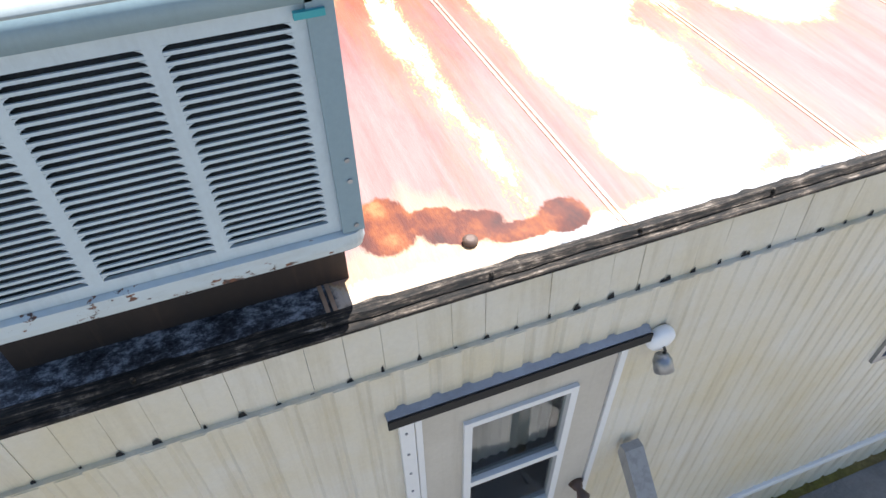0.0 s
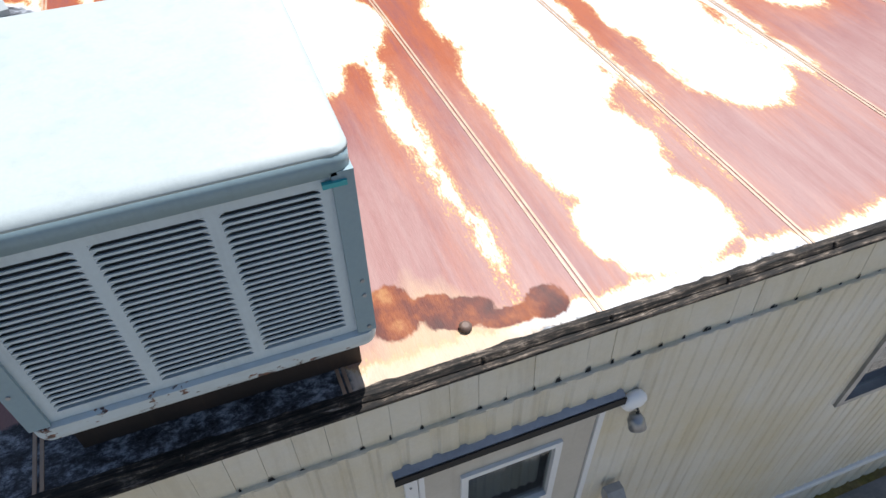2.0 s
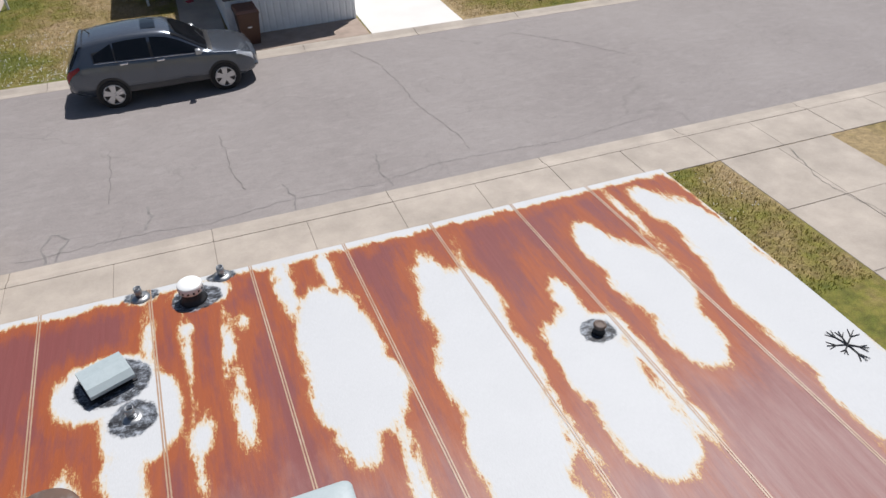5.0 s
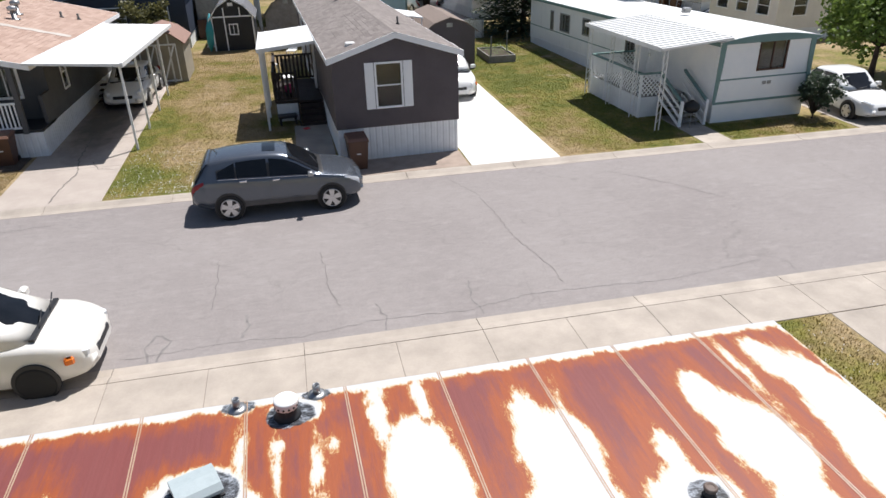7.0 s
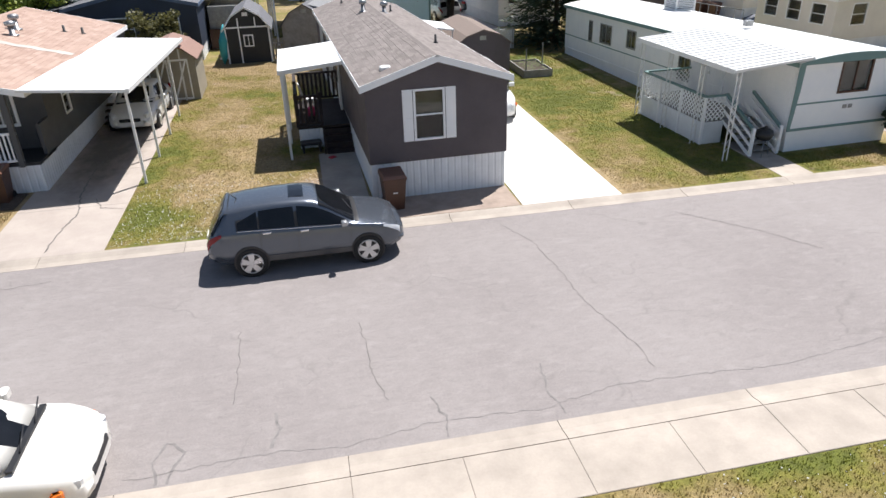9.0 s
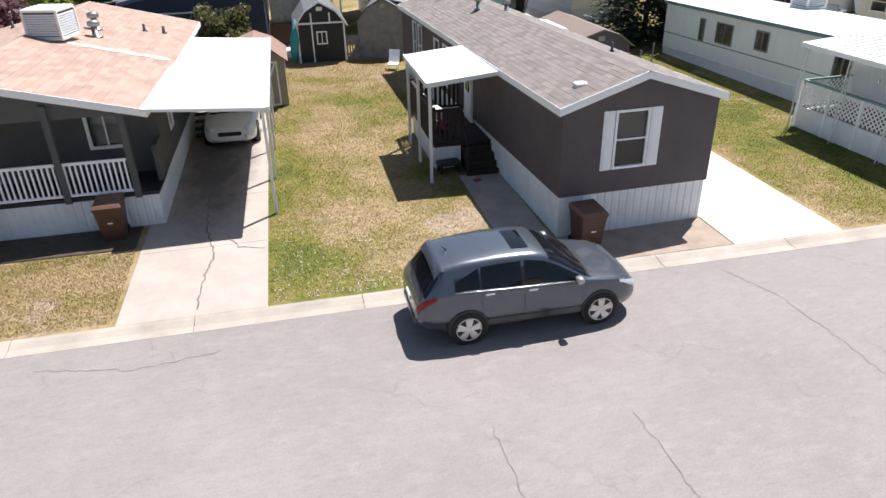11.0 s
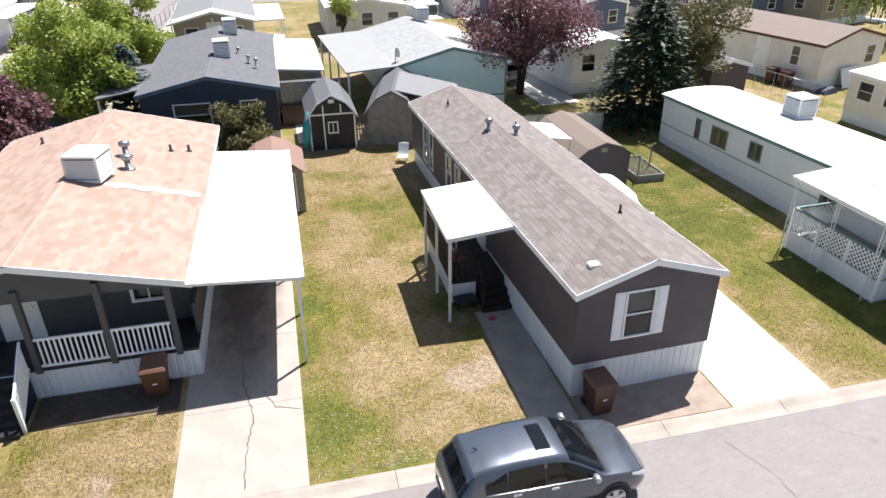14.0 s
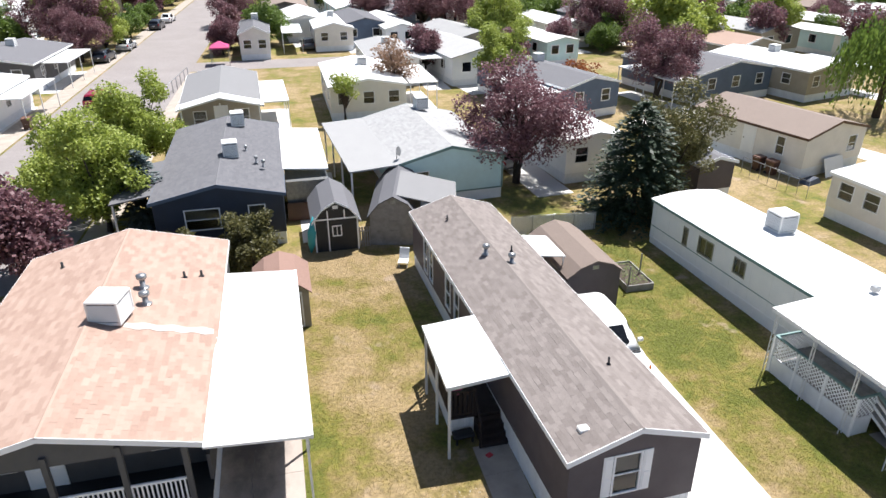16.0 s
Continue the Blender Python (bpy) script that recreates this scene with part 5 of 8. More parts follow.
part("top_band", Mesh().loft([rounded(hw, hd, z1 - 0.085, 0.04), rounded(hw, hd, z1 - 0.026, 0.045)]), "cooler_side", cool, "blue-grey band under the lid")
part("lid", Mesh().loft([rounded(hw + 0.002, hd + 0.002, z1 - 0.026, 0.047), rounded(hw, hd, z1 - 0.020, 0.05), rounded(hw - 0.010, hd - 0.010, z1 - 0.009, 0.05), rounded(hw - 0.035, hd - 0.035, z1 - 0.001, 0.05), rounded(hw - 0.2, hd - 0.2, z1 + 0.004, 0.05)]), "cooler_lid", cool, "pale lid in a darker tone that offsets the sun")
part("base_pan", Mesh().loft([rounded(hw, hd, z0, 0.04), rounded(hw + 0.004, hd + 0.004, z0 + 0.02, 0.04), rounded(hw + 0.004, hd + 0.004, z0 + 0.055, 0.04), rounded(hw - 0.02, hd - 0.02, z0 + 0.062, 0.04)], smooth=False), "chipped_paint", cool, "flaked base pan with rust spots")
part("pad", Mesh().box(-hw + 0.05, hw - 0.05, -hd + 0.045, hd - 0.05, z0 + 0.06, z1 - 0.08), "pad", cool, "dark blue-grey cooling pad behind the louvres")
for sx in (-1, 1):
    for sy in (-1, 1):
        x, y = sx * hw, sy * hd
        cm = Mesh().prism([(x, y), (x - sx * 0.055, y), (x - sx * 0.055, y - sy * 0.02), (x - sx * 0.02, y - sy * 0.02), (x - sx * 0.02, y - sy * 0.055), (x, y - sy * 0.055)], "z", z0 + 0.06, z1 - 0.075)
        part("corner_post", cm, "cooler_side", cool, "blue-grey corner post")
for q, half, dep in ((0, hw, hd), (1, hd, hw), (2, hw, hd), (3, hd, hw)):
    turn = Matrix.Rotation(q * math.pi / 2, 4, "Z")
    a = half - 0.055
    yy = -dep + 0.012
    pm = Mesh()
    lo, hi = z0 + 0.062, z1 - 0.08
    s0, s1 = lo + 0.035, hi - 0.035
    pm.box(-a, a, yy, yy + 0.012, lo, s0).box(-a, a, yy, yy + 0.012, s1, hi)
    bars = [(-a, -a + 0.03), (-a + (2 * a) / 3 - 0.016, -a + (2 * a) / 3 + 0.016), (a - (2 * a) / 3 - 0.016, a - (2 * a) / 3 + 0.016), (a - 0.03, a)]
    for b0, b1 in bars:
        pm.box(b0, b1, yy, yy + 0.012, s0, s1)
    lp = part("louvre_panel", pm, "cooler_paint", cool)
    pm.v = [tuple(turn @ Vector(v)) for v in pm.v]
    lp.data = pm.data("louvre_panel", "cooler_paint")
    n = 25
    for (p0, p1), (p2, p3) in zip(bars, bars[1:]):
        lm = Mesh()
        for j in range(n):
            zz = s0 + (s1 - s0) * j / n
            st = (s1 - s0) / n
            lm.box(p1, p2, yy + 0.001, yy + 0.006, zz + st * 0.64, zz + st)
            for e, d in ((p1, 1), (p2, -1)):
                lm.prism([(e, zz + st * 0.60), (e + d * 0.013, zz + st * 0.60), (e + d * 0.004, zz + st * 0.38), (e, zz + st * 0.15)], "y", yy + 0.001, yy + 0.006)
        lm.v = [tuple(turn @ Vector(v)) for v in lm.v]
        part("slats", lm, "cooler_paint", lp)
for x, z in ((-hw + 0.05, 0.775), (hw - 0.05, 0.775)):
    part("clip", Mesh().box(x - 0.03, x + 0.03, -hd - 0.008, -hd + 0.005, z - 0.007, z + 0.007), "turquoise", cool, "faded green clip")
for x, z in ((hw - 0.02, 0.42), (hw - 0.02, 0.36), (hw - 0.02, 0.22), (-hw + 0.02, 0.42), (-hw + 0.02, 0.36)):
    part("screw", Mesh().tube([(x, -hd + 0.002, z), (x, -hd - 0.004, z)], 0.006, 8), "galvanised", cool)

# vents on the roof
big = thing("roof_flue", -1.18, 2.85, RZ, 0, "rusty capped flue with flat round cap in brushed tar", "vent")
part("pipe", Mesh().lathe(0, 0, [(0.22, 0.0), (0.20, 0.05), (0.17, 0.12), (0.165, 0.38)], 24), "black_plastic", big)
part("collar", Mesh().lathe(0, 0, [(0.17, 0.26), (0.235, 0.30), (0.24, 0.37), (0.2, 0.39)], 24), "rust_metal", big)
part("cap", Mesh().lathe(0, 0, [(0.2, 0.40), (0.225, 0.405), (0.225, 0.475), (0.215, 0.485), (0.18, 0.49)], 28), "rust_metal", big, "flat weathered metal cap")
tub = thing("roof_vent", -0.27, 5.07, RZ, 0, "white drum-shaped roof vent with holes round its cap", "vent")
part("pipe", Mesh().lathe(0, 0, [(0.13, 0), (0.10, 0.03), (0.085, 0.06), (0.085, 0.16)], 20), "black_plastic", tub)
cp = part("cap", Mesh().lathe(0, 0, [(0.09, 0.115), (0.105, 0.12), (0.108, 0.185), (0.10, 0.197), (0.04, 0.20)], 24), "white_metal", tub)
for k in range(14):
    a = 2 * math.pi * k / 14
    part("hole", Mesh().tube([(0.100 * math.cos(a), 0.100 * math.sin(a), 0.145), (0.1095 * math.cos(a), 0.1095 * math.sin(a), 0.145)], 0.011, 8), "black_plastic", cp)
for x, y, h in ((-0.72, 5.27, 0.12), (0.0, 5.30, 0.12), (-0.80, 3.88, 0.12)):
    pv = thing("vent_pipe", x, y, RZ, 0, "short galvanised vent pipe set in tar", "vent", "vent pipes on the rusted roof")
    part("flashing", Mesh().lathe(0, 0, [(0.09, 0.0), (0.085, 0.015), (0.05, 0.03)], 16), "galvanised", pv)
    part("pipe", Mesh().lathe(0, 0, [(0.034, 0.02), (0.034, h), (0.028, h), (0.027, h - 0.05)], 14), "galvanised", pv)
    part("mouth", Mesh().lathe(0, 0, [(0.026, h - 0.03), (0.001, h - 0.028)], 12), "black_plastic", pv)
rv = thing("vent_pipe", 2.85, 3.37, RZ + 0.015, 0, "short black vent pipe with a rusty cap set in tar", "vent", "vent pipes on the rusted roof")
part("pipe", Mesh().lathe(0, 0, [(0.06, 0.0), (0.045, 0.02), (0.04, 0.07)], 18), "black_plastic", rv)
part("cap", Mesh().lathe(0, 0, [(0.048, 0.06), (0.053, 0.07), (0.053, 0.09), (0.036, 0.1), (0.03, 0.085)], 18), "rust_metal", rv)
hood = thing("hood_vent", -0.97, 4.3, RZ, 22, "grey metal hooded roof vent with a dark slot", "vent")
part("base", Mesh().box(-0.18, 0.18, -0.13, 0.13, 0.0, 0.03), "black_plastic", hood)
part("hood", Mesh().prism([(-0.16, 0.085), (0.14, 0.075), (0.155, 0.10), (0.13, 0.145), (0.0, 0.17), (-0.12, 0.16), (-0.165, 0.12)], "x", -0.17, 0.17), "cooler_lid", hood, "pale painted hood")
part("throat", Mesh().box(-0.15, 0.15, -0.11, 0.11, 0.03, 0.07), "dark_inside", hood)


# ---- vehicles ----
def car_wheel(c, wx, sy, h, r, kind):
    """A tyre with rim, spokes and hub in its arch."""
    part("wheel_arch", Mesh().tube([(wx, sy * (h - 0.25), r + 0.02), (wx, sy * (h + 0.004), r + 0.02)], r + (0.035 if kind == "suv" else 0.055), 28), "black_plastic", c)
    wh = part("wheel", Mesh().tube([(wx, sy * (h - 0.21), r), (wx, sy * (h - 0.19), r), (wx, sy * (h + 0.005), r), (wx, sy * (h + 0.02), r)], [r - 0.03, r, r, r - 0.03], 30), "rubber", c)
    rim = Mesh().tube([(wx, sy * (h + 0.012), r), (wx, sy * (h + 0.0225), r)], [r * 0.66, r * 0.64], 26)
    part("rim", rim, "black_plastic" if kind != "van" else "rubber", wh)
    if kind != "van":
        for k in range(5):
            a = 2 * math.pi * k / 5 + 0.3
            d, n = Vector((math.cos(a), 0, math.sin(a))), Vector((-math.sin(a), 0, math.cos(a)))
            o = Vector((wx, sy * (h + 0.024), r))
            q = [o + d * r * 0.1 + n * 0.045, o + d * r * 0.64 + n * 0.075, o + d * r * 0.64 - n * 0.075, o + d * r * 0.1 - n * 0.045]
            e = Vector((0, sy * 0.012, 0))
            part("spoke", Mesh().loft([q, [p + e for p in q]], smooth=False), "alloy", wh)
        ringm = Mesh()
        o = [(wx + r * 0.68 * math.cos(t), sy * (h + 0.026), r + r * 0.68 * math.sin(t)) for t in (2 * math.pi * k / 28 for k in range(29))]
        part("rim_lip", ringm.tube(o, 0.012, 6), "alloy", wh)
        part("hub_cap", Mesh().tube([(wx, sy * (h + 0.02), r), (wx, sy * (h + 0.042), r)], [0.06, 0.04], 12), "alloy", wh)


def suv(name, x, y, rz, paint, label, length, width, height, wheelbase, group=""):
    """A compact SUV: one smooth shell from station to station, with glass, lamps and trim laid on it."""
    c = thing(name, x, y, 0, rz, label, "car", group)
    h, L, hz = width / 2, length, height / 1.64

    def at(u, *table):
        return float(np.interp(u, table[0::2], table[1::2]))

    def section(u):
        w = h * at(u, 0, 0.68, 0.01, 0.78, 0.03, 0.86, 0.08, 0.94, 0.2, 0.99, 0.35, 1, 0.7, 1, 0.85, 0.975, 0.92, 0.92, 0.97, 0.80, 0.99, 0.66, 1, 0.5)
        low = at(u, 0, 0.46, 0.03, 0.36, 0.1, 0.28, 0.9, 0.26, 0.97, 0.30, 1, 0.40)
        zb = hz * at(u, 0, 0.76, 0.01, 0.88, 0.03, 0.99, 0.08, 1.10, 0.2, 1.11, 0.5, 1.05, 0.72, 1.01, 0.8, 0.965, 0.9, 0.90, 0.96, 0.80, 1, 0.62)
        zr = hz * at(u, 0, 0.80, 0.01, 0.93, 0.03, 1.06, 0.095, 1.47, 0.11, 1.54, 0.2, 1.605, 0.35, 1.645, 0.48, 1.64, 0.545, 1.60, 0.60, 1.50, 0.755, 1.07, 0.79, 1.03, 0.9, 0.95, 0.96, 0.85, 1, 0.66)
        wr = h * at(u, 0, 0.58, 0.03, 0.80, 0.1, 0.70, 0.2, 0.70, 0.5, 0.72, 0.57, 0.73, 0.755, 0.86, 0.85, 0.84, 0.95, 0.70, 1, 0.4)
        rail = max(zb + 0.02, zr - 0.10)
        mid = (low + zb) / 2
        return [(0, low), (0.82 * w, low), (0.97 * w, low + 0.07), (w, mid - 0.05), (0.995 * w, zb - 0.26), (0.978 * w, zb - 0.07), (0.95 * w, zb - 0.01), (0.938 * w, zb + 0.012),
                ((0.938 * w + wr) / 2 + 0.012, (zb + rail) / 2), (wr, rail), (0.95 * wr, max(zr - 0.05, zb + 0.025)), (0.78 * wr, zr - 0.014), (0.4 * wr, zr), (0, zr + 0.008)]

    def point(u, k, sy, out=0.0):
        """A place on the shell: u from tail to nose, k up the section, pushed out a little."""
        sec = section(u)
        i = min(int(k), len(sec) - 2)
        f = k - i
        p = Vector((u * L - L / 2, sec[i][0] + (sec[i + 1][0] - sec[i][0]) * f, sec[i][1] + (sec[i + 1][1] - sec[i][1]) * f))
        du = Vector((L, 0, 0))
        a, b = section(max(u - 0.004, 0)), section(min(u + 0.004, 1))
        g = [q[i][n] + (q[i + 1][n] - q[i][n]) * f for q in (a, b) for n in (0, 1)]
        du = Vector((0.008 * L, g[2] - g[0], g[3] - g[1]))
        dk = Vector((0, sec[i + 1][0] - sec[i][0], sec[i + 1][1] - sec[i][1]))
        n = dk.cross(du).normalized()
        if n.y < 0 or (k > 9 and n.z < 0):
            n = -n
        p += n * out
        return (p.x, sy * p.y, p.z)

    def patch(u0, u1, k0, k1, sy, out, nu=8, nk=5):
        """A sheet lying on the shell; k0 and k1 may change along u."""
        rows = []
        for i in range(nu + 1):
            f = i / nu
            a, b = (k0[0] + (k0[1] - k0[0]) * f, k1[0] + (k1[1] - k1[0]) * f)
            rows.append([point(u0 + (u1 - u0) * f, a + (b - a) * j / nk, sy, out) for j in range(nk + 1)])
        return Mesh().loft(rows, caps=False, closed=False)

    us = [0, 0.006, 0.015, 0.03, 0.045, 0.06, 0.078, 0.095, 0.11, 0.13, 0.165, 0.2, 0.25, 0.3, 0.35, 0.4, 0.45, 0.5, 0.545, 0.575, 0.61, 0.65, 0.69, 0.72, 0.755, 0.79, 0.83, 0.87, 0.9, 0.93, 0.955, 0.975, 0.99, 1.0]
    rings = []
    for u in us:
        half = section(u)
        rings.append([(u * L - L / 2, -p, q) for p, q in half] + [(u * L - L / 2, p, q) for p, q in reversed(half[1:-1])])
    body = part("body", Mesh().loft(rings), paint, c)

    def across(u0, u1, k0, out):
        """A sheet from side to side over the top of the shell."""
        rows = []
        for i in range(9):
            u = u0 + (u1 - u0) * i / 8
            left = [point(u, k0 + (13 - k0) * j / 6, -1, out) for j in range(7)]
            rows.append(left + [(p[0], -p[1], p[2]) for p in reversed(left[:-1])])
        return Mesh().loft(rows, caps=False, closed=False)

    part("windscreen", across(0.568, 0.738, 9.5, 0.008), "tinted", body, "dark tinted glass")
    part("rear_window", across(0.036, 0.094, 9.05, 0.010), "tinted", body, "dark tinted glass")
    part("spoiler", across(0.085, 0.125, 9.8, 0.03), paint, body)
    part("sunroof", across(0.425, 0.50, 11.55, 0.006), "tinted", body)
    part("aerial", Mesh().tube([(0.17 * L - L / 2, 0, hz * 1.57), (0.145 * L - L / 2, 0, hz * 1.68)], 0.012, 6), "black_plastic", body)
    part("cowl", across(0.74, 0.765, 9.9, 0.006), "black_plastic", body)
    part("grille", Mesh().box(L / 2 - 0.05, L / 2 + 0.012, -h * 0.4, h * 0.4, 0.5, 0.62, 0.02), "black_plastic", c)
    part("plate", Mesh().box(-L / 2 - 0.02, -L / 2 + 0.05, -0.16, 0.16, 0.70, 0.80), "white_paint", c)
    part("rear_bumper", Mesh().box(-L / 2 - 0.02, -L / 2 + 0.12, -h * 0.6, h * 0.6, 0.40, 0.54, 0.03), "dark_car_paint", c)
    for sy in (-1, 1):
        part("window_surround", patch(0.158, 0.70, (7.1, 7.1), (8.3, 8.7), sy, 0.003, 18), "black_plastic", body)
        part("side_window", patch(0.165, 0.262, (7.15, 7.15), (8.0, 8.85), sy, 0.009), "tinted", body, "dark tinted glass")
        part("side_window", patch(0.272, 0.442, (7.15, 7.15), (8.88, 8.92), sy, 0.009), "tinted", body, "dark tinted glass")
        part("side_window", patch(0.458, 0.695, (7.15, 7.15), (8.92, 8.7), sy, 0.009, 14), "tinted", body, "dark tinted glass")
        part("window_trim", Mesh().tube([point(0.158 + 0.55 * i / 14, 7.0, sy, 0.004) for i in range(15)], 0.009, 6), "chrome", body)
        for u in (0.268, 0.452, 0.715):
            part("door_gap", patch(u, u + 0.0022, (2.5, 2.5), (6.8, 6.8), sy, 0.002, 1, 8), "black_plastic", body)
        part("sill", patch(0.27, 0.72, (2.0, 2.0), (2.5, 2.5), sy, 0.004, 10, 2), "dark_car_paint", body)
        for u in (0.285, 0.47):
            o = Vector(point(u + 0.018, 5.35, sy, 0.012))
            part("door_handle", Mesh().box(o.x - 0.09, o.x + 0.09, o.y - 0.02, o.y + 0.02, o.z - 0.018, o.z + 0.018, 0.008), "chrome", c)
        o = Vector(point(0.685, 7.2, sy, 0.0))
        part("mirror", Mesh().loft([[(o.x + dx * f, o.y + sy * d, o.z + 0.06 + dz * f) for dx, dz in ((-0.06, -0.06), (0.07, -0.06), (0.09, 0.0), (0.05, 0.07), (-0.06, 0.06))] for d, f in ((0.0, 0.5), (0.06, 0.95), (0.16, 1.0), (0.20, 0.7))]), "silver_paint", c)
        part("headlight", patch(0.885, 0.972, (5.2, 4.6), (6.3, 6.6), sy, 0.008), "clear_lens", body)
        part("tail_light", patch(0.006, 0.085, (4.5, 5.0), (6.6, 6.0), sy, 0.010), "red_lens", body)
        for wx in (-wheelbase / 2 + 0.02, wheelbase / 2 + 0.02):
            car_wheel(c, wx, sy, h, 0.355, "suv")
    for yy in (-0.35, 0.25):
        part("wiper", Mesh().tube([(0.742 * L - L / 2, yy, hz * 1.125), (0.70 * L - L / 2, yy + 0.5, hz * 1.245)], 0.011, 6), "black_plastic", c)
    return c


def car(name, x, y, rz, paint, label, length=4.58, width=1.86, height=1.62, wheelbase=2.65, kind="suv", group=""):
    """A parked vehicle. Its origin lies under its middle, nose along +x."""
    if kind == "suv":
        return suv(name, x, y, rz, paint, label, length, width, height, wheelbase, group)
    c = thing(name, x, y, 0, rz, label, "car", group)
    h, L = width / 2, length
    shapes = {
        "sedan": dict(top=[(0, 0.6), (0.02, 0.88), (0.16, 0.94), (0.62, 0.92), (0.72, 0.9), (0.9, 0.78), (0.97, 0.68), (1, 0.52)],
                      belt=0.92, glass=(0.14, 0.30, 0.54, 0.73), panes=((0.26, 0.40), (0.42, 0.62))),
        "van": dict(top=[(0, 0.7), (0.02, 1.0), (0.2, 1.05), (0.6, 1.03), (0.8, 1.0), (0.9, 0.93), (0.97, 0.8), (1, 0.58)],
                    belt=1.04, glass=(0.01, 0.06, 0.58, 0.83), panes=((0.05, 0.24), (0.26, 0.46), (0.48, 0.70))),
    }
    s = shapes[kind]
    xs = [0, 0.01, 0.03, 0.07, 0.13, 0.2, 0.3, 0.4, 0.5, 0.6, 0.7, 0.76, 0.82, 0.88, 0.93, 0.965, 0.985, 1.0]
    rings = []
    for u in xs:
        top = float(np.interp(u, [p for p, _ in s["top"]], [q for _, q in s["top"]]))
        w = h * float(np.interp(u, [0, 0.01, 0.04, 0.12, 0.3, 0.7, 0.88, 0.95, 0.985, 1], [0.68, 0.80, 0.89, 0.965, 1, 1, 0.965, 0.88, 0.75, 0.52]))
        low = float(np.interp(u, [0, 0.03, 0.12, 0.88, 0.97, 1], [0.42, 0.32, 0.24, 0.22, 0.26, 0.36]))
        mid = (low + top) / 2
        half = [(0, low), (w * 0.8, low), (w * 0.965, low + 0.06), (w, mid - 0.1), (w * 0.985, mid + 0.08), (w * 0.96, top - 0.10), (w * 0.915, top - 0.035), (w * 0.8, top), (w * 0.4, top + 0.03), (0, top + 0.038)]
        rings.append([(u * L - L / 2, -p, q) for p, q in half] + [(u * L - L / 2, p, q) for p, q in reversed(half[1:-1])])
    part("body", Mesh().loft(rings), paint, c)
    g0, g1, g2, g3 = (g * L - L / 2 for g in s["glass"])
    zb, zr = s["belt"] - 0.04, height

    def plan(z):
        f = min(max((z - zb) / (zr - zb), 0), 1)
        return g0 + (g1 - g0) * f ** 1.15, g3 + (g2 - g3) * f ** 0.9, h * (0.93 - 0.19 * f ** 1.2)
    P = 5.5
    arch = 0.06

    def sink(p):
        """Lets the roofline fall towards the tail and a little towards the nose."""
        f = min(max((p[2] - zb) / (zr - zb), 0), 1.1)
        back = min(max((g2 - 0.15 - p[0]) / (g2 - 0.15 - g0), 0), 1.2)
        return (p[0], p[1], p[2] - f * (arch * back ** 2))

    def side_y(xx, z):
        a, b, w = plan(z)
        u = abs((xx - (a + b) / 2) / ((b - a) / 2))
        return w * max(1 - u ** P, 0) ** (1 / P)

    def end_x(yy, z, front):
        a, b, w = plan(z)
        v = abs(yy / w)
        e = (b - a) / 2 * (1 - 0.03 * v * v) * max(1 - v ** P, 0) ** (1 / P)
        return (a + b) / 2 + (e if front else -e)
    rings = []
    for z, inset in ((zb, 0), (zb + (zr - zb) * 0.35, 0), (zb + (zr - zb) * 0.7, 0), (zr - 0.06, 0), (zr - 0.02, 0.05), (zr + 0.005, 0.16), (zr + 0.02, 0.5)):
        a, b, w = plan(min(z, zr - 0.05))
        a, b, w = a + inset, b - inset, w - inset * 0.8
        ring = []
        for k in range(40):
            t = 2 * math.pi * (k + 0.5) / 40
            ct, st = math.cos(t), math.sin(t)
            ring.append(((a + b) / 2 + (b - a) / 2 * math.copysign(abs(ct) ** (2 / P), ct), w * math.copysign(abs(st) ** (2 / P), st), z))
        rings.append([sink(q) for q in ring])
    cabin = part("cabin", Mesh().loft(rings), paint, c)

    def patch(pts, flip=False):
        me, n = Mesh(), len(pts[0])
        v = [sink(p) for r in pts for p in r]
        f = [(i * n + j, i * n + j + 1, (i + 1) * n + j + 1, (i + 1) * n + j) for i in range(len(pts) - 1) for j in range(n - 1)]
        return me.add(v, f, True)
    za, zt = zb + 0.05, zr - 0.085
    for front in (True, False):
        rows = []
        for i in range(5):
            z = za - (0.02 if front else -0.03) + (zt + 0.03 - za) * i / 4
            w = plan(z)[2] * (0.86 if front else 0.8)
            rows.append([(end_x(-w + 2 * w * j / 8, z, front) + (0.008 if front else -0.008), -w + 2 * w * j / 8, z + 0.004) for j in range(9)])
        part("windscreen" if front else "rear_window", patch(rows), "tinted", cabin, "dark tinted glass")
    for sy in (-1, 1):
        for u0, u1 in s["panes"]:
            x0, x1 = u0 * L - L / 2, u1 * L - L / 2
            rows = []
            for i in range(4):
                z = za + (zt - za) * i / 3
                a, b, w = plan(z)
                lo, hi = max(x0, a + 0.10), min(x1, b - 0.10)
                rows.append([(lo + (hi - lo) * j / 6, sy * (side_y(lo + (hi - lo) * j / 6, z) + 0.007), z) for j in range(7)])
            part("side_window", patch(rows), "tinted", cabin, "dark tinted glass")
        part("window_trim", Mesh().box(s["panes"][0][0] * L - L / 2, s["panes"][-1][1] * L - L / 2, sy * h * 0.93 - 0.008, sy * h * 0.93 + 0.008, za - 0.035, za - 0.012), "black_plastic", cabin)
        for u in [p[0] for p in s["panes"][-2:]]:
            xx = (u + 0.02) * L - L / 2
            part("door_handle", Mesh().box(xx, xx + 0.17, sy * h * 0.985 - 0.02, sy * h * 0.985 + 0.03, 0.80, 0.835, 0.008), paint, c)
            part("door_gap", Mesh().box(xx - 0.06, xx - 0.05, sy * h - 0.03, sy * h + 0.0015, 0.42, 0.78), "black_plastic", c)
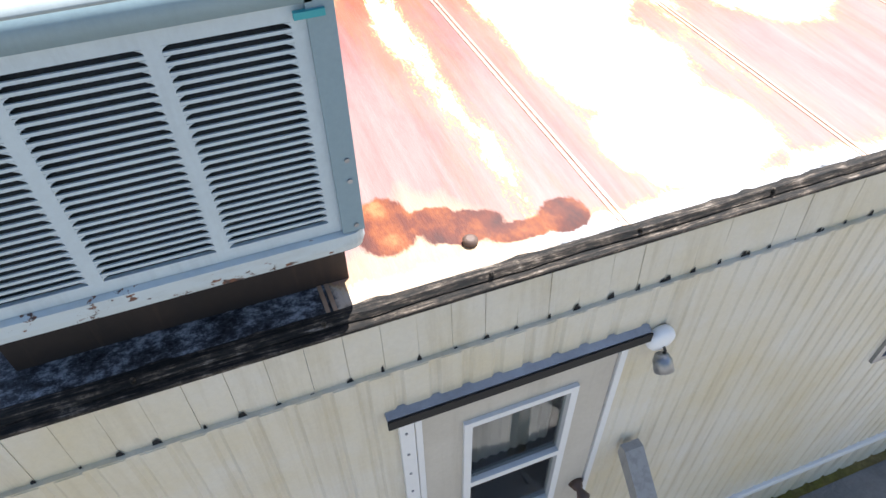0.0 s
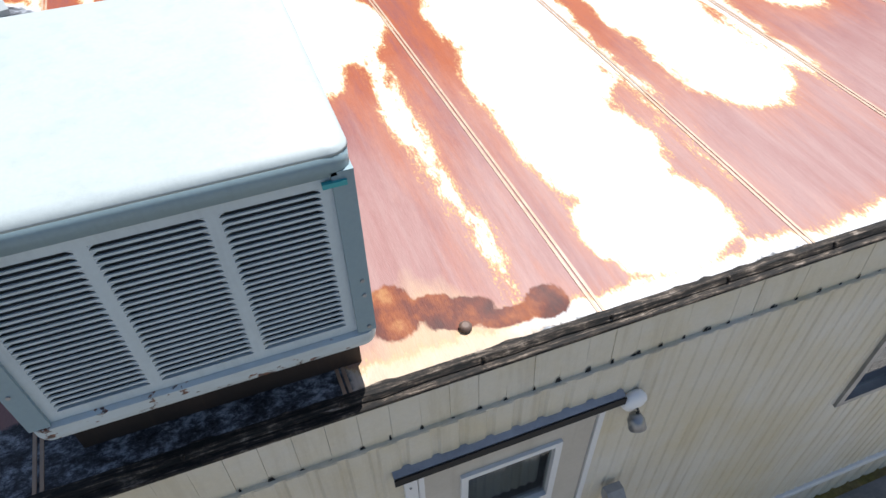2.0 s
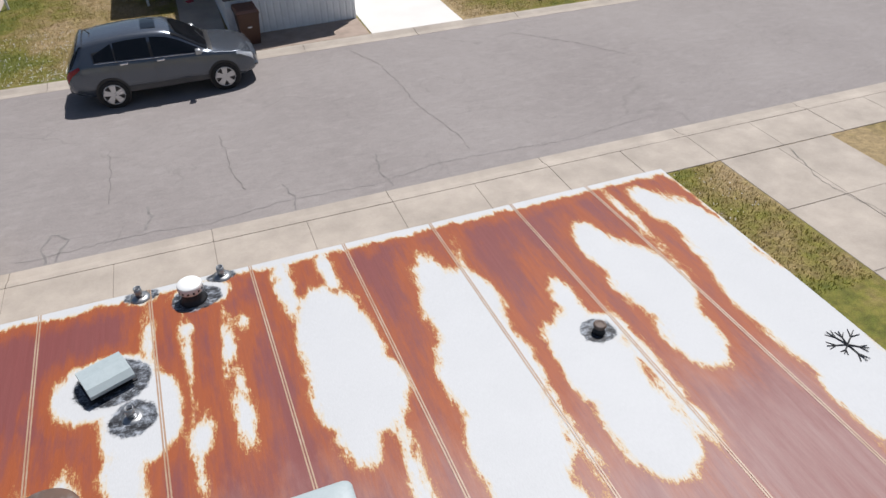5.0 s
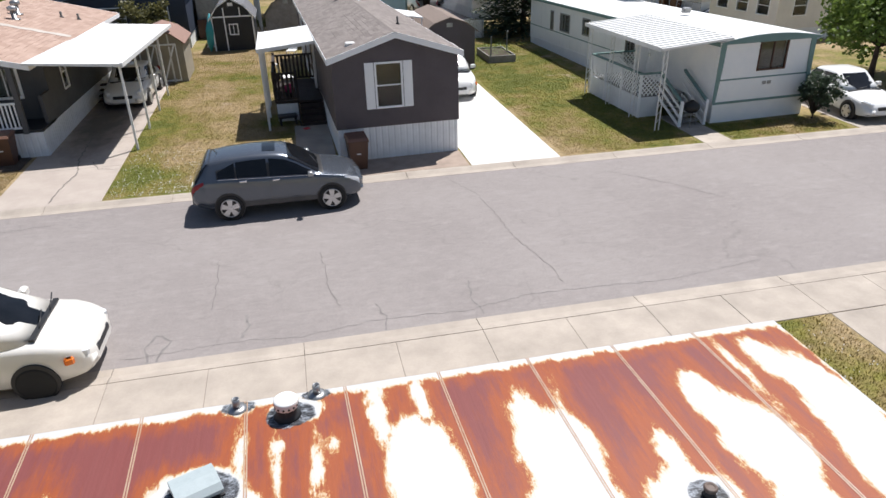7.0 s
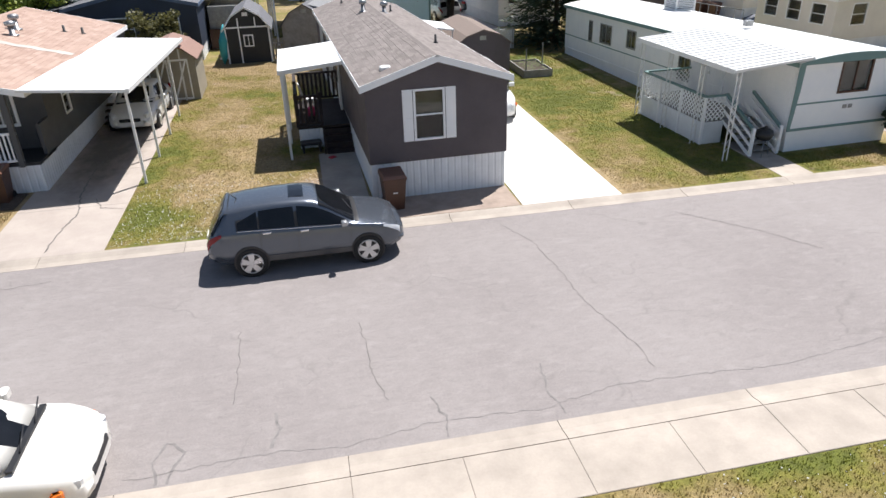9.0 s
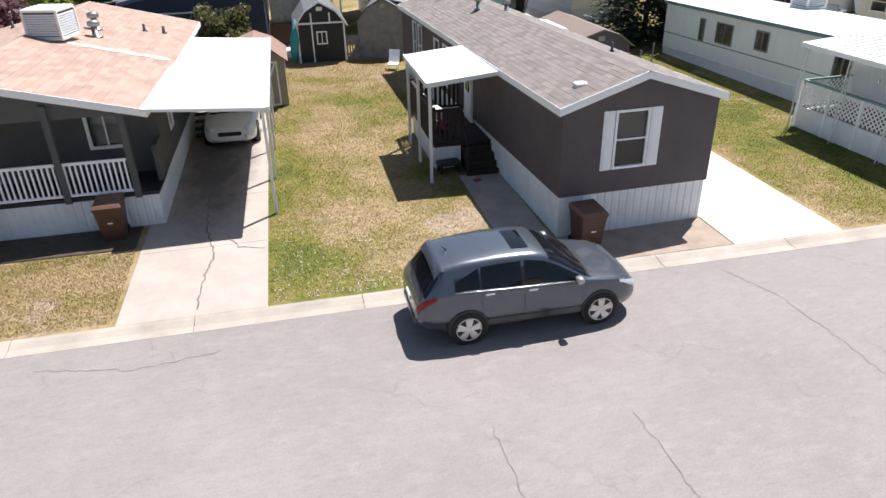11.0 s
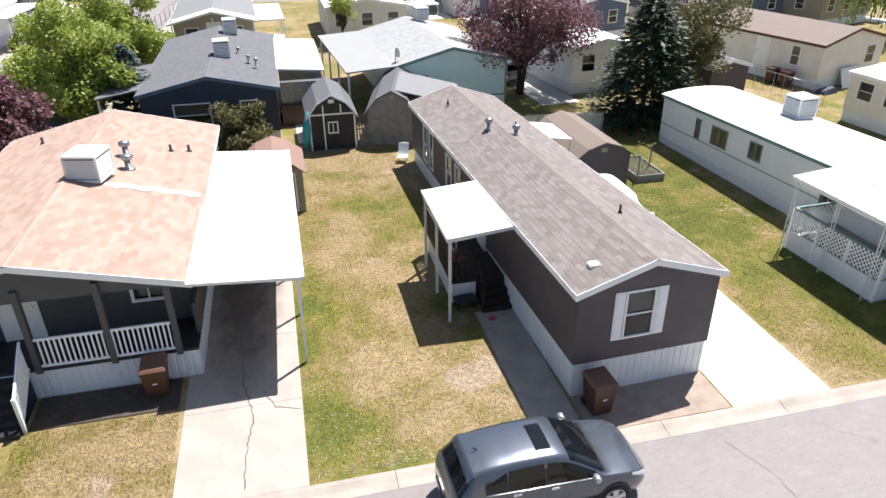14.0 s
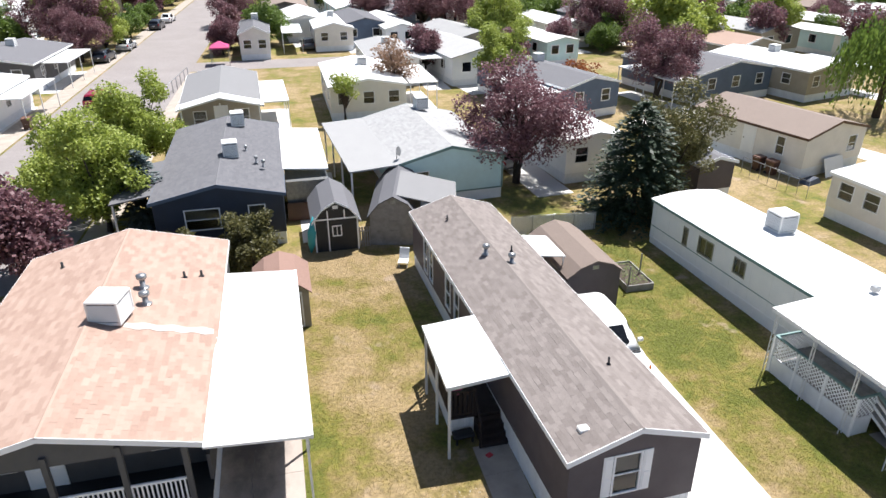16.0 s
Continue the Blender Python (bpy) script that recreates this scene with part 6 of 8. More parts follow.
        mx = (s["panes"][-1][1] - 0.015) * L - L / 2
        part("mirror", Mesh().box(mx - 0.07, mx + 0.07, min(sy * h * 0.95, sy * (h + 0.17)), max(sy * h * 0.95, sy * (h + 0.17)), zb + 0.05, zb + 0.19, 0.03), paint, c)
        part("headlight", Mesh().box(0, 0.42, -0.09, 0.09, 0, 0.15, 0.04), "clear_lens", c).matrix_basis = pose(L / 2 - 0.46, sy * (h * 0.80), 0.66, 0, 8, -sy * 24)
        part("tail_light", Mesh().box(0, 0.36, -0.05, 0.05, 0, 0.17, 0.03), "red_lens", c).matrix_basis = pose(-L / 2 + 0.045, sy * (h * 0.80), 0.74, 0, -4, sy * 16)
        for wx in (-wheelbase / 2, wheelbase / 2):
            wx += 0.02 * L * (kind != "van")
            r = 0.32
            car_wheel(c, wx, sy, h, r, kind)
    part("bumper", Mesh().box(-L / 2 - 0.015, -L / 2 + 0.1, -h * 0.72, h * 0.72, 0.36, 0.5, 0.02), paint, c)
    part("grille", Mesh().box(L / 2 - 0.06, L / 2 + 0.008, -h * 0.42, h * 0.42, 0.5, 0.62, 0.02), "black_plastic", c)
    part("cowl", Mesh().box(g3 - 0.10, g3 - 0.01, -h * 0.74, h * 0.74, zb + 0.02, zb + 0.06), "black_plastic", c)
    for yy in (-0.35, 0.25):
        part("wiper", Mesh().tube([(g3 - 0.02, yy, zb + 0.085), (g3 - 0.12, yy + 0.5, zb + 0.15)], 0.012, 6), "black_plastic", c)
    if kind == "van":
        for sy in (-1, 1):
            part("turn_signal", Mesh().box(0, 0.16, -0.04, 0.04, 0, 0.12, 0.03), "amber_lens", c).matrix_basis = pose(L / 2 - 0.40, sy * h * 0.935, 0.60, 0, 0, -sy * 20)
    return c


car("suv", -0.62, 18.1, 0.9, "steel_grey_paint", "steel-grey compact SUV with alloy wheels parked at the kerb", 4.5, 1.82, 1.64)
car("minivan", -6.13, 11.4, -1.0, "pearl_paint", "pearl-white older minivan parked half on the kerb", 4.7, 1.85, 1.72, 2.9, "van")
car("sedan", -6.75, 31.6, -91, "white_car_paint", "white sedan parked under the carport", 4.5, 1.78, 1.44, 2.65, "sedan")
car("sedan", 20.6, 21.9, -93, "white_car_paint", "white sedan on the driveway by the white trailer", 4.6, 1.8, 1.46, 2.7, "sedan")
car("pickup", 6.6, 29.2, -91, "white_car_paint", "white van parked beside the charcoal home", 4.8, 1.9, 1.7, 2.9, "van")


# ---- sheds, bins and yard things ----
def wheelie_bin(x, y, rz):
    b = thing("wheelie_bin", x, y, 0.0, rz, "brown wheeled rubbish bin with closed lid", "bin", "wheelie bins")
    part("body", Mesh().loft([[(-0.24, -0.26, 0.04), (0.24, -0.26, 0.04), (0.24, 0.24, 0.04), (-0.24, 0.24, 0.04)], [(-0.31, -0.35, 0.95), (0.31, -0.35, 0.95), (0.31, 0.34, 0.95), (-0.31, 0.34, 0.95)]], smooth=False), "brown_plastic", b)
    part("rim", Mesh().box(-0.33, 0.33, -0.37, 0.36, 0.93, 0.98, 0.01), "brown_plastic", b)
    part("lid", Mesh().loft([[(-0.33, -0.39, 0.98), (0.33, -0.39, 0.98), (0.33, 0.37, 0.98), (-0.33, 0.37, 0.98)], [(-0.29, -0.33, 1.05), (0.29, -0.33, 1.05), (0.30, 0.36, 1.07), (-0.30, 0.36, 1.07)]], smooth=False), "brown_lid", b)
    part("handle", Mesh().tube([(-0.25, 0.42, 0.98), (0.25, 0.42, 0.98)], 0.02, 8), "brown_plastic", b)
    part("label_plate", Mesh().box(-0.06, 0.06, -0.33, -0.318, 0.55, 0.58), "white_paint", b)
    for sx in (-0.24, 0.24):
        part("wheel", Mesh().tube([(sx - 0.03, 0.26, 0.12), (sx + 0.03, 0.26, 0.12)], 0.12, 14), "rubber", b)


wheelie_bin(1.75, 20.2, 4)
wheelie_bin(-9.3, 23.55, 2)
wheelie_bin(31.2, 50.2, 30)
wheelie_bin(-25.8, 70.2, 0)


def barn_shed(x, y, rz, w, l, wall_h, top, walls, roof_m, trim, label, win=True, braces=True):
    """A small shed with a gambrel roof; its gable faces -y."""
    b = thing("garden_shed", x, y, 0, rz, label, "shed")
    k = top - wall_h
    out = [(0, 0), (w, 0), (w, wall_h), (w * 0.80, wall_h + k * 0.62), (w / 2, top), (w * 0.20, wall_h + k * 0.62), (0, wall_h)]
    part("wall", Mesh().prism(out, "y", 0, 0.08), walls, b)
    part("wall", Mesh().prism(out, "y", l - 0.08, l), walls, b)
    part("wall", Mesh().box(0, 0.08, 0.08, l - 0.08, 0, wall_h), walls, b)
    part("wall", Mesh().box(w - 0.08, w, 0.08, l - 0.08, 0, wall_h), walls, b)
    r = [(-0.14, wall_h - 0.10), (w * 0.19, wall_h + k * 0.64), (w / 2, top + 0.05), (w * 0.81, wall_h + k * 0.64), (w + 0.14, wall_h - 0.10)]
    inner = [(p[0], p[1] - 0.05) for p in reversed(r)]
    part("roof", Mesh().prism(r + inner, "y", -0.15, l + 0.1), roof_m, b)
    if trim:
        part("trim", Mesh().prism(r + [(p[0], p[1] - 0.09) for p in reversed(r)], "y", -0.17, -0.152), trim, b)
        for x0, x1 in ((0, 0.08), (w - 0.08, w)):
            part("trim", Mesh().box(x0, x1, -0.02, 0, 0, wall_h), trim, b)
        part("trim", Mesh().box(0.08, w - 0.08, -0.02, 0, wall_h - 0.02, wall_h + 0.06), trim, b)
        part("trim", Mesh().box(w * 0.30, w * 0.30 + 0.07, -0.018, 0, 0, wall_h + k * 0.5), trim, b)
        part("trim", Mesh().box(w * 0.68, w * 0.68 + 0.07, -0.018, 0, wall_h + 0.06, wall_h + k * 0.5), trim, b)
    part("louvre", Mesh().box(w / 2 - 0.14, w / 2 + 0.14, -0.03, 0, top - 0.42, top - 0.24), trim or "galvanised", b)
    if win:
        window(b, "x", 0, -1, w * 0.42, w * 0.60, wall_h * 0.5, wall_h * 0.78, trim or "weathered_wood", "v", back="")
    return b


barn_shed(-4.1, 41.15, 0, 2.3, 3.4, 1.85, 2.85, "black_paint", "slate_shingle", "white_paint", "black barn-style garden shed with white trim")
old_shed = barn_shed(-1.15, 41.4, -14, 2.5, 5.2, 1.8, 2.85, "weathered_wood", "slate_shingle", None, "weathered bare-wood barn shed with patched grey roof")
part("lean_to_roof", Mesh().prism([(1.2, 2.86), (4.6, 2.1), (4.6, 2.04), (1.2, 2.78)], "y", 0.3, 4.2), "ash_shingle", old_shed, "patched grey lean-to roof")
for yy in (0.4, 4.0):
    part("post", Mesh().box(4.4, 4.5, yy, yy + 0.1, 0, 2.1), "weathered_wood", old_shed)
solo("kayak", Mesh().loft([[(0.02 * math.cos(w), 0.02 * math.sin(w), 0.0) for w in (k * 0.785 for k in range(8))], [(0.2 * math.cos(w), 0.16 * math.sin(w), 0.5) for w in (k * 0.785 for k in range(8))], [(0.24 * math.cos(w), 0.18 * math.sin(w), 1.2) for w in (k * 0.785 for k in range(8))], [(0.03 * math.cos(w), 0.03 * math.sin(w), 2.1) for w in (k * 0.785 for k in range(8))]]), "turquoise", "turquoise plastic kayak leaning upright against the black shed", "kayak", at=(-4.35, 41.2, 0.0, 0, 6, 0))
sh = barn_shed(-7.0, 34.0, 0, 2.2, 2.6, 1.9, 2.45, "beige_siding", "rose_shingle", None, "grey-beige garden shed with rusty brown roof and braced doors", win=False)
for x0 in (0.25, 1.1):
    d = part("shed_door", Mesh().box(x0, x0 + 0.82, -0.03, -0.004, 0.08, 1.8), "beige_siding", sh)
    part("door_trim", Mesh().box(x0, x0 + 0.06, -0.045, -0.031, 0.08, 1.8).box(x0 + 0.76, x0 + 0.82, -0.045, -0.031, 0.08, 1.8).box(x0 + 0.06, x0 + 0.76, -0.045, -0.031, 0.08, 0.16).box(x0 + 0.06, x0 + 0.76, -0.045, -0.031, 1.72, 1.8).prism([(x0 + 0.06, 0.16), (x0 + 0.14, 0.16), (x0 + 0.76, 1.72), (x0 + 0.68, 1.72)], "y", -0.045, -0.031), "white_paint", d)
bs = barn_shed(6.3, 32.4, 1.5, 2.5, 4.4, 1.95, 2.5, "charcoal", "brown_shingle", None, "dark brown plastic shed with low tan roof behind the charcoal home", win=False)
aw = thing("awning", 5.2, 33.2, 0, 1.5, "small white metal awning on thin posts", "awning")
part("roof", Mesh().prism([(0, 2.6), (1.25, 2.4), (1.25, 2.46), (0, 2.66)], "y", 0, 2.2), "white_metal", aw)
for py in (0.05, 2.1):
    part("post", Mesh().box(1.15, 1.2, py, py + 0.05, 0, 2.42), "white_metal", aw)

bed = thing("raised_bed", 9.8, 33.4, 0, 0, "wooden raised garden bed with green plants", "planter")
for a in ((0, 1.4, 0, 0.05), (0, 1.4, 2.35, 2.4), (0, 0.05, 0.05, 2.35), (1.35, 1.4, 0.05, 2.35)):
    part("board", Mesh().box(*a, 0, 0.38), "weathered_wood", bed)
part("soil", Mesh().box(0.05, 1.35, 0.05, 2.35, 0.0, 0.3), "soil", bed)
rng = random.Random(5)
for px, py in ((0.1, 0.1), (1.28, 1.2)):
    part("stake", Mesh().box(px, px + 0.05, py, py + 0.05, 0.3, 1.35), "weathered_wood", bed)
lf = Mesh()
for k in range(260):
    a, b, zz = rng.uniform(0.1, 1.3), rng.uniform(0.1, 2.3), 0.3 + rng.random() ** 2 * 0.5
    t, sz = rng.uniform(0, 6.28), rng.uniform(0.05, 0.1)
    d, n = Vector((math.cos(t), math.sin(t), rng.uniform(-0.3, 0.6))) * sz, Vector((-math.sin(t), math.cos(t), 0)) * sz * 0.5
    o = Vector((a, b, zz))
    lf.add([o, o + d * 0.5 + n, o + d, o + d * 0.5 - n], [(0, 1, 2, 3)])
part("foliage", lf, "leaf_green", bed, kind="stuff")

gr = thing("barbecue", 13.75, 21.2, 0, 0, "black round kettle barbecue on three legs", "barbecue")
part("bowl", Mesh().lathe(0, 0, [(0.05, 0.52), (0.2, 0.58), (0.27, 0.7), (0.28, 0.74), (0.24, 0.86), (0.12, 0.93), (0.02, 0.95)], 20), "black_plastic", gr)
for k in range(3):
    a = 2.1 * k
    part("leg", Mesh().tube([(0.15 * math.cos(a), 0.15 * math.sin(a), 0.58), (0.28 * math.cos(a), 0.28 * math.sin(a), 0.0)], 0.012, 6), "galvanised", gr)
part("lid_handle", Mesh().box(-0.06, 0.06, -0.015, 0.015, 0.95, 0.99), "black_plastic", gr)

bench = thing("plastic_bench", -0.28, 25.6, 0.0, 5, "low dark plastic bench standing before the porch", "bench")
part("top", Mesh().box(-0.38, 0.33, -0.22, 0.22, 0.30, 0.38, 0.03), "black_plastic", bench)
for a in (-0.34, 0.22):
    for b in (-0.18, 0.11):
        part("leg", Mesh().box(a, a + 0.07, b, b + 0.07, 0.0, 0.30), "black_plastic", bench)
solo("cloth", Mesh().box(-0.12, 0.1, -0.08, 0.1, 0, 0.03, 0.01), "red_cloth", "crumpled red cloth lying on the concrete walk", "cloth", at=(0.35, 24.7, 0.05, 0, 0, 30))
chair = thing("garden_chair", 0.1, 38.6, 0, -20, "low white folding garden chair on the lawn", "chair")
part("seat", Mesh().box(-0.25, 0.25, -0.25, 0.25, 0.3, 0.33), "white_paint", chair)
part("backrest", Mesh().prism([(0.22, 0.33), (0.45, 0.85), (0.48, 0.85), (0.26, 0.33)], "x", -0.25, 0.25), "white_paint", chair)
for a in (-0.22, 0.2):
    for b in (-0.22, 0.2):
        part("leg", Mesh().box(a, a + 0.03, b, b + 0.03, 0, 0.3), "white_paint", chair)
stairs = thing("side_steps", -8.05, 30.6, 0, 0, "dark wooden steps to the side door under the carport", "steps")
for k in range(4):
    part("tread", Mesh().box(0.0, 0.95, k * 0.27, k * 0.27 + 0.3, 0.14 + k * 0.17, 0.18 + k * 0.17), "dark_wood", stairs)
part("stringer", Mesh().prism([(0, 0), (0, 0.14), (1.1, 0.7), (1.3, 0.7), (1.3, 0)], "x", 0.95, 1.0), "dark_wood", stairs)
ps = thing("porch_steps", -12.42, 22.55, 0, 0, "dark porch steps with white railing at the grey home", "steps")
for k in range(5):
    part("tread", Mesh().box(-1.3, 0.0, k * 0.29, k * 0.29 + 0.32, 0.0, 0.17 + k * 0.17), "black_paint", ps)
rl = part("railing", Mesh().prism([(0.2, 1.0), (1.45, 1.84), (1.45, 1.91), (0.2, 1.07)], "x", 0.04, 0.1).prism([(0.2, 0.25), (1.45, 1.02), (1.45, 1.08), (0.2, 0.31)], "x", 0.04, 0.1).box(0.03, 0.11, 0.16, 0.24, 0, 1.1), "white_paint", ps)
for k in range(10):
    yy = 0.28 + k * 0.12
    part("baluster", Mesh().box(0.05, 0.09, yy, yy + 0.04, 0.3 + (yy - 0.2) * 0.62, 1.03 + (yy - 0.2) * 0.67), "white_paint", rl)

# chain-link fence at the back of the lots
fence = thing("chain_fence", 6.6, 40.8, 0, -5, "chain-link fence with pale privacy slats and galvanised posts", "fence")
for k in range(5):
    part("post", Mesh().tube([(k * 1.2, 0, 0), (k * 1.2, 0, 1.15)], 0.025, 8), "galvanised", fence)
part("top_rail", Mesh().tube([(0, 0, 1.13), (4.9, 0, 1.13)], 0.018, 8), "galvanised", fence)
mesh = Mesh()
for k in range(60):
    for s in (1, -1):
        a = k * 0.1 - 0.55 if s > 0 else k * 0.1
        lo, hi = max(min(a, a + 1.1 * s), 0), min(max(a, a + 1.1 * s), 4.9)
        if hi > lo + 0.05:
            mesh.add([(lo, 0, 0.03 + (lo - a) * s), (lo + 0.012, 0, 0.03 + (lo - a) * s), (hi + 0.012, 0, 0.03 + (hi - a) * s), (hi, 0, 0.03 + (hi - a) * s)], [(0, 1, 2, 3)])
part("wire_mesh", mesh, "galvanised", fence)
for k in range(45):
    part("slat", Mesh().box(0.03 + k * 0.108, 0.128 + k * 0.108, 0.012, 0.02, 0.05, 1.08), "white_vinyl", fence)
picket = thing("picket_fence", -1.9, 41.3, 0, 0, "short weathered wooden picket fence between the sheds", "fence")
for k in range(6):
    part("picket", Mesh().box(k * 0.13, k * 0.13 + 0.08, 0, 0.02, 0, 1.2), "weathered_wood", picket)
part("rail", Mesh().box(0, 0.75, 0.02, 0.05, 0.9, 0.98).box(0, 0.75, 0.02, 0.05, 0.25, 0.33), "weathered_wood", picket)
solo("sand_patch", Mesh().add([(1.25, 19.4, 0.044), (5.15, 19.4, 0.044), (5.15, 20.9, 0.044), (1.25, 20.9, 0.044)], [(0, 1, 2, 3)]), "sand", "bare sandy strip before the charcoal home", "ground", kind="structure")
solo("planting_bed", Mesh().box(-12.3, -8.75, 22.75, 24.0, -0.05, 0.07, 0.02), "soil", "dark bark-covered planting bed before the porch", "ground", kind="structure")

# ---- cracks in road and drive ----
def crack(parent, points, width, seed, z=0.004, material="black_plastic"):
    """A jagged narrow crack from point to point, as a sunken dark strip."""
    rng = random.Random(seed)
    line = []
    for (x0, y0), (x1, y1) in zip(points, points[1:]):
        n = max(3, int(math.hypot(x1 - x0, y1 - y0) / 0.12))
        for k in range(n):
            f = k / n
            line.append((x0 + (x1 - x0) * f + rng.uniform(-0.035, 0.035), y0 + (y1 - y0) * f + rng.uniform(-0.035, 0.035)))
    line.append(points[-1])
    me, v = Mesh(), []
    for k, (x, y) in enumerate(line):
        a, b = line[max(k - 1, 0)], line[min(k + 1, len(line) - 1)]
        d = Vector((b[0] - a[0], b[1] - a[1]))
        d = d.normalized() if d.length else Vector((1, 0))
        w = width * rng.uniform(0.4, 1.2)
        v += [(x - d.y * w, y + d.x * w, z), (x + d.y * w, y - d.x * w, z)]
    me.add(v, [(2 * k, 2 * k + 1, 2 * k + 3, 2 * k + 2) for k in range(len(line) - 1)])
    part("crack", me, material, parent)


M["crack"] = plain("crack", (0.165, 0.152, 0.143), 0.95, vary=0.3, scale=6)
M["sealer"] = plain("sealer", (0.205, 0.19, 0.182), 0.9, vary=0.3, scale=9)
road = bpy.data.objects["road"]
crack(road, [(4.3, 18.4), (4.8, 17.2), (4.9, 15.8), (4.95, 14.4), (5.28, 12.7), (5.3, 12.0)], 0.010, 1, material="crack")
crack(road, [(-2.12, 14.9), (-2.06, 13.4), (-2.1, 12.7)], 0.009, 2, material="crack")
crack(road, [(0.25, 14.7), (0.3, 13.6), (0.29, 13.0), (0.5, 12.2)], 0.009, 3, material="crack")
crack(road, [(3.35, 12.6), (3.2, 11.9), (3.3, 11.2)], 0.018, 4, material="sealer")
crack(road, [(1.2, 12.1), (1.35, 11.6), (1.3, 11.1)], 0.02, 5, material="sealer")
crack(road, [(-1.4, 12.3), (-1.3, 11.9), (-1.45, 11.5)], 0.03, 6, material="sealer")
crack(road, [(-3.1, 11.1), (-3.2, 11.6), (-3.05, 12.0), (-2.8, 11.75), (-2.95, 11.1)], 0.028, 7, material="sealer")
crack(road, [(-3.6, 11.3), (-2.6, 11.35), (-1.4, 11.4), (-0.4, 11.25), (1.2, 11.5), (3.0, 11.4), (4.5, 11.7), (7.5, 11.5), (10, 11.8)], 0.006, 8, material="sealer")
crack(road, [(9.0, 18.0), (10.5, 16.4), (11.3, 15.2)], 0.010, 9, material="crack")
crack(road, [(-9.8, 18.3), (-8.0, 17.9), (-6.5, 18.1)], 0.010, 10, material="crack")
drive = bpy.data.objects["driveway_carport"]
crack(drive, [(-7.0, 28.0), (-7.25, 25.2), (-7.1, 23.2), (-6.85, 22.0), (-7.0, 21.0), (-7.05, 19.6)], 0.018, 11, 0.058, "crack")
crack(drive, [(-6.6, 22.9), (-6.3, 22.2), (-5.7, 22.0)], 0.014, 12, 0.058, "crack")
nd = bpy.data.objects["driveway_near"]
crack(nd, [(11.6, 9.3), (11.2, 8.0), (11.5, 6.6), (11.3, 5.0)], 0.006, 13, 0.053, "crack")

# ---- neighbouring homes behind ----
h = home(-12.0, 42.7, 0, 6.5, 13.4, 3.0, 3.75, "navy_siding", "slate_shingle", "navy double-wide home with dark shingled roof and pale fascia", holes=[(1.5, 3.2, 1.3, 2.4), (4.7, 5.5, 1.3, 2.4)], fascia="blue_siding", tabs=True, detail=False)
for vx, vy in ((4.6, 6.2), (5.2, 4.0), (5.6, 3.2)):
    vent_pipe(h, vx, vy, 3.4, 0.35, 0.06, "galvanised", True)
part("side_roof", Mesh().prism([(-2.3, 2.55), (-0.1, 2.92), (-0.1, 2.99), (-2.3, 2.62)], "y", 1.2, 7.0), "slate_shingle", h)
for py in (1.3, 6.8):
    part("post", Mesh().box(-2.2, -2.1, py, py + 0.1, 0, 2.57), "white_paint", h)
cooler_box("roof_cooler", -8.2, 47.6, 3.62, 5, 0.85, 0.9)
cooler_box("roof_cooler", -8.0, 54.2, 3.62, 5, 0.85, 0.9)
cp2 = thing("carport", -5.4, 46.4, 0, 0, "white flat metal carport between two homes", "carport")
part("roof", Mesh().prism([(0, 2.95), (2.6, 2.75), (2.6, 2.83), (0, 3.03)], "y", 0, 8.6), "white_metal", cp2)
part("store", Mesh().box(0.1, 2.5, -0.6, 2.4, 0, 2.4), "galvanised", cp2)
part("gate", Mesh().box(0.05, 2.0, -0.9, -0.85, 0.1, 1.2), "brown_plastic", cp2)
for py in (3, 5.6, 8.3):
    part("post", Mesh().box(2.5, 2.57, py, py + 0.07, 0, 2.76), "white_metal", cp2)

teal = home(1.2, 45.9, 4, 6.7, 10.5, 2.9, 3.75, "teal_siding", "silver_shingle", "teal home with pale shingled roof running over a side carport", holes=[(1.1, 1.9, 1.45, 2.25)], fascia="teal_trim", tabs=True, detail=False, trim="teal_trim")
part("carport_roof", Mesh().prism([(-2.9, 2.72), (0.0, 2.86), (0.0, 2.95), (-2.9, 2.80)], "y", -0.2, 10.6), "silver_shingle", teal)
for py in (0.0, 3.4, 6.8, 10.2):
    part("post", Mesh().box(-2.8, -2.7, py, py + 0.1, 0, 2.74), "white_paint", teal)
cooler_box("roof_cooler", 4.6, 55.3, 3.7, 4, 0.9, 0.85)
dish = thing("satellite_dish", 1.3, 46.6, 2.98, 30, "small grey satellite dish on the teal home's roof", "dish")
part("dish", Mesh().tube([(0, 0, 0.5), (0.02, -0.03, 0.5), (0.05, -0.1, 0.52)], [0.05, 0.2, 0.28], 16), "galvanised", dish)
part("mast", Mesh().tube([(0, 0.05, 0), (0, 0.05, 0.5)], 0.025, 8), "galvanised", dish)

g2 = home(-12.5, 62.8, 2, 5.8, 11, 3.15, 3.9, "beige_siding", "ash_shingle", "beige home with covered front porch and grey roof", holes=[(0.8, 1.7, 1.3, 2.5), (3.9, 4.9, 1.3, 2.5)], tabs=False, detail=False)
part("porch_deck", Mesh().box(0, 5.8, -1.6, -0.02, 0.6, 0.7), "white_paint", g2)
part("porch_roof", Mesh().prism([(-0.3, 3.0), (2.9, 3.75), (6.1, 3.0), (6.1, 3.12), (2.9, 3.9), (-0.3, 3.12)], "y", -1.8, -0.15), "white_metal", g2)
for px in (0, 2.85, 5.7):
    part("post", Mesh().box(px, px + 0.1, -1.6, -1.5, 0.7, 3.4), "white_paint", g2)
rl = part("railing", Mesh().box(0.1, 5.7, -1.58, -1.54, 1.5, 1.56), "white_paint", g2)
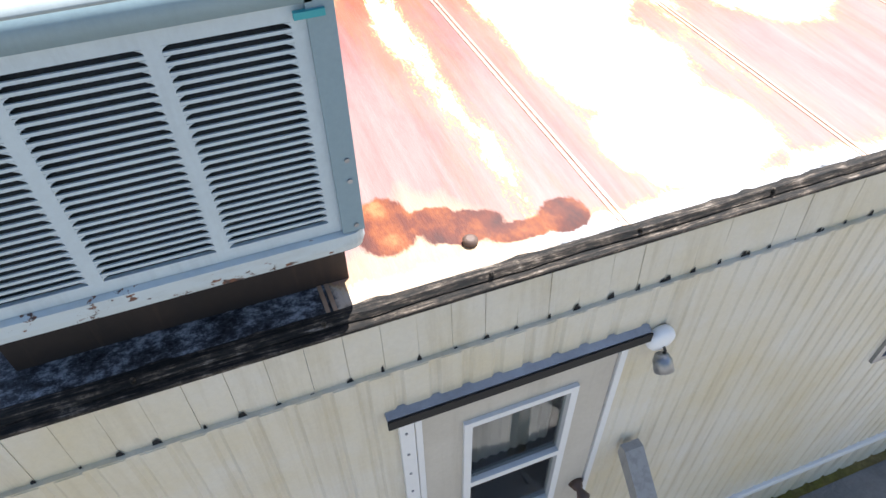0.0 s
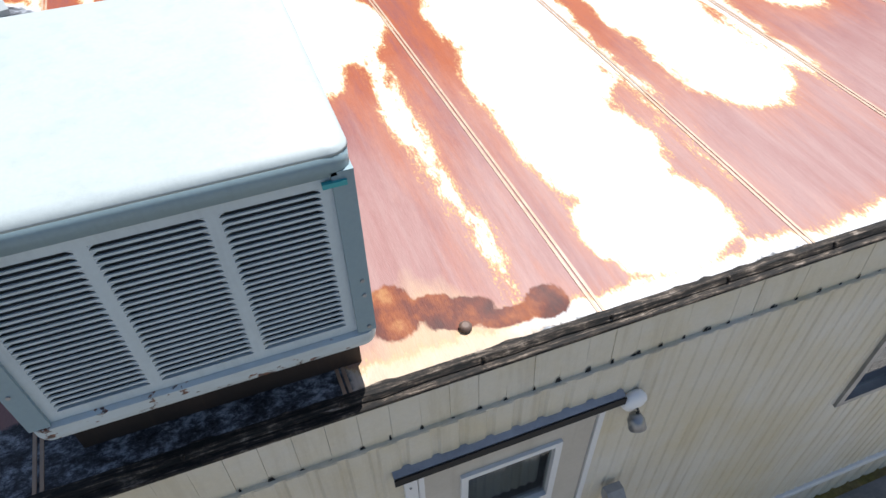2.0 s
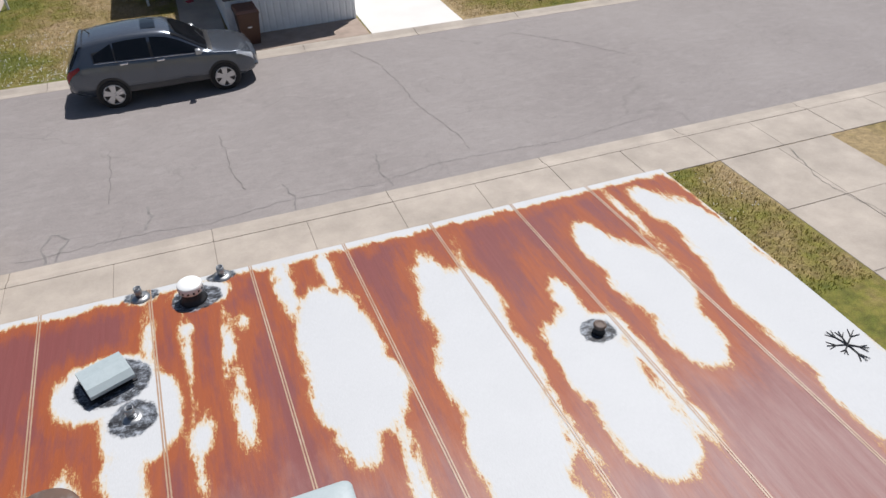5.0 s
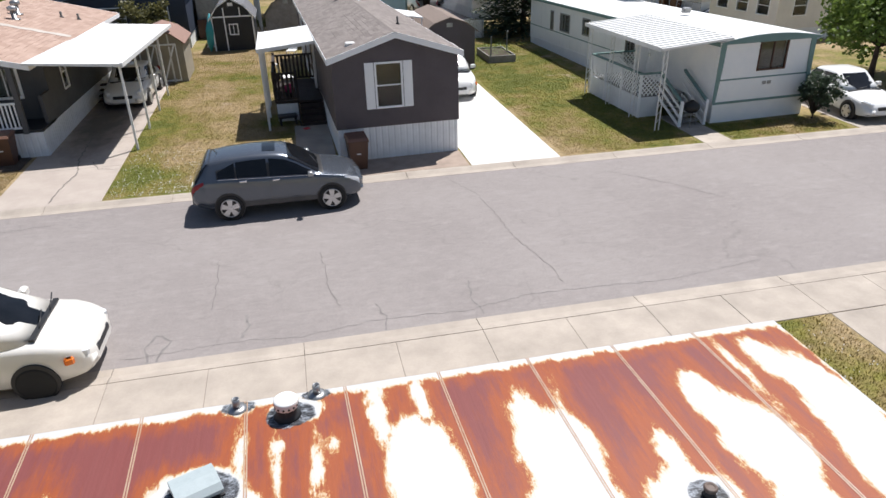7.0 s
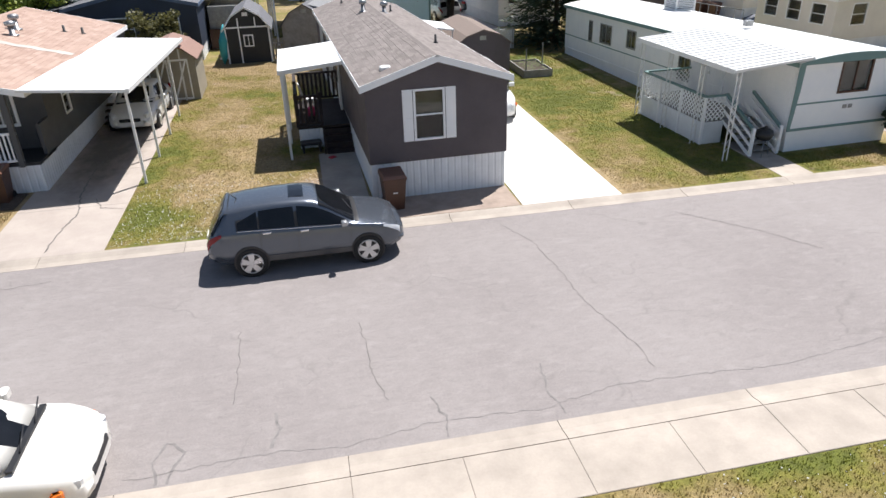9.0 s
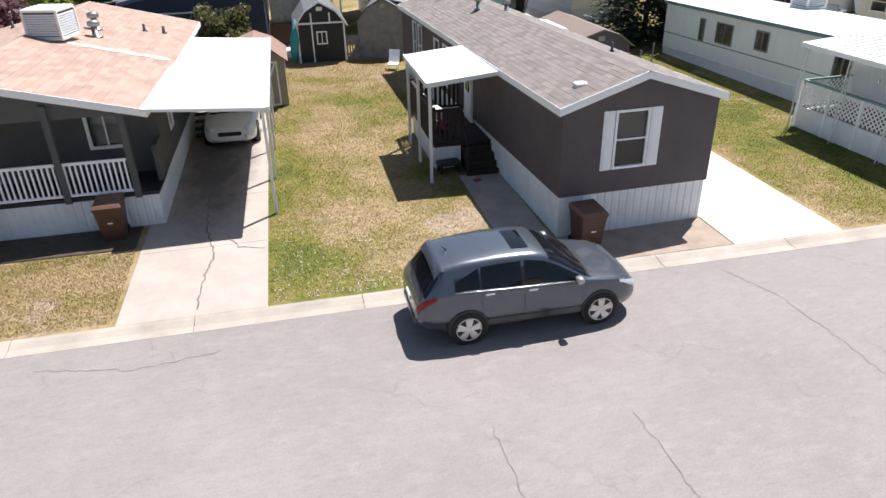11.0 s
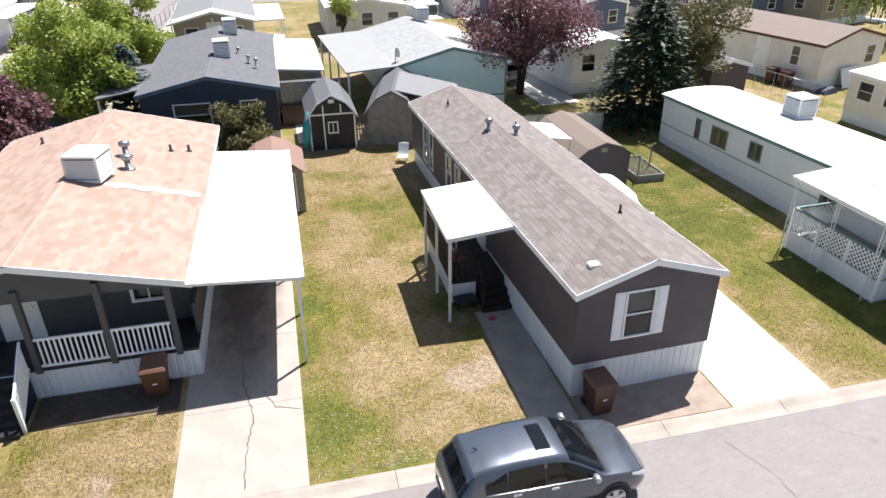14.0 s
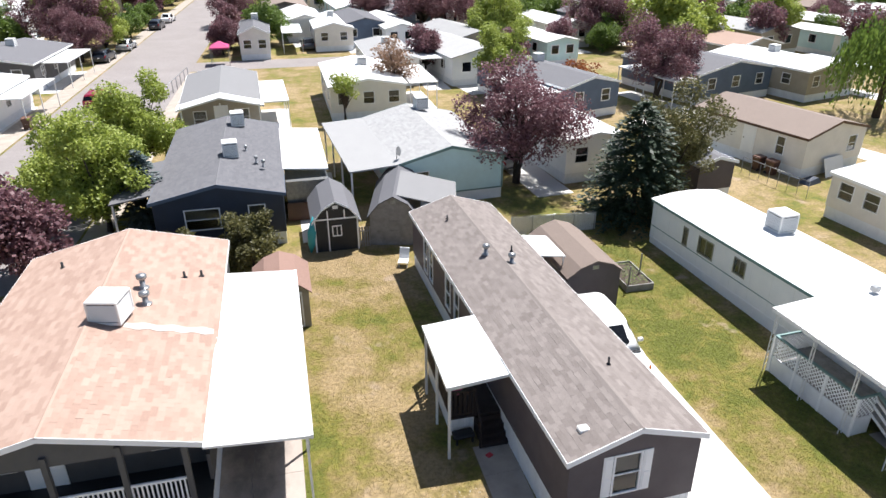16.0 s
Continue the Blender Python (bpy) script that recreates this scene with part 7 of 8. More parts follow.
for k in range(36):
    part("baluster", Mesh().box(0.15 + k * 0.155, 0.19 + k * 0.155, -1.58, -1.54, 0.7, 1.5), "white_paint", rl)
flat_door(g2, "x", 0, -1, 2.4, 3.3, 0.75, 2.8)

B = [
    (-0.9, 66.6, 0, 6.6, 11, 3.0, 3.6, "cream_siding", "white_metal", "cream home with white roof and dark windows"),
    (-9.2, 97.2, 0, 3.6, 12, 3.2, 4.1, "cream_siding", "slate_shingle", "pale yellow home with grey gabled roof"),
    (0.2, 101, 0, 5.0, 12, 3.0, 3.7, "cream_siding", "white_metal", "pale yellow home with white roof and green shutters"),
    (4.2, 78.5, 0, 5.2, 12, 2.9, 3.4, "white_paint", "silver_shingle", "white home with pale grey roof"),
    (12.6, 47.5, 6, 4.6, 13, 2.9, 3.4, "white_paint", "white_metal", "white trailer with bright white roof"),
    (19.2, 42.6, 6, 2.6, 3.4, 2.5, 2.9, "charcoal", "slate_shingle", "dark brown outbuilding with grey roof"),
    (28.4, 44.6, 15, 6.4, 9.5, 2.9, 3.7, "cream_siding", "brown_shingle", "cream home with low brown shingled roof"),
    (26.0, 33.5, 6, 6.0, 5.5, 2.8, 3.1, "cream_siding", "white_metal", "pale trailer with flat white roof"),
    (32.8, 63.8, 12, 9.3, 11, 3.0, 3.9, "blue_siding", "slate_shingle", "slate-blue home with white corner trim"),
    (43.5, 62.5, 14, 7, 12, 3.0, 3.5, "beige_siding", "white_metal", "beige home with white roof and porch"),
    (18.5, 61.5, 16, 6.0, 14, 3.0, 3.7, "blue_siding", "slate_shingle", "blue home with dark roof and white carport"),
    (45.0, 75.5, 14, 7.2, 11, 3.0, 3.9, "beige_siding", "tan_shingle", "grey-beige home with tan roof"),
    (-36.5, 68.5, -4, 8.5, 10, 3.0, 3.6, "white_paint", "white_metal", "white home with bright roof beside the street"),
    (-38.0, 84.5, -4, 9.5, 12, 3.0, 3.8, "grey_siding", "slate_shingle", "dark grey home with dark roof and white awning"),
]
protos = []
for x, y, rz, w, l, ze, zr, wm, rm, lab in B:
    n = 3 if w > 6 else 2
    hs = [(w * (k + 0.5) / n - 0.45, w * (k + 0.5) / n + 0.45, 1.45, 2.45) for k in range(n)]
    if ze < 2.6:
        hs = []
    sd = [(l * f - 0.45, l * f + 0.45, 1.45, 2.4) for f in (0.2, 0.5, 0.8)] if ze > 2.6 else []
    cream = "brown shingled" in lab
    if cream:
        hs, sd = [(4.6, 5.5, 1.3, 2.4)], [(1.6, 2.2, 1.3, 2.5)]
    protos.append(home(x, y, rz, w, l, ze, zr, wm, rm, lab, holes=hs, side_l=sd, side_r=sd, detail=False, fascia="brown_plastic" if cream else "white_paint"))
    if ze > 2.6 and not cream:
        cooler_box("roof_cooler", *(Matrix.Rotation(radians(rz), 4, "Z") @ Vector((w * 0.55, l * 0.6, 0)) + Vector((x, y, zr - 0.15))), rz, 0.85, 0.8)
for x, y, rz in ((27.25, 46.0, 15), (26.95, 47.0, 100)):
    wheelie_bin(x, y, rz)
solo("leaning_board", Mesh().prism([(0.0, 0.0), (0.04, 0.0), (0.5, 1.25), (0.46, 1.25)], "x", 0.0, 2.0), "white_metal", "large white board leaning against the cream home", "board", at=(30.4, 44.4, 0, 0, 0, 15))
solo("tarpaulin", Mesh().loft([[(-0.7, -0.4, 0), (0.7, -0.5, 0), (0.8, 0.4, 0), (-0.6, 0.5, 0)], [(-0.5, -0.3, 0.3), (0.45, -0.35, 0.42), (0.5, 0.25, 0.35), (-0.35, 0.3, 0.25)], [(-0.2, -0.1, 0.38), (0.2, -0.1, 0.5), (0.25, 0.1, 0.45), (-0.1, 0.12, 0.35)]], smooth=False), "navy_siding", "dark blue tarpaulin heaped over goods beside the home", "tarpaulin", at=(28.6, 43.9, 0, 0, 0, 20))
flat_door(protos[6], "y", 0, -1, 4.0, 4.9, 0.75, 2.75)


def far_carport(x, y, rz, w, l):
    c = thing("carport", x, y, 0, rz, "white flat metal carport beside a home", "carport", "carports of the far homes")
    part("roof", Mesh().box(0, w, 0, l, 2.6, 2.7), "white_metal", c)
    for px in (0.05, w - 0.12):
        for py in (0.1, l / 2, l - 0.15):
            part("post", Mesh().box(px, px + 0.07, py, py + 0.07, 0, 2.6), "white_metal", c)
    return c


fc = far_carport(-7.0, 64.0, 2, 2.6, 8)
for x, y, rz in ((-4.0, 100.5, 0), (15.8, 61.0, 16), (29.6, 62.8, 12), (51.0, 63.5, 14), (-28.2, 70.0, -4), (-28.4, 86, -4), (6.3, 68, 0), (9.6, 79.0, 0)):
    copy_thing(fc, pose(x, y, 0, 0, 0, rz))

# farther rows of homes, copies of those above
rng = random.Random(21)
def far_home(w, l, ze, zr, wall_m, roof_m, label):
    """A home far off: walls, roof, skirting, framed windows and a door."""
    b = thing("mobile_home", 0, 0, -40, 0, label, "house", "far homes of the park")
    part("wall", Mesh().prism([(0, 0.7), (w, 0.7), (w, ze), (w / 2, zr - 0.1), (0, ze)], "y", 0, l), wall_m, b)
    part("skirting", Mesh().box(0.05, w - 0.05, 0.05, l - 0.05, 0, 0.7), "white_vinyl", b)
    part("roof", Mesh().prism([(-0.25, ze - 0.08), (w / 2, zr), (w + 0.25, ze - 0.08), (w + 0.25, ze), (w / 2, zr + 0.09), (-0.25, ze)], "y", -0.25, l + 0.25), roof_m, b)
    for f in (0.25, 0.72):
        wn_ = part("window", Mesh().box(w * f - 0.55, w * f + 0.55, -0.03, 0, 1.4, 2.5), "white_paint", b)
        part("pane", Mesh().box(w * f - 0.47, w * f + 0.47, -0.034, -0.031, 1.48, 2.42), "tinted", wn_)
    for f in (0.2, 0.75):
        wn_ = part("window", Mesh().box(-0.03, 0, l * f - 0.55, l * f + 0.55, 1.4, 2.5), "white_paint", b)
        part("pane", Mesh().box(-0.034, -0.031, l * f - 0.47, l * f + 0.47, 1.48, 2.42), "tinted", wn_)
    part("door", Mesh().box(-0.04, 0, l * 0.5 - 0.45, l * 0.5 + 0.45, 0.7, 2.7), "white_paint", b)
    return b


kinds = [far_home(*a) for a in (
    (5.0, 13, 3.0, 3.7, "cream_siding", "white_metal", "pale yellow far home with white roof"),
    (4.2, 15, 2.9, 3.4, "white_paint", "white_metal", "white far trailer with white roof"),
    (6.8, 12, 3.0, 3.8, "blue_siding", "slate_shingle", "slate-blue far home with dark roof"),
    (7.0, 12, 3.0, 3.8, "beige_siding", "silver_shingle", "beige far home with pale grey roof"),
    (6.4, 13, 3.0, 3.7, "white_paint", "silver_shingle", "white far home with grey roof"),
    (7.0, 11, 3.0, 3.8, "grey_siding", "brown_shingle", "grey far home with brown roof"),
    (4.4, 14, 2.9, 3.3, "teal_siding", "white_metal", "pale teal far trailer with white roof"))]
fd = thing("driveway", -9.8, 64.0, 0, 0, "pale concrete drive beside a home", "driveway", "drives of the far homes")
part("slab", Mesh().box(2.9, 5.4, -3, 8, -0.1, 0.06), "new_concrete", fd)
for x, y, rz in ((-7.6, 45.5, 0), (12.4, 60.5, 16), (26.5, 62.0, 12), (48, 62.8, 14), (-31.5, 70.5, -4), (-31.5, 87, -4), (3.6, 68, 0), (6.8, 79.0, 0), (22.3, 52.0, 10), (33.2, 46.0, 15), (-1.3, 104, 0), (7.0, 48.5, 4)):
    copy_thing(fd, pose(x, y, 0, 0, 0, rz))
used = set()
PLACED = [(-3.0, 109.7, 2, 0), (3.8, 103.2, 4, 2), (9.4, 99.6, 4, 1), (15.4, 87.9, 10, 3), (12.6, 77.2, 8, 4), (24.3, 103.5, 8, 1), (32.0, 95.5, 9, 0), (24.0, 116.0, 8, 5), (33.0, 117.0, 8, 4), (54.4, 84.1, 12, 3), (62.2, 101.2, 12, 1), (12.8, 117.4, 6, 2), (5.3, 123.0, 4, 6), (-6.2, 126.0, 2, 5), (40.5, 100.0, 10, 2), (48.5, 99.0, 11, 4), (26.0, 84.6, 10, 6), (70.0, 86.5, 12, 0)]
for x, yy, rz, k in PLACED:
    if k not in used:
        used.add(k)
        kinds[k].matrix_basis = pose(x, yy, 0, 0, 0, rz)
    else:
        copy_thing(kinds[k], pose(x, yy, 0, 0, 0, rz))
    wide = kinds[k].children[0].dimensions.x
    copy_thing(fc, pose(x + wide + 0.2, yy + 0.5, 0, 0, 0, rz))
    copy_thing(fd, pose(x + wide - 2.4, yy - 1.5, 0, 0, 0, rz))
taken = [(p[0] + 3, p[1] + 6) for p in PLACED] + [(b[0] + b[3] / 2, b[1] + b[4] / 2) for b in B]
for row in range(8):
    for col in range(-12, 27):
        x = 8 + col * 9.6 + row * 2.6 + rng.uniform(-1, 1)
        yy = 76 + row * 13.5 + rng.uniform(-1.5, 1.5)
        street = -21 + 0.055 * (yy - 70)
        if abs(x + 3 - street) < 11.5 or x > 24 + yy * 0.72 or x < -14 - yy * 0.4:
            continue
        if x < 15 and yy < 112 or min(math.hypot(x + 3 - a, yy + 6 - b) for a, b in taken) < 10.0:
            continue
        k = rng.randrange(len(kinds))
        if k not in used:
            used.add(k)
            kinds[k].matrix_basis = pose(x, yy, 0, 0, 0, rng.uniform(4, 14))
        else:
            copy_thing(kinds[k], pose(x, yy, 0, 0, 0, rng.uniform(4, 14)))
        copy_thing(fd, pose(x + kinds[k].children[0].dimensions.x + 0.3, yy - 3, 0, 0, 0, 8))
        if rng.random() < 0.75:
            copy_thing(fc, pose(x + kinds[k].children[0].dimensions.x + 0.2, yy + 1, 0, 0, 0, rng.uniform(4, 14)))

# streets behind
solo("street_side", Mesh().prism([(-26.8, 40), (-16.9, 40), (-8.0, 260), (-16.5, 260)], "z", -0.2, 0.05), "asphalt", "side street running away between the homes", "road", kind="structure")
solo("street_cross", Mesh().box(-17, 16, 91.6, 97.0, -0.2, 0.045), "asphalt", "cross street behind the first rows of homes", "road", kind="structure")
solo("pavement_side", Mesh().prism([(-29.0, 40), (-27.0, 40), (-16.7, 260), (-18.3, 260)], "z", -0.2, 0.07), "concrete", "pale pavement along the side street", "paving", kind="structure")
solo("pavement_side_right", Mesh().prism([(-16.7, 40), (-15.3, 40), (-13.6, 91), (-14.9, 91)], "z", -0.2, 0.07), "concrete", "pale pavement along the side street", "paving", kind="structure")
canopy = thing("pop_up_canopy", -12.6, 94.3, 0, 0, "small pink pop-up canopy on four thin legs", "canopy")
part("roof", Mesh().loft([[(0, 0, 2.0), (2.2, 0, 2.0), (2.2, 2.2, 2.0), (0, 2.2, 2.0)], [(0, 0, 2.15), (2.2, 0, 2.15), (2.2, 2.2, 2.15), (0, 2.2, 2.15)], [(1.0, 1.0, 2.75), (1.2, 1.0, 2.75), (1.2, 1.2, 2.75), (1.0, 1.2, 2.75)]], smooth=False), "pink_plastic", canopy)
for px in (0.03, 2.12):
    for py in (0.03, 2.12):
        part("leg", Mesh().box(px, px + 0.05, py, py + 0.05, 0, 2.0), "galvanised", canopy)
sf = thing("chain_fence", -16.1, 75.6, 0, 0, "chain-link fence with galvanised posts by the side street", "fence")
for k in range(8):
    part("post", Mesh().tube([(k * 0.21, k * 1.75, 0), (k * 0.21, k * 1.75, 1.3)], 0.035, 6), "galvanised", sf)
part("top_rail", Mesh().tube([(0, 0, 1.28), (1.47, 12.25, 1.28)], 0.03, 6), "galvanised", sf)
back_fence = copy_thing(sf, pose(25.5, 46.8, 0, 0, 0, -154))
back_fence.scale = (1.0, 0.42, 0.9)
car("pickup", -21.6, 77.2, 86, "red_car_paint", "dark red car parked on the side street", 4.6, 1.85, 1.6, 2.7, "suv")
for x, y, rz, p, kd in ((-29.6, 79.0, 84, "white_car_paint", "sedan"), (-25.6, 101, 84, "dark_car_paint", "suv"), (-24.4, 109, 84, "silver_paint", "sedan"), (-22.9, 128, 84, "dark_car_paint", "suv"), (-22.2, 136, 84, "white_car_paint", "sedan"), (9.7, 52.5, 100, "silver_paint", "suv"), (12.2, 56.0, 100, "dark_car_paint", "sedan"), (-0.6, 104, 90, "dark_car_paint", "sedan"), (36, 58.5, 20, "red_car_paint", "sedan"), (56, 88, 15, "white_car_paint", "suv")):
    car("parked_car", x, y, rz, p, "parked car on a driveway or kerb among the homes", 4.5, 1.8, 1.6 if kd == "suv" else 1.45, 2.65, kd)

# ---- trees and shrubs ----
def leaf_cloud(n, blobs, size, rng, droop=0.0, spread=0.55):
    """Leaves as small bent blades scattered in rounded clumps: blobs of (centre, radius)."""
    me = Mesh()
    weights = [r ** 2 for _, r in blobs]
    for (c, r) in rng.choices(blobs, weights, k=n):
        d = Vector((rng.gauss(0, 1), rng.gauss(0, 1), rng.gauss(0, 0.9))).normalized() * r * (spread + (1 - spread) * rng.random()) * rng.uniform(0.75, 1.08)
        o = c + d
        t, s = rng.uniform(0, 2 * math.pi), size * rng.uniform(0.55, 1.3)
        a = Vector((math.cos(t), math.sin(t), rng.uniform(-0.7, 0.5) - droop)) * s
        b = a.cross(Vector((rng.uniform(-1, 1), rng.uniform(-1, 1), rng.uniform(-0.2, 1)))).normalized() * s * 0.42
        me.v += [tuple(o), tuple(o + a * 0.55 + b), tuple(o + a), tuple(o + a * 0.55 - b)]
        k = len(me.v) - 4
        me.f.append((k, k + 1, k + 2, k + 3))
        me.smooth.append(False)
    return me


def tree(name, x, y, height, radius, leaf, label, n=5200, size=0.2, trunk=0.28, seed=1, stems=1, squash=1.0):
    rng = random.Random(seed)
    t = thing(name, x, y, 0, 0, label, "tree")
    blobs, wood = [], Mesh()
    cz = height - radius * squash
    base = height * trunk
    for s in range(stems):
        lean = Vector((rng.uniform(-0.4, 0.4), rng.uniform(-0.4, 0.4), 0)) * (0.3 + s * 0.5)
        wood.tube([(lean.x * 0.2, lean.y * 0.2, -0.05), (lean.x * 0.6, lean.y * 0.6, base * 0.6), (lean.x, lean.y, base * 1.1), (lean.x * 1.2, lean.y * 1.2, cz)], [height * 0.028, height * 0.02, height * 0.016, height * 0.006], 9)
    for k in range(34):
        a, e = 2.4 * k + rng.uniform(-0.3, 0.3), rng.uniform(-0.75, 1.05)
        rr = radius * rng.uniform(0.38, 0.92)
        c = Vector((math.cos(a) * rr * math.cos(e), math.sin(a) * rr * math.cos(e), cz + squash * rr * math.sin(e) * 1.1))
        blobs.append((c, radius * rng.uniform(0.16, 0.40)))
        wood.tube([(0, 0, base), tuple(Vector((0, 0, base)).lerp(c, 0.5) + Vector((0, 0, 0.1 * radius))), tuple(c)], [height * 0.012, height * 0.007, height * 0.002], 6)
    blobs.append((Vector((0, 0, cz)), radius * 0.5))
    part("trunk", wood, "bark", t)
    part("crown", leaf_cloud(n, blobs, size, rng), leaf, t, kind="stuff")
    return t


def conifer(name, x, y, height, radius, leaf, label, seed=1, n=58):
    rng = random.Random(seed)
    t = thing(name, x, y, 0, 0, label, "tree")
    part("trunk", Mesh().tube([(0, 0, -0.05), (0, 0, height * 0.5), (0, 0, height)], [height * 0.025, height * 0.015, 0.02], 8), "bark", t)
    me = Mesh()
    for k in range(n):
        f = k / (n - 1)
        z = height * (0.06 + 0.92 * f)
        reach = radius * (1 - f) ** 0.55 + 0.10
        for j in range(int(9 + 15 * (1 - f))):
            a = rng.uniform(0, 2 * math.pi)
            r = reach * rng.uniform(0.7, 1.12)
            for q in range(9):
                g = 0.25 + 0.75 * q / 8
                o = Vector((math.cos(a) * r * g, math.sin(a) * r * g, z - 0.28 * r * g + 0.12 * g * g * r + rng.uniform(-0.06, 0.06)))
                tt = a + rng.choice((-0.8, 0.8, 0)) + rng.uniform(-0.3, 0.3)
                s = 0.27 * rng.uniform(0.7, 1.3)
                d = Vector((math.cos(tt), math.sin(tt), rng.uniform(-0.5, 0.35))) * s
                b = d.cross(Vector((rng.uniform(-0.6, 0.6), rng.uniform(-0.6, 0.6), 1))).normalized() * s * 0.3
                kk = len(me.v)
                me.v += [tuple(o - d * 0.3), tuple(o + d * 0.3 + b), tuple(o + d), tuple(o + d * 0.3 - b)]
                me.f.append((kk, kk + 1, kk + 2, kk + 3))
                me.smooth.append(False)
    part("foliage", me, leaf, t, kind="stuff")
    return t


def willow(name, x, y, height, radius, leaf, label, seed=1):
    rng = random.Random(seed)
    t = thing(name, x, y, 0, 0, label, "tree")
    part("trunk", Mesh().tube([(0, 0, 0), (0.1, 0, height * 0.3), (0, 0.1, height * 0.75)], [0.35, 0.28, 0.1], 10), "bark", t)
    me = Mesh()
    for k in range(420):
        a, r = rng.uniform(0, 2 * math.pi), radius * rng.random() ** 0.6
        top = height * (1 - 0.38 * (r / radius) ** 2) * rng.uniform(0.8, 1.0)
        fall = rng.uniform(0.25, 0.75) * top
        for q in range(13):
            o = Vector((math.cos(a) * r * (1 + 0.012 * q), math.sin(a) * r * (1 + 0.012 * q), top - fall * q / 12)) + Vector((rng.uniform(-0.1, 0.1), rng.uniform(-0.1, 0.1), 0))
            tt = rng.uniform(0, 2 * math.pi)
            d, b = Vector((math.cos(tt) * 0.1, math.sin(tt) * 0.1, -0.42)), Vector((-math.sin(tt), math.cos(tt), 0)) * 0.10
            kk = len(me.v)
            me.v += [tuple(o), tuple(o + d * 0.5 + b), tuple(o + d), tuple(o + d * 0.5 - b)]
            me.f.append((kk, kk + 1, kk + 2, kk + 3))
            me.smooth.append(False)
    part("crown", me, leaf, t, kind="stuff")
    return t


plum = tree("plum_tree", 9.6, 48.6, 7.6, 4.1, "leaf_plum", "wide purple-leaved plum tree with dark branching trunk", 26000, 0.15, 0.22, 3, 3, 0.72)
tree("olive_tree", 17.6, 43.2, 7.6, 3.0, "leaf_olive", "dense olive-green tree beside the spruce", 22000, 0.14, 0.12, 4, squash=1.2)
conifer("spruce", 14.3, 41.4, 7.0, 3.3, "needle", "dark green spruce with drooping boughs", 5)
green = tree("ash_tree", -15.2, 46.6, 7.2, 3.1, "leaf_lime", "bright green broad-leaved tree by the side street", 26000, 0.165, 0.12, 6, squash=1.15)
copy_thing(green, pose(-15.0, 57.0, -0.3, 0, 0, 130))
copy_thing(green, pose(-18.0, 51.0, -1.6, 0, 0, 230))
conifer("blue_spruce", -12.9, 46.0, 4.8, 1.6, "needle_blue", "pale blue spruce behind the green tree", 7, 20)
plum2 = tree("plum_tree", -18.0, 41.0, 5.8, 2.8, "leaf_plum", "purple-leaved plum tree by the side street", 11000, 0.2, 0.2, 8)
bush = tree("shrub", -7.3, 40.4, 3.3, 1.75, "leaf_olive", "rounded reddish-green shrub before the navy home", 7000, 0.15, 0.1, 9)
copy_thing(bush, pose(-10.4, 40.7, -1.05, 0, 0, 90))
copy_thing(bush, pose(-12.1, 40.9, -1.1, 0, 0, 190))
rose = tree("rose_bush", 18.5, 20.85, 1.75, 0.75, "needle", "dark leafy rose bush by the white trailer", 1500, 0.12, 0.1, 10)
side_tree = tree("maple_tree", 25.2, 25.5, 5.5, 2.6, "leaf_green", "leafy green tree beyond the white trailer", 10000, 0.2, 0.25, 11)
copy_thing(plum, pose(30.3, 67.0, 0, 0, 0, 60))
copy_thing(plum2, pose(11.2, 83.5, 0, 0, 0, 10))
copy_thing(green, pose(16.8, 73.3, 0.2, 0, 0, 70))
tree("dry_tree", 5.4, 70.6, 6.2, 2.4, "leaf_dry", "thin tree with dry brown leaves", 2600, 0.2, 0.3, 12)
tree("young_tree", 0.2, 65.6, 4.4, 1.3, "leaf_lime", "slender young green tree before the cream home", 1500, 0.18, 0.3, 13)
tree("orange_shrub", 25.5, 75.0, 3.4, 2.2, "leaf_orange", "orange-brown shrub between homes", 2200, 0.22, 0.1, 14)
dome = tree("catalpa_tree", 45.5, 88.0, 9.0, 6.2, "leaf_lime", "large dome-shaped bright green tree", 22000, 0.36, 0.12, 15, squash=0.8)
willow("willow", 46.0, 56.5, 10.0, 4.2, "leaf_green", "tall weeping willow with hanging strands", 16)
rng = random.Random(33)
far = [plum, plum2, green, side_tree, side_tree, plum2]
for k in range(200):
    yy = rng.uniform(72, 200)
    xx = rng.uniform(-14 - yy * 0.5, 25 + yy * 0.72)
    street = -21 + 0.055 * (yy - 70)
    if abs(xx - street) < 7.5 or (yy < 98 and xx < 16) or (yy < 84 and xx < 50):
        continue
    ob = copy_thing(rng.choice(far), pose(xx, yy, -0.2, 0, 0, rng.uniform(0, 360)))
    ob.scale = [rng.uniform(0.75, 1.35)] * 3
for yy in range(100, 220, 9):
    s = -21 + 0.055 * (yy - 70)
    for side in (-8.2, 7.4):
        ob = copy_thing(rng.choice(far), pose(s + side + rng.uniform(-1, 1), yy + rng.uniform(-3, 3), -0.2, 0, 0, rng.uniform(0, 360)))
        ob.scale = [rng.uniform(0.7, 1.1)] * 3
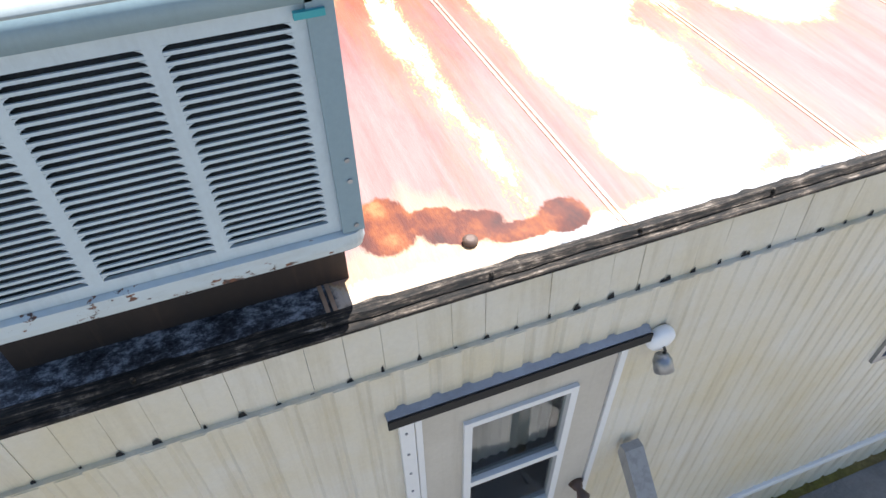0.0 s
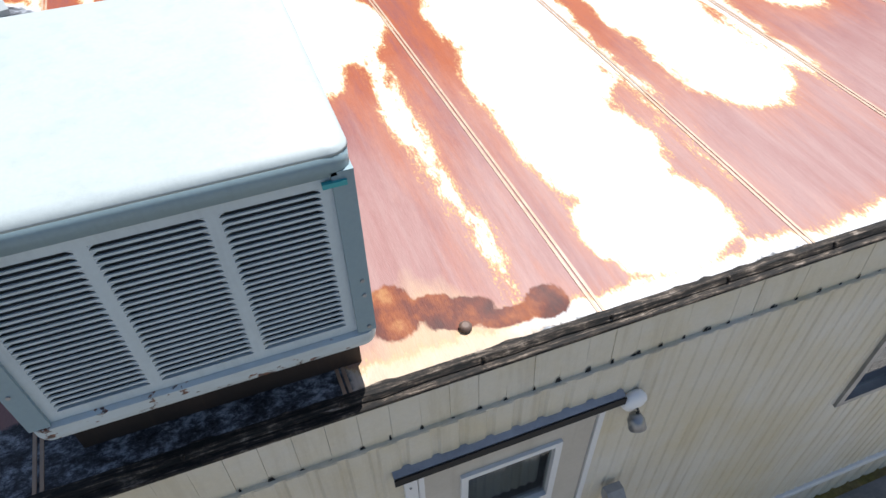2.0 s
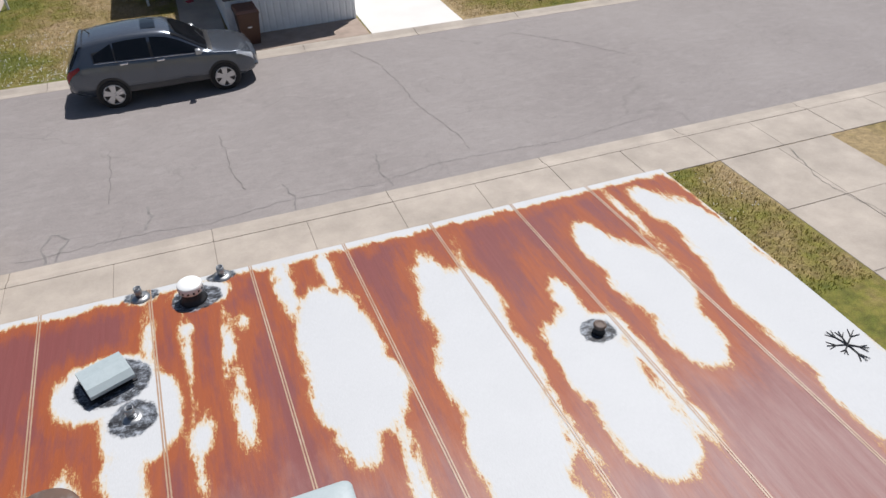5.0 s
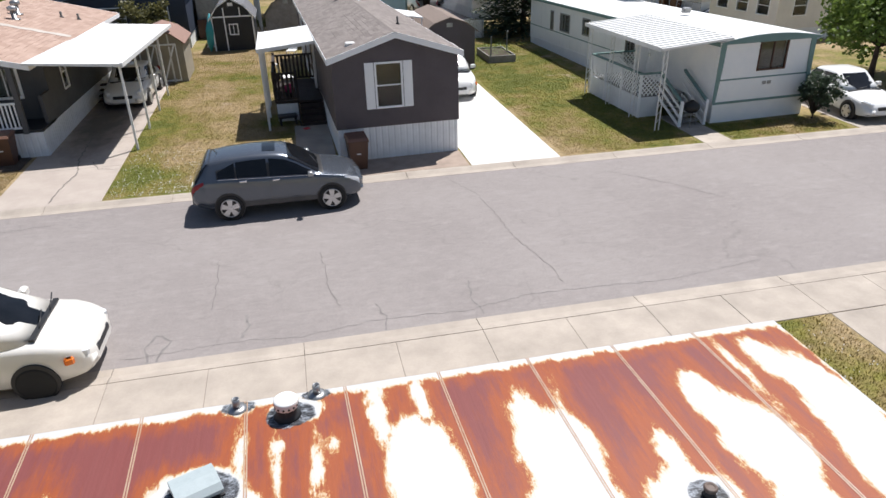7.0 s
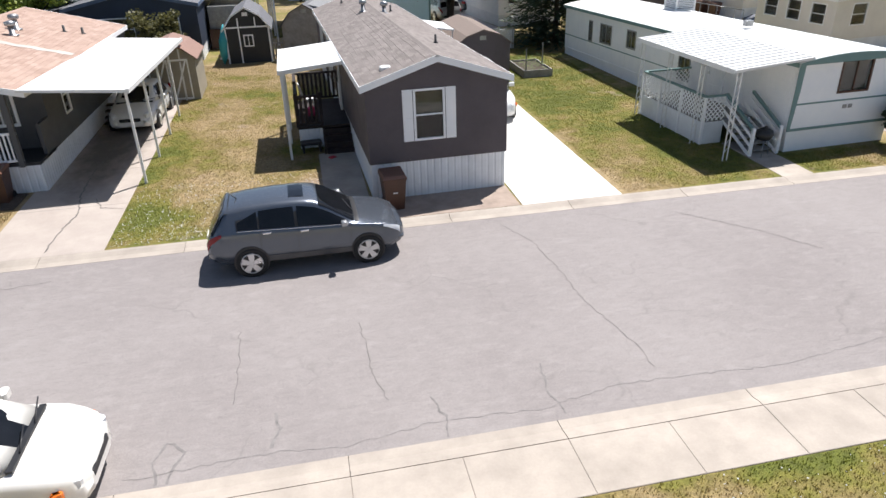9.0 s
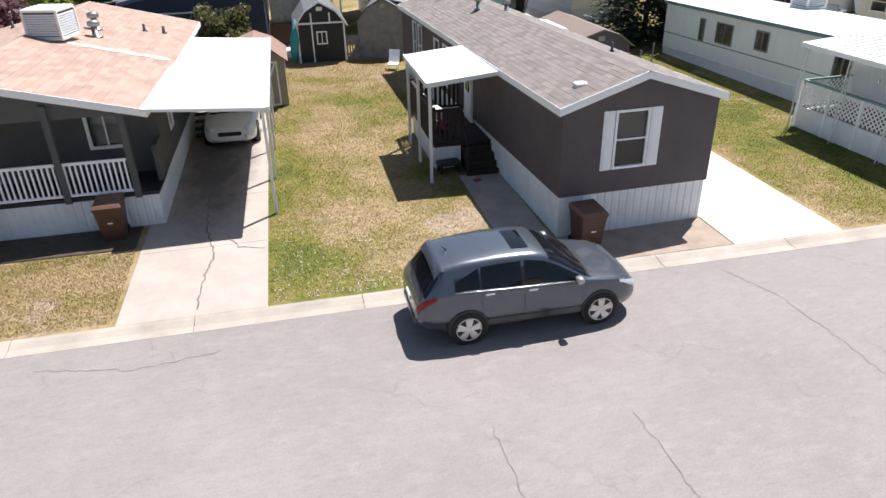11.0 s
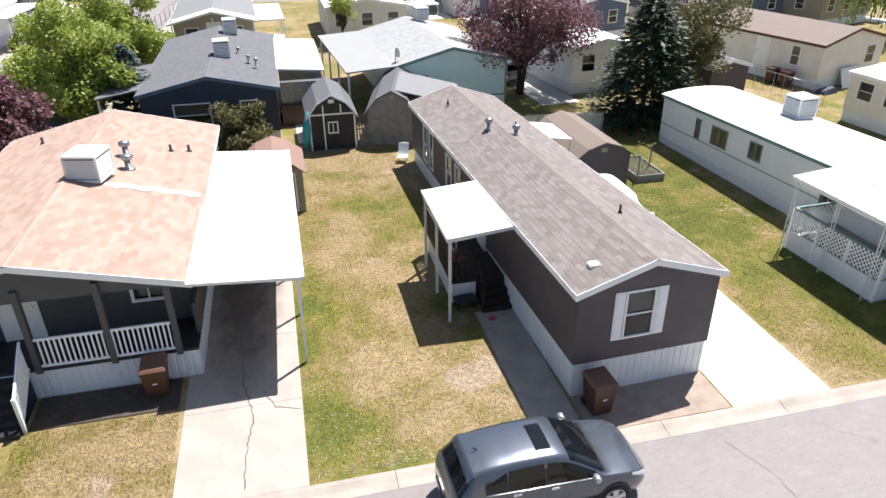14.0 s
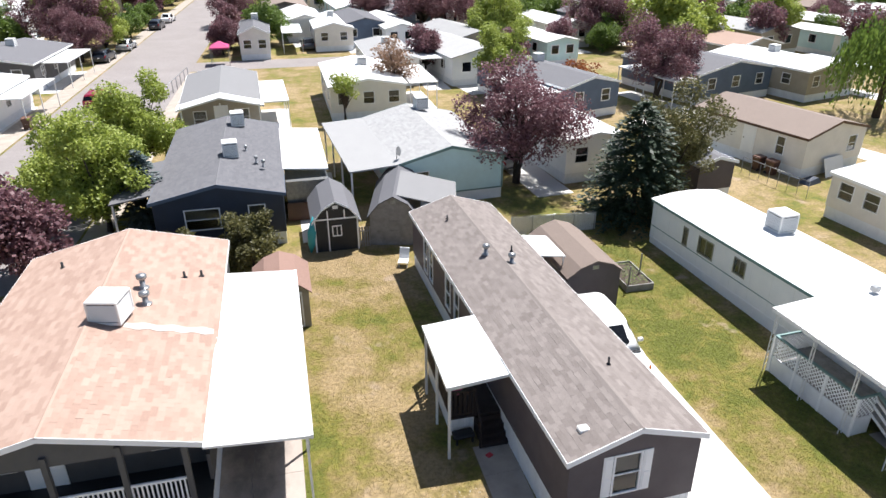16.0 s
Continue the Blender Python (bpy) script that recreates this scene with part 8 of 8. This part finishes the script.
# a belt of trees that closes the view
wood = leaf_cloud(42000, [(Vector((x, 345 + 20 * math.sin(x), rng.uniform(3, 9))), rng.uniform(6, 12)) for x in range(-330, 480, 7)], 2.2, rng)
solo("far_trees", wood, "leaf_green", "distant belt of green trees", "trees", kind="stuff")
# dark twigs modelled in place of a branch shadow on the roof
twig = Mesh()
for a, l in ((0.2, 0.20), (0.9, 0.15), (1.5, 0.18), (2.5, 0.17), (3.4, 0.12), (4.4, 0.19), (5.3, 0.16)):
    e = Vector((math.cos(a) * l, math.sin(a) * l, 0.008))
    twig.tube([(0, 0, 0.006), tuple(e * 0.6), tuple(e)], [0.007, 0.006, 0.003], 5)
    for s in (0.5, -0.6):
        q = Vector((math.cos(a + s), math.sin(a + s), 0)) * l * 0.45
        twig.tube([tuple(e * 0.55), tuple(e * 0.55 + q)], [0.006, 0.003], 5)
solo("twig", twig, "black_plastic", "dark branch shadow on the roof, modelled as a twig", "twig", at=(4.62, 2.5, RZ + 0.018, 0, 0, 20))

# ---- grass ----
def turf(name, area, count, tall, seed, label):
    r = np.random.RandomState(seed)
    x0, x1, y0, y1 = area
    n = count
    px, py = r.uniform(x0, x1, n), r.uniform(y0, y1, n)
    t, hgt, w = r.uniform(0, 2 * np.pi, n), tall * r.uniform(0.5, 1.4, n), r.uniform(0.006, 0.016, n)
    lean = r.uniform(-0.6, 0.6, (n, 2)) * hgt[:, None]
    z = np.full(n, 0.03)
    a = np.stack([px - np.cos(t) * w, py - np.sin(t) * w, z], 1)
    b = np.stack([px + np.cos(t) * w, py + np.sin(t) * w, z], 1)
    c = np.stack([px + lean[:, 0], py + lean[:, 1], z + hgt], 1)
    v = np.stack([a, b, c], 1).reshape(-1, 3)
    me = bpy.data.meshes.new(name)
    me.from_pydata(v.tolist(), [], np.arange(3 * n).reshape(-1, 3).tolist())
    me.materials.append(M["blades"])
    return tagged(new(name, me), label, "grass", kind="stuff")


turf("grass", (-9, 9.8, 5.45, 9.42), 45000, 0.05, 1, "rough half-dry grass beside the pavement")
turf("grass", (-5.6, -0.15, 19.5, 41), 85000, 0.035, 2, "dry yellow lawn between two homes")
turf("grass", (8.3, 13.1, 19.5, 40), 75000, 0.035, 3, "green and dry lawn beside the white trailer")
turf("grass", (-12.5, -8.7, 19.5, 22.7), 18000, 0.035, 4, "small front lawn before the grey home")
turf("grass", (14.4, 19.0, 19.5, 21.1), 8000, 0.035, 5, "strip of lawn before the white trailer")


def clover(area, count, seed):
    """Small white clover heads scattered in the turf by the kerb."""
    r = random.Random(seed)
    me = Mesh()
    for _ in range(count):
        x, y, z, q = r.uniform(area[0], area[1]), area[2] + (area[3] - area[2]) * r.random() ** 1.6, r.uniform(0.05, 0.075), r.uniform(0.008, 0.016)
        me.add([(x - q, y, z), (x, y - q, z), (x + q, y, z), (x, y + q, z), (x, y, z + q)], [(0, 1, 4), (1, 2, 4), (2, 3, 4), (3, 0, 4)])
    return solo("clover", me, "white_paint", "white clover heads scattered in the turf", "flowers", kind="stuff")


clover((-5.5, -0.2, 19.5, 23.5), 1100, 41)
clover((-4.0, 9.5, 7.6, 9.4), 500, 42)
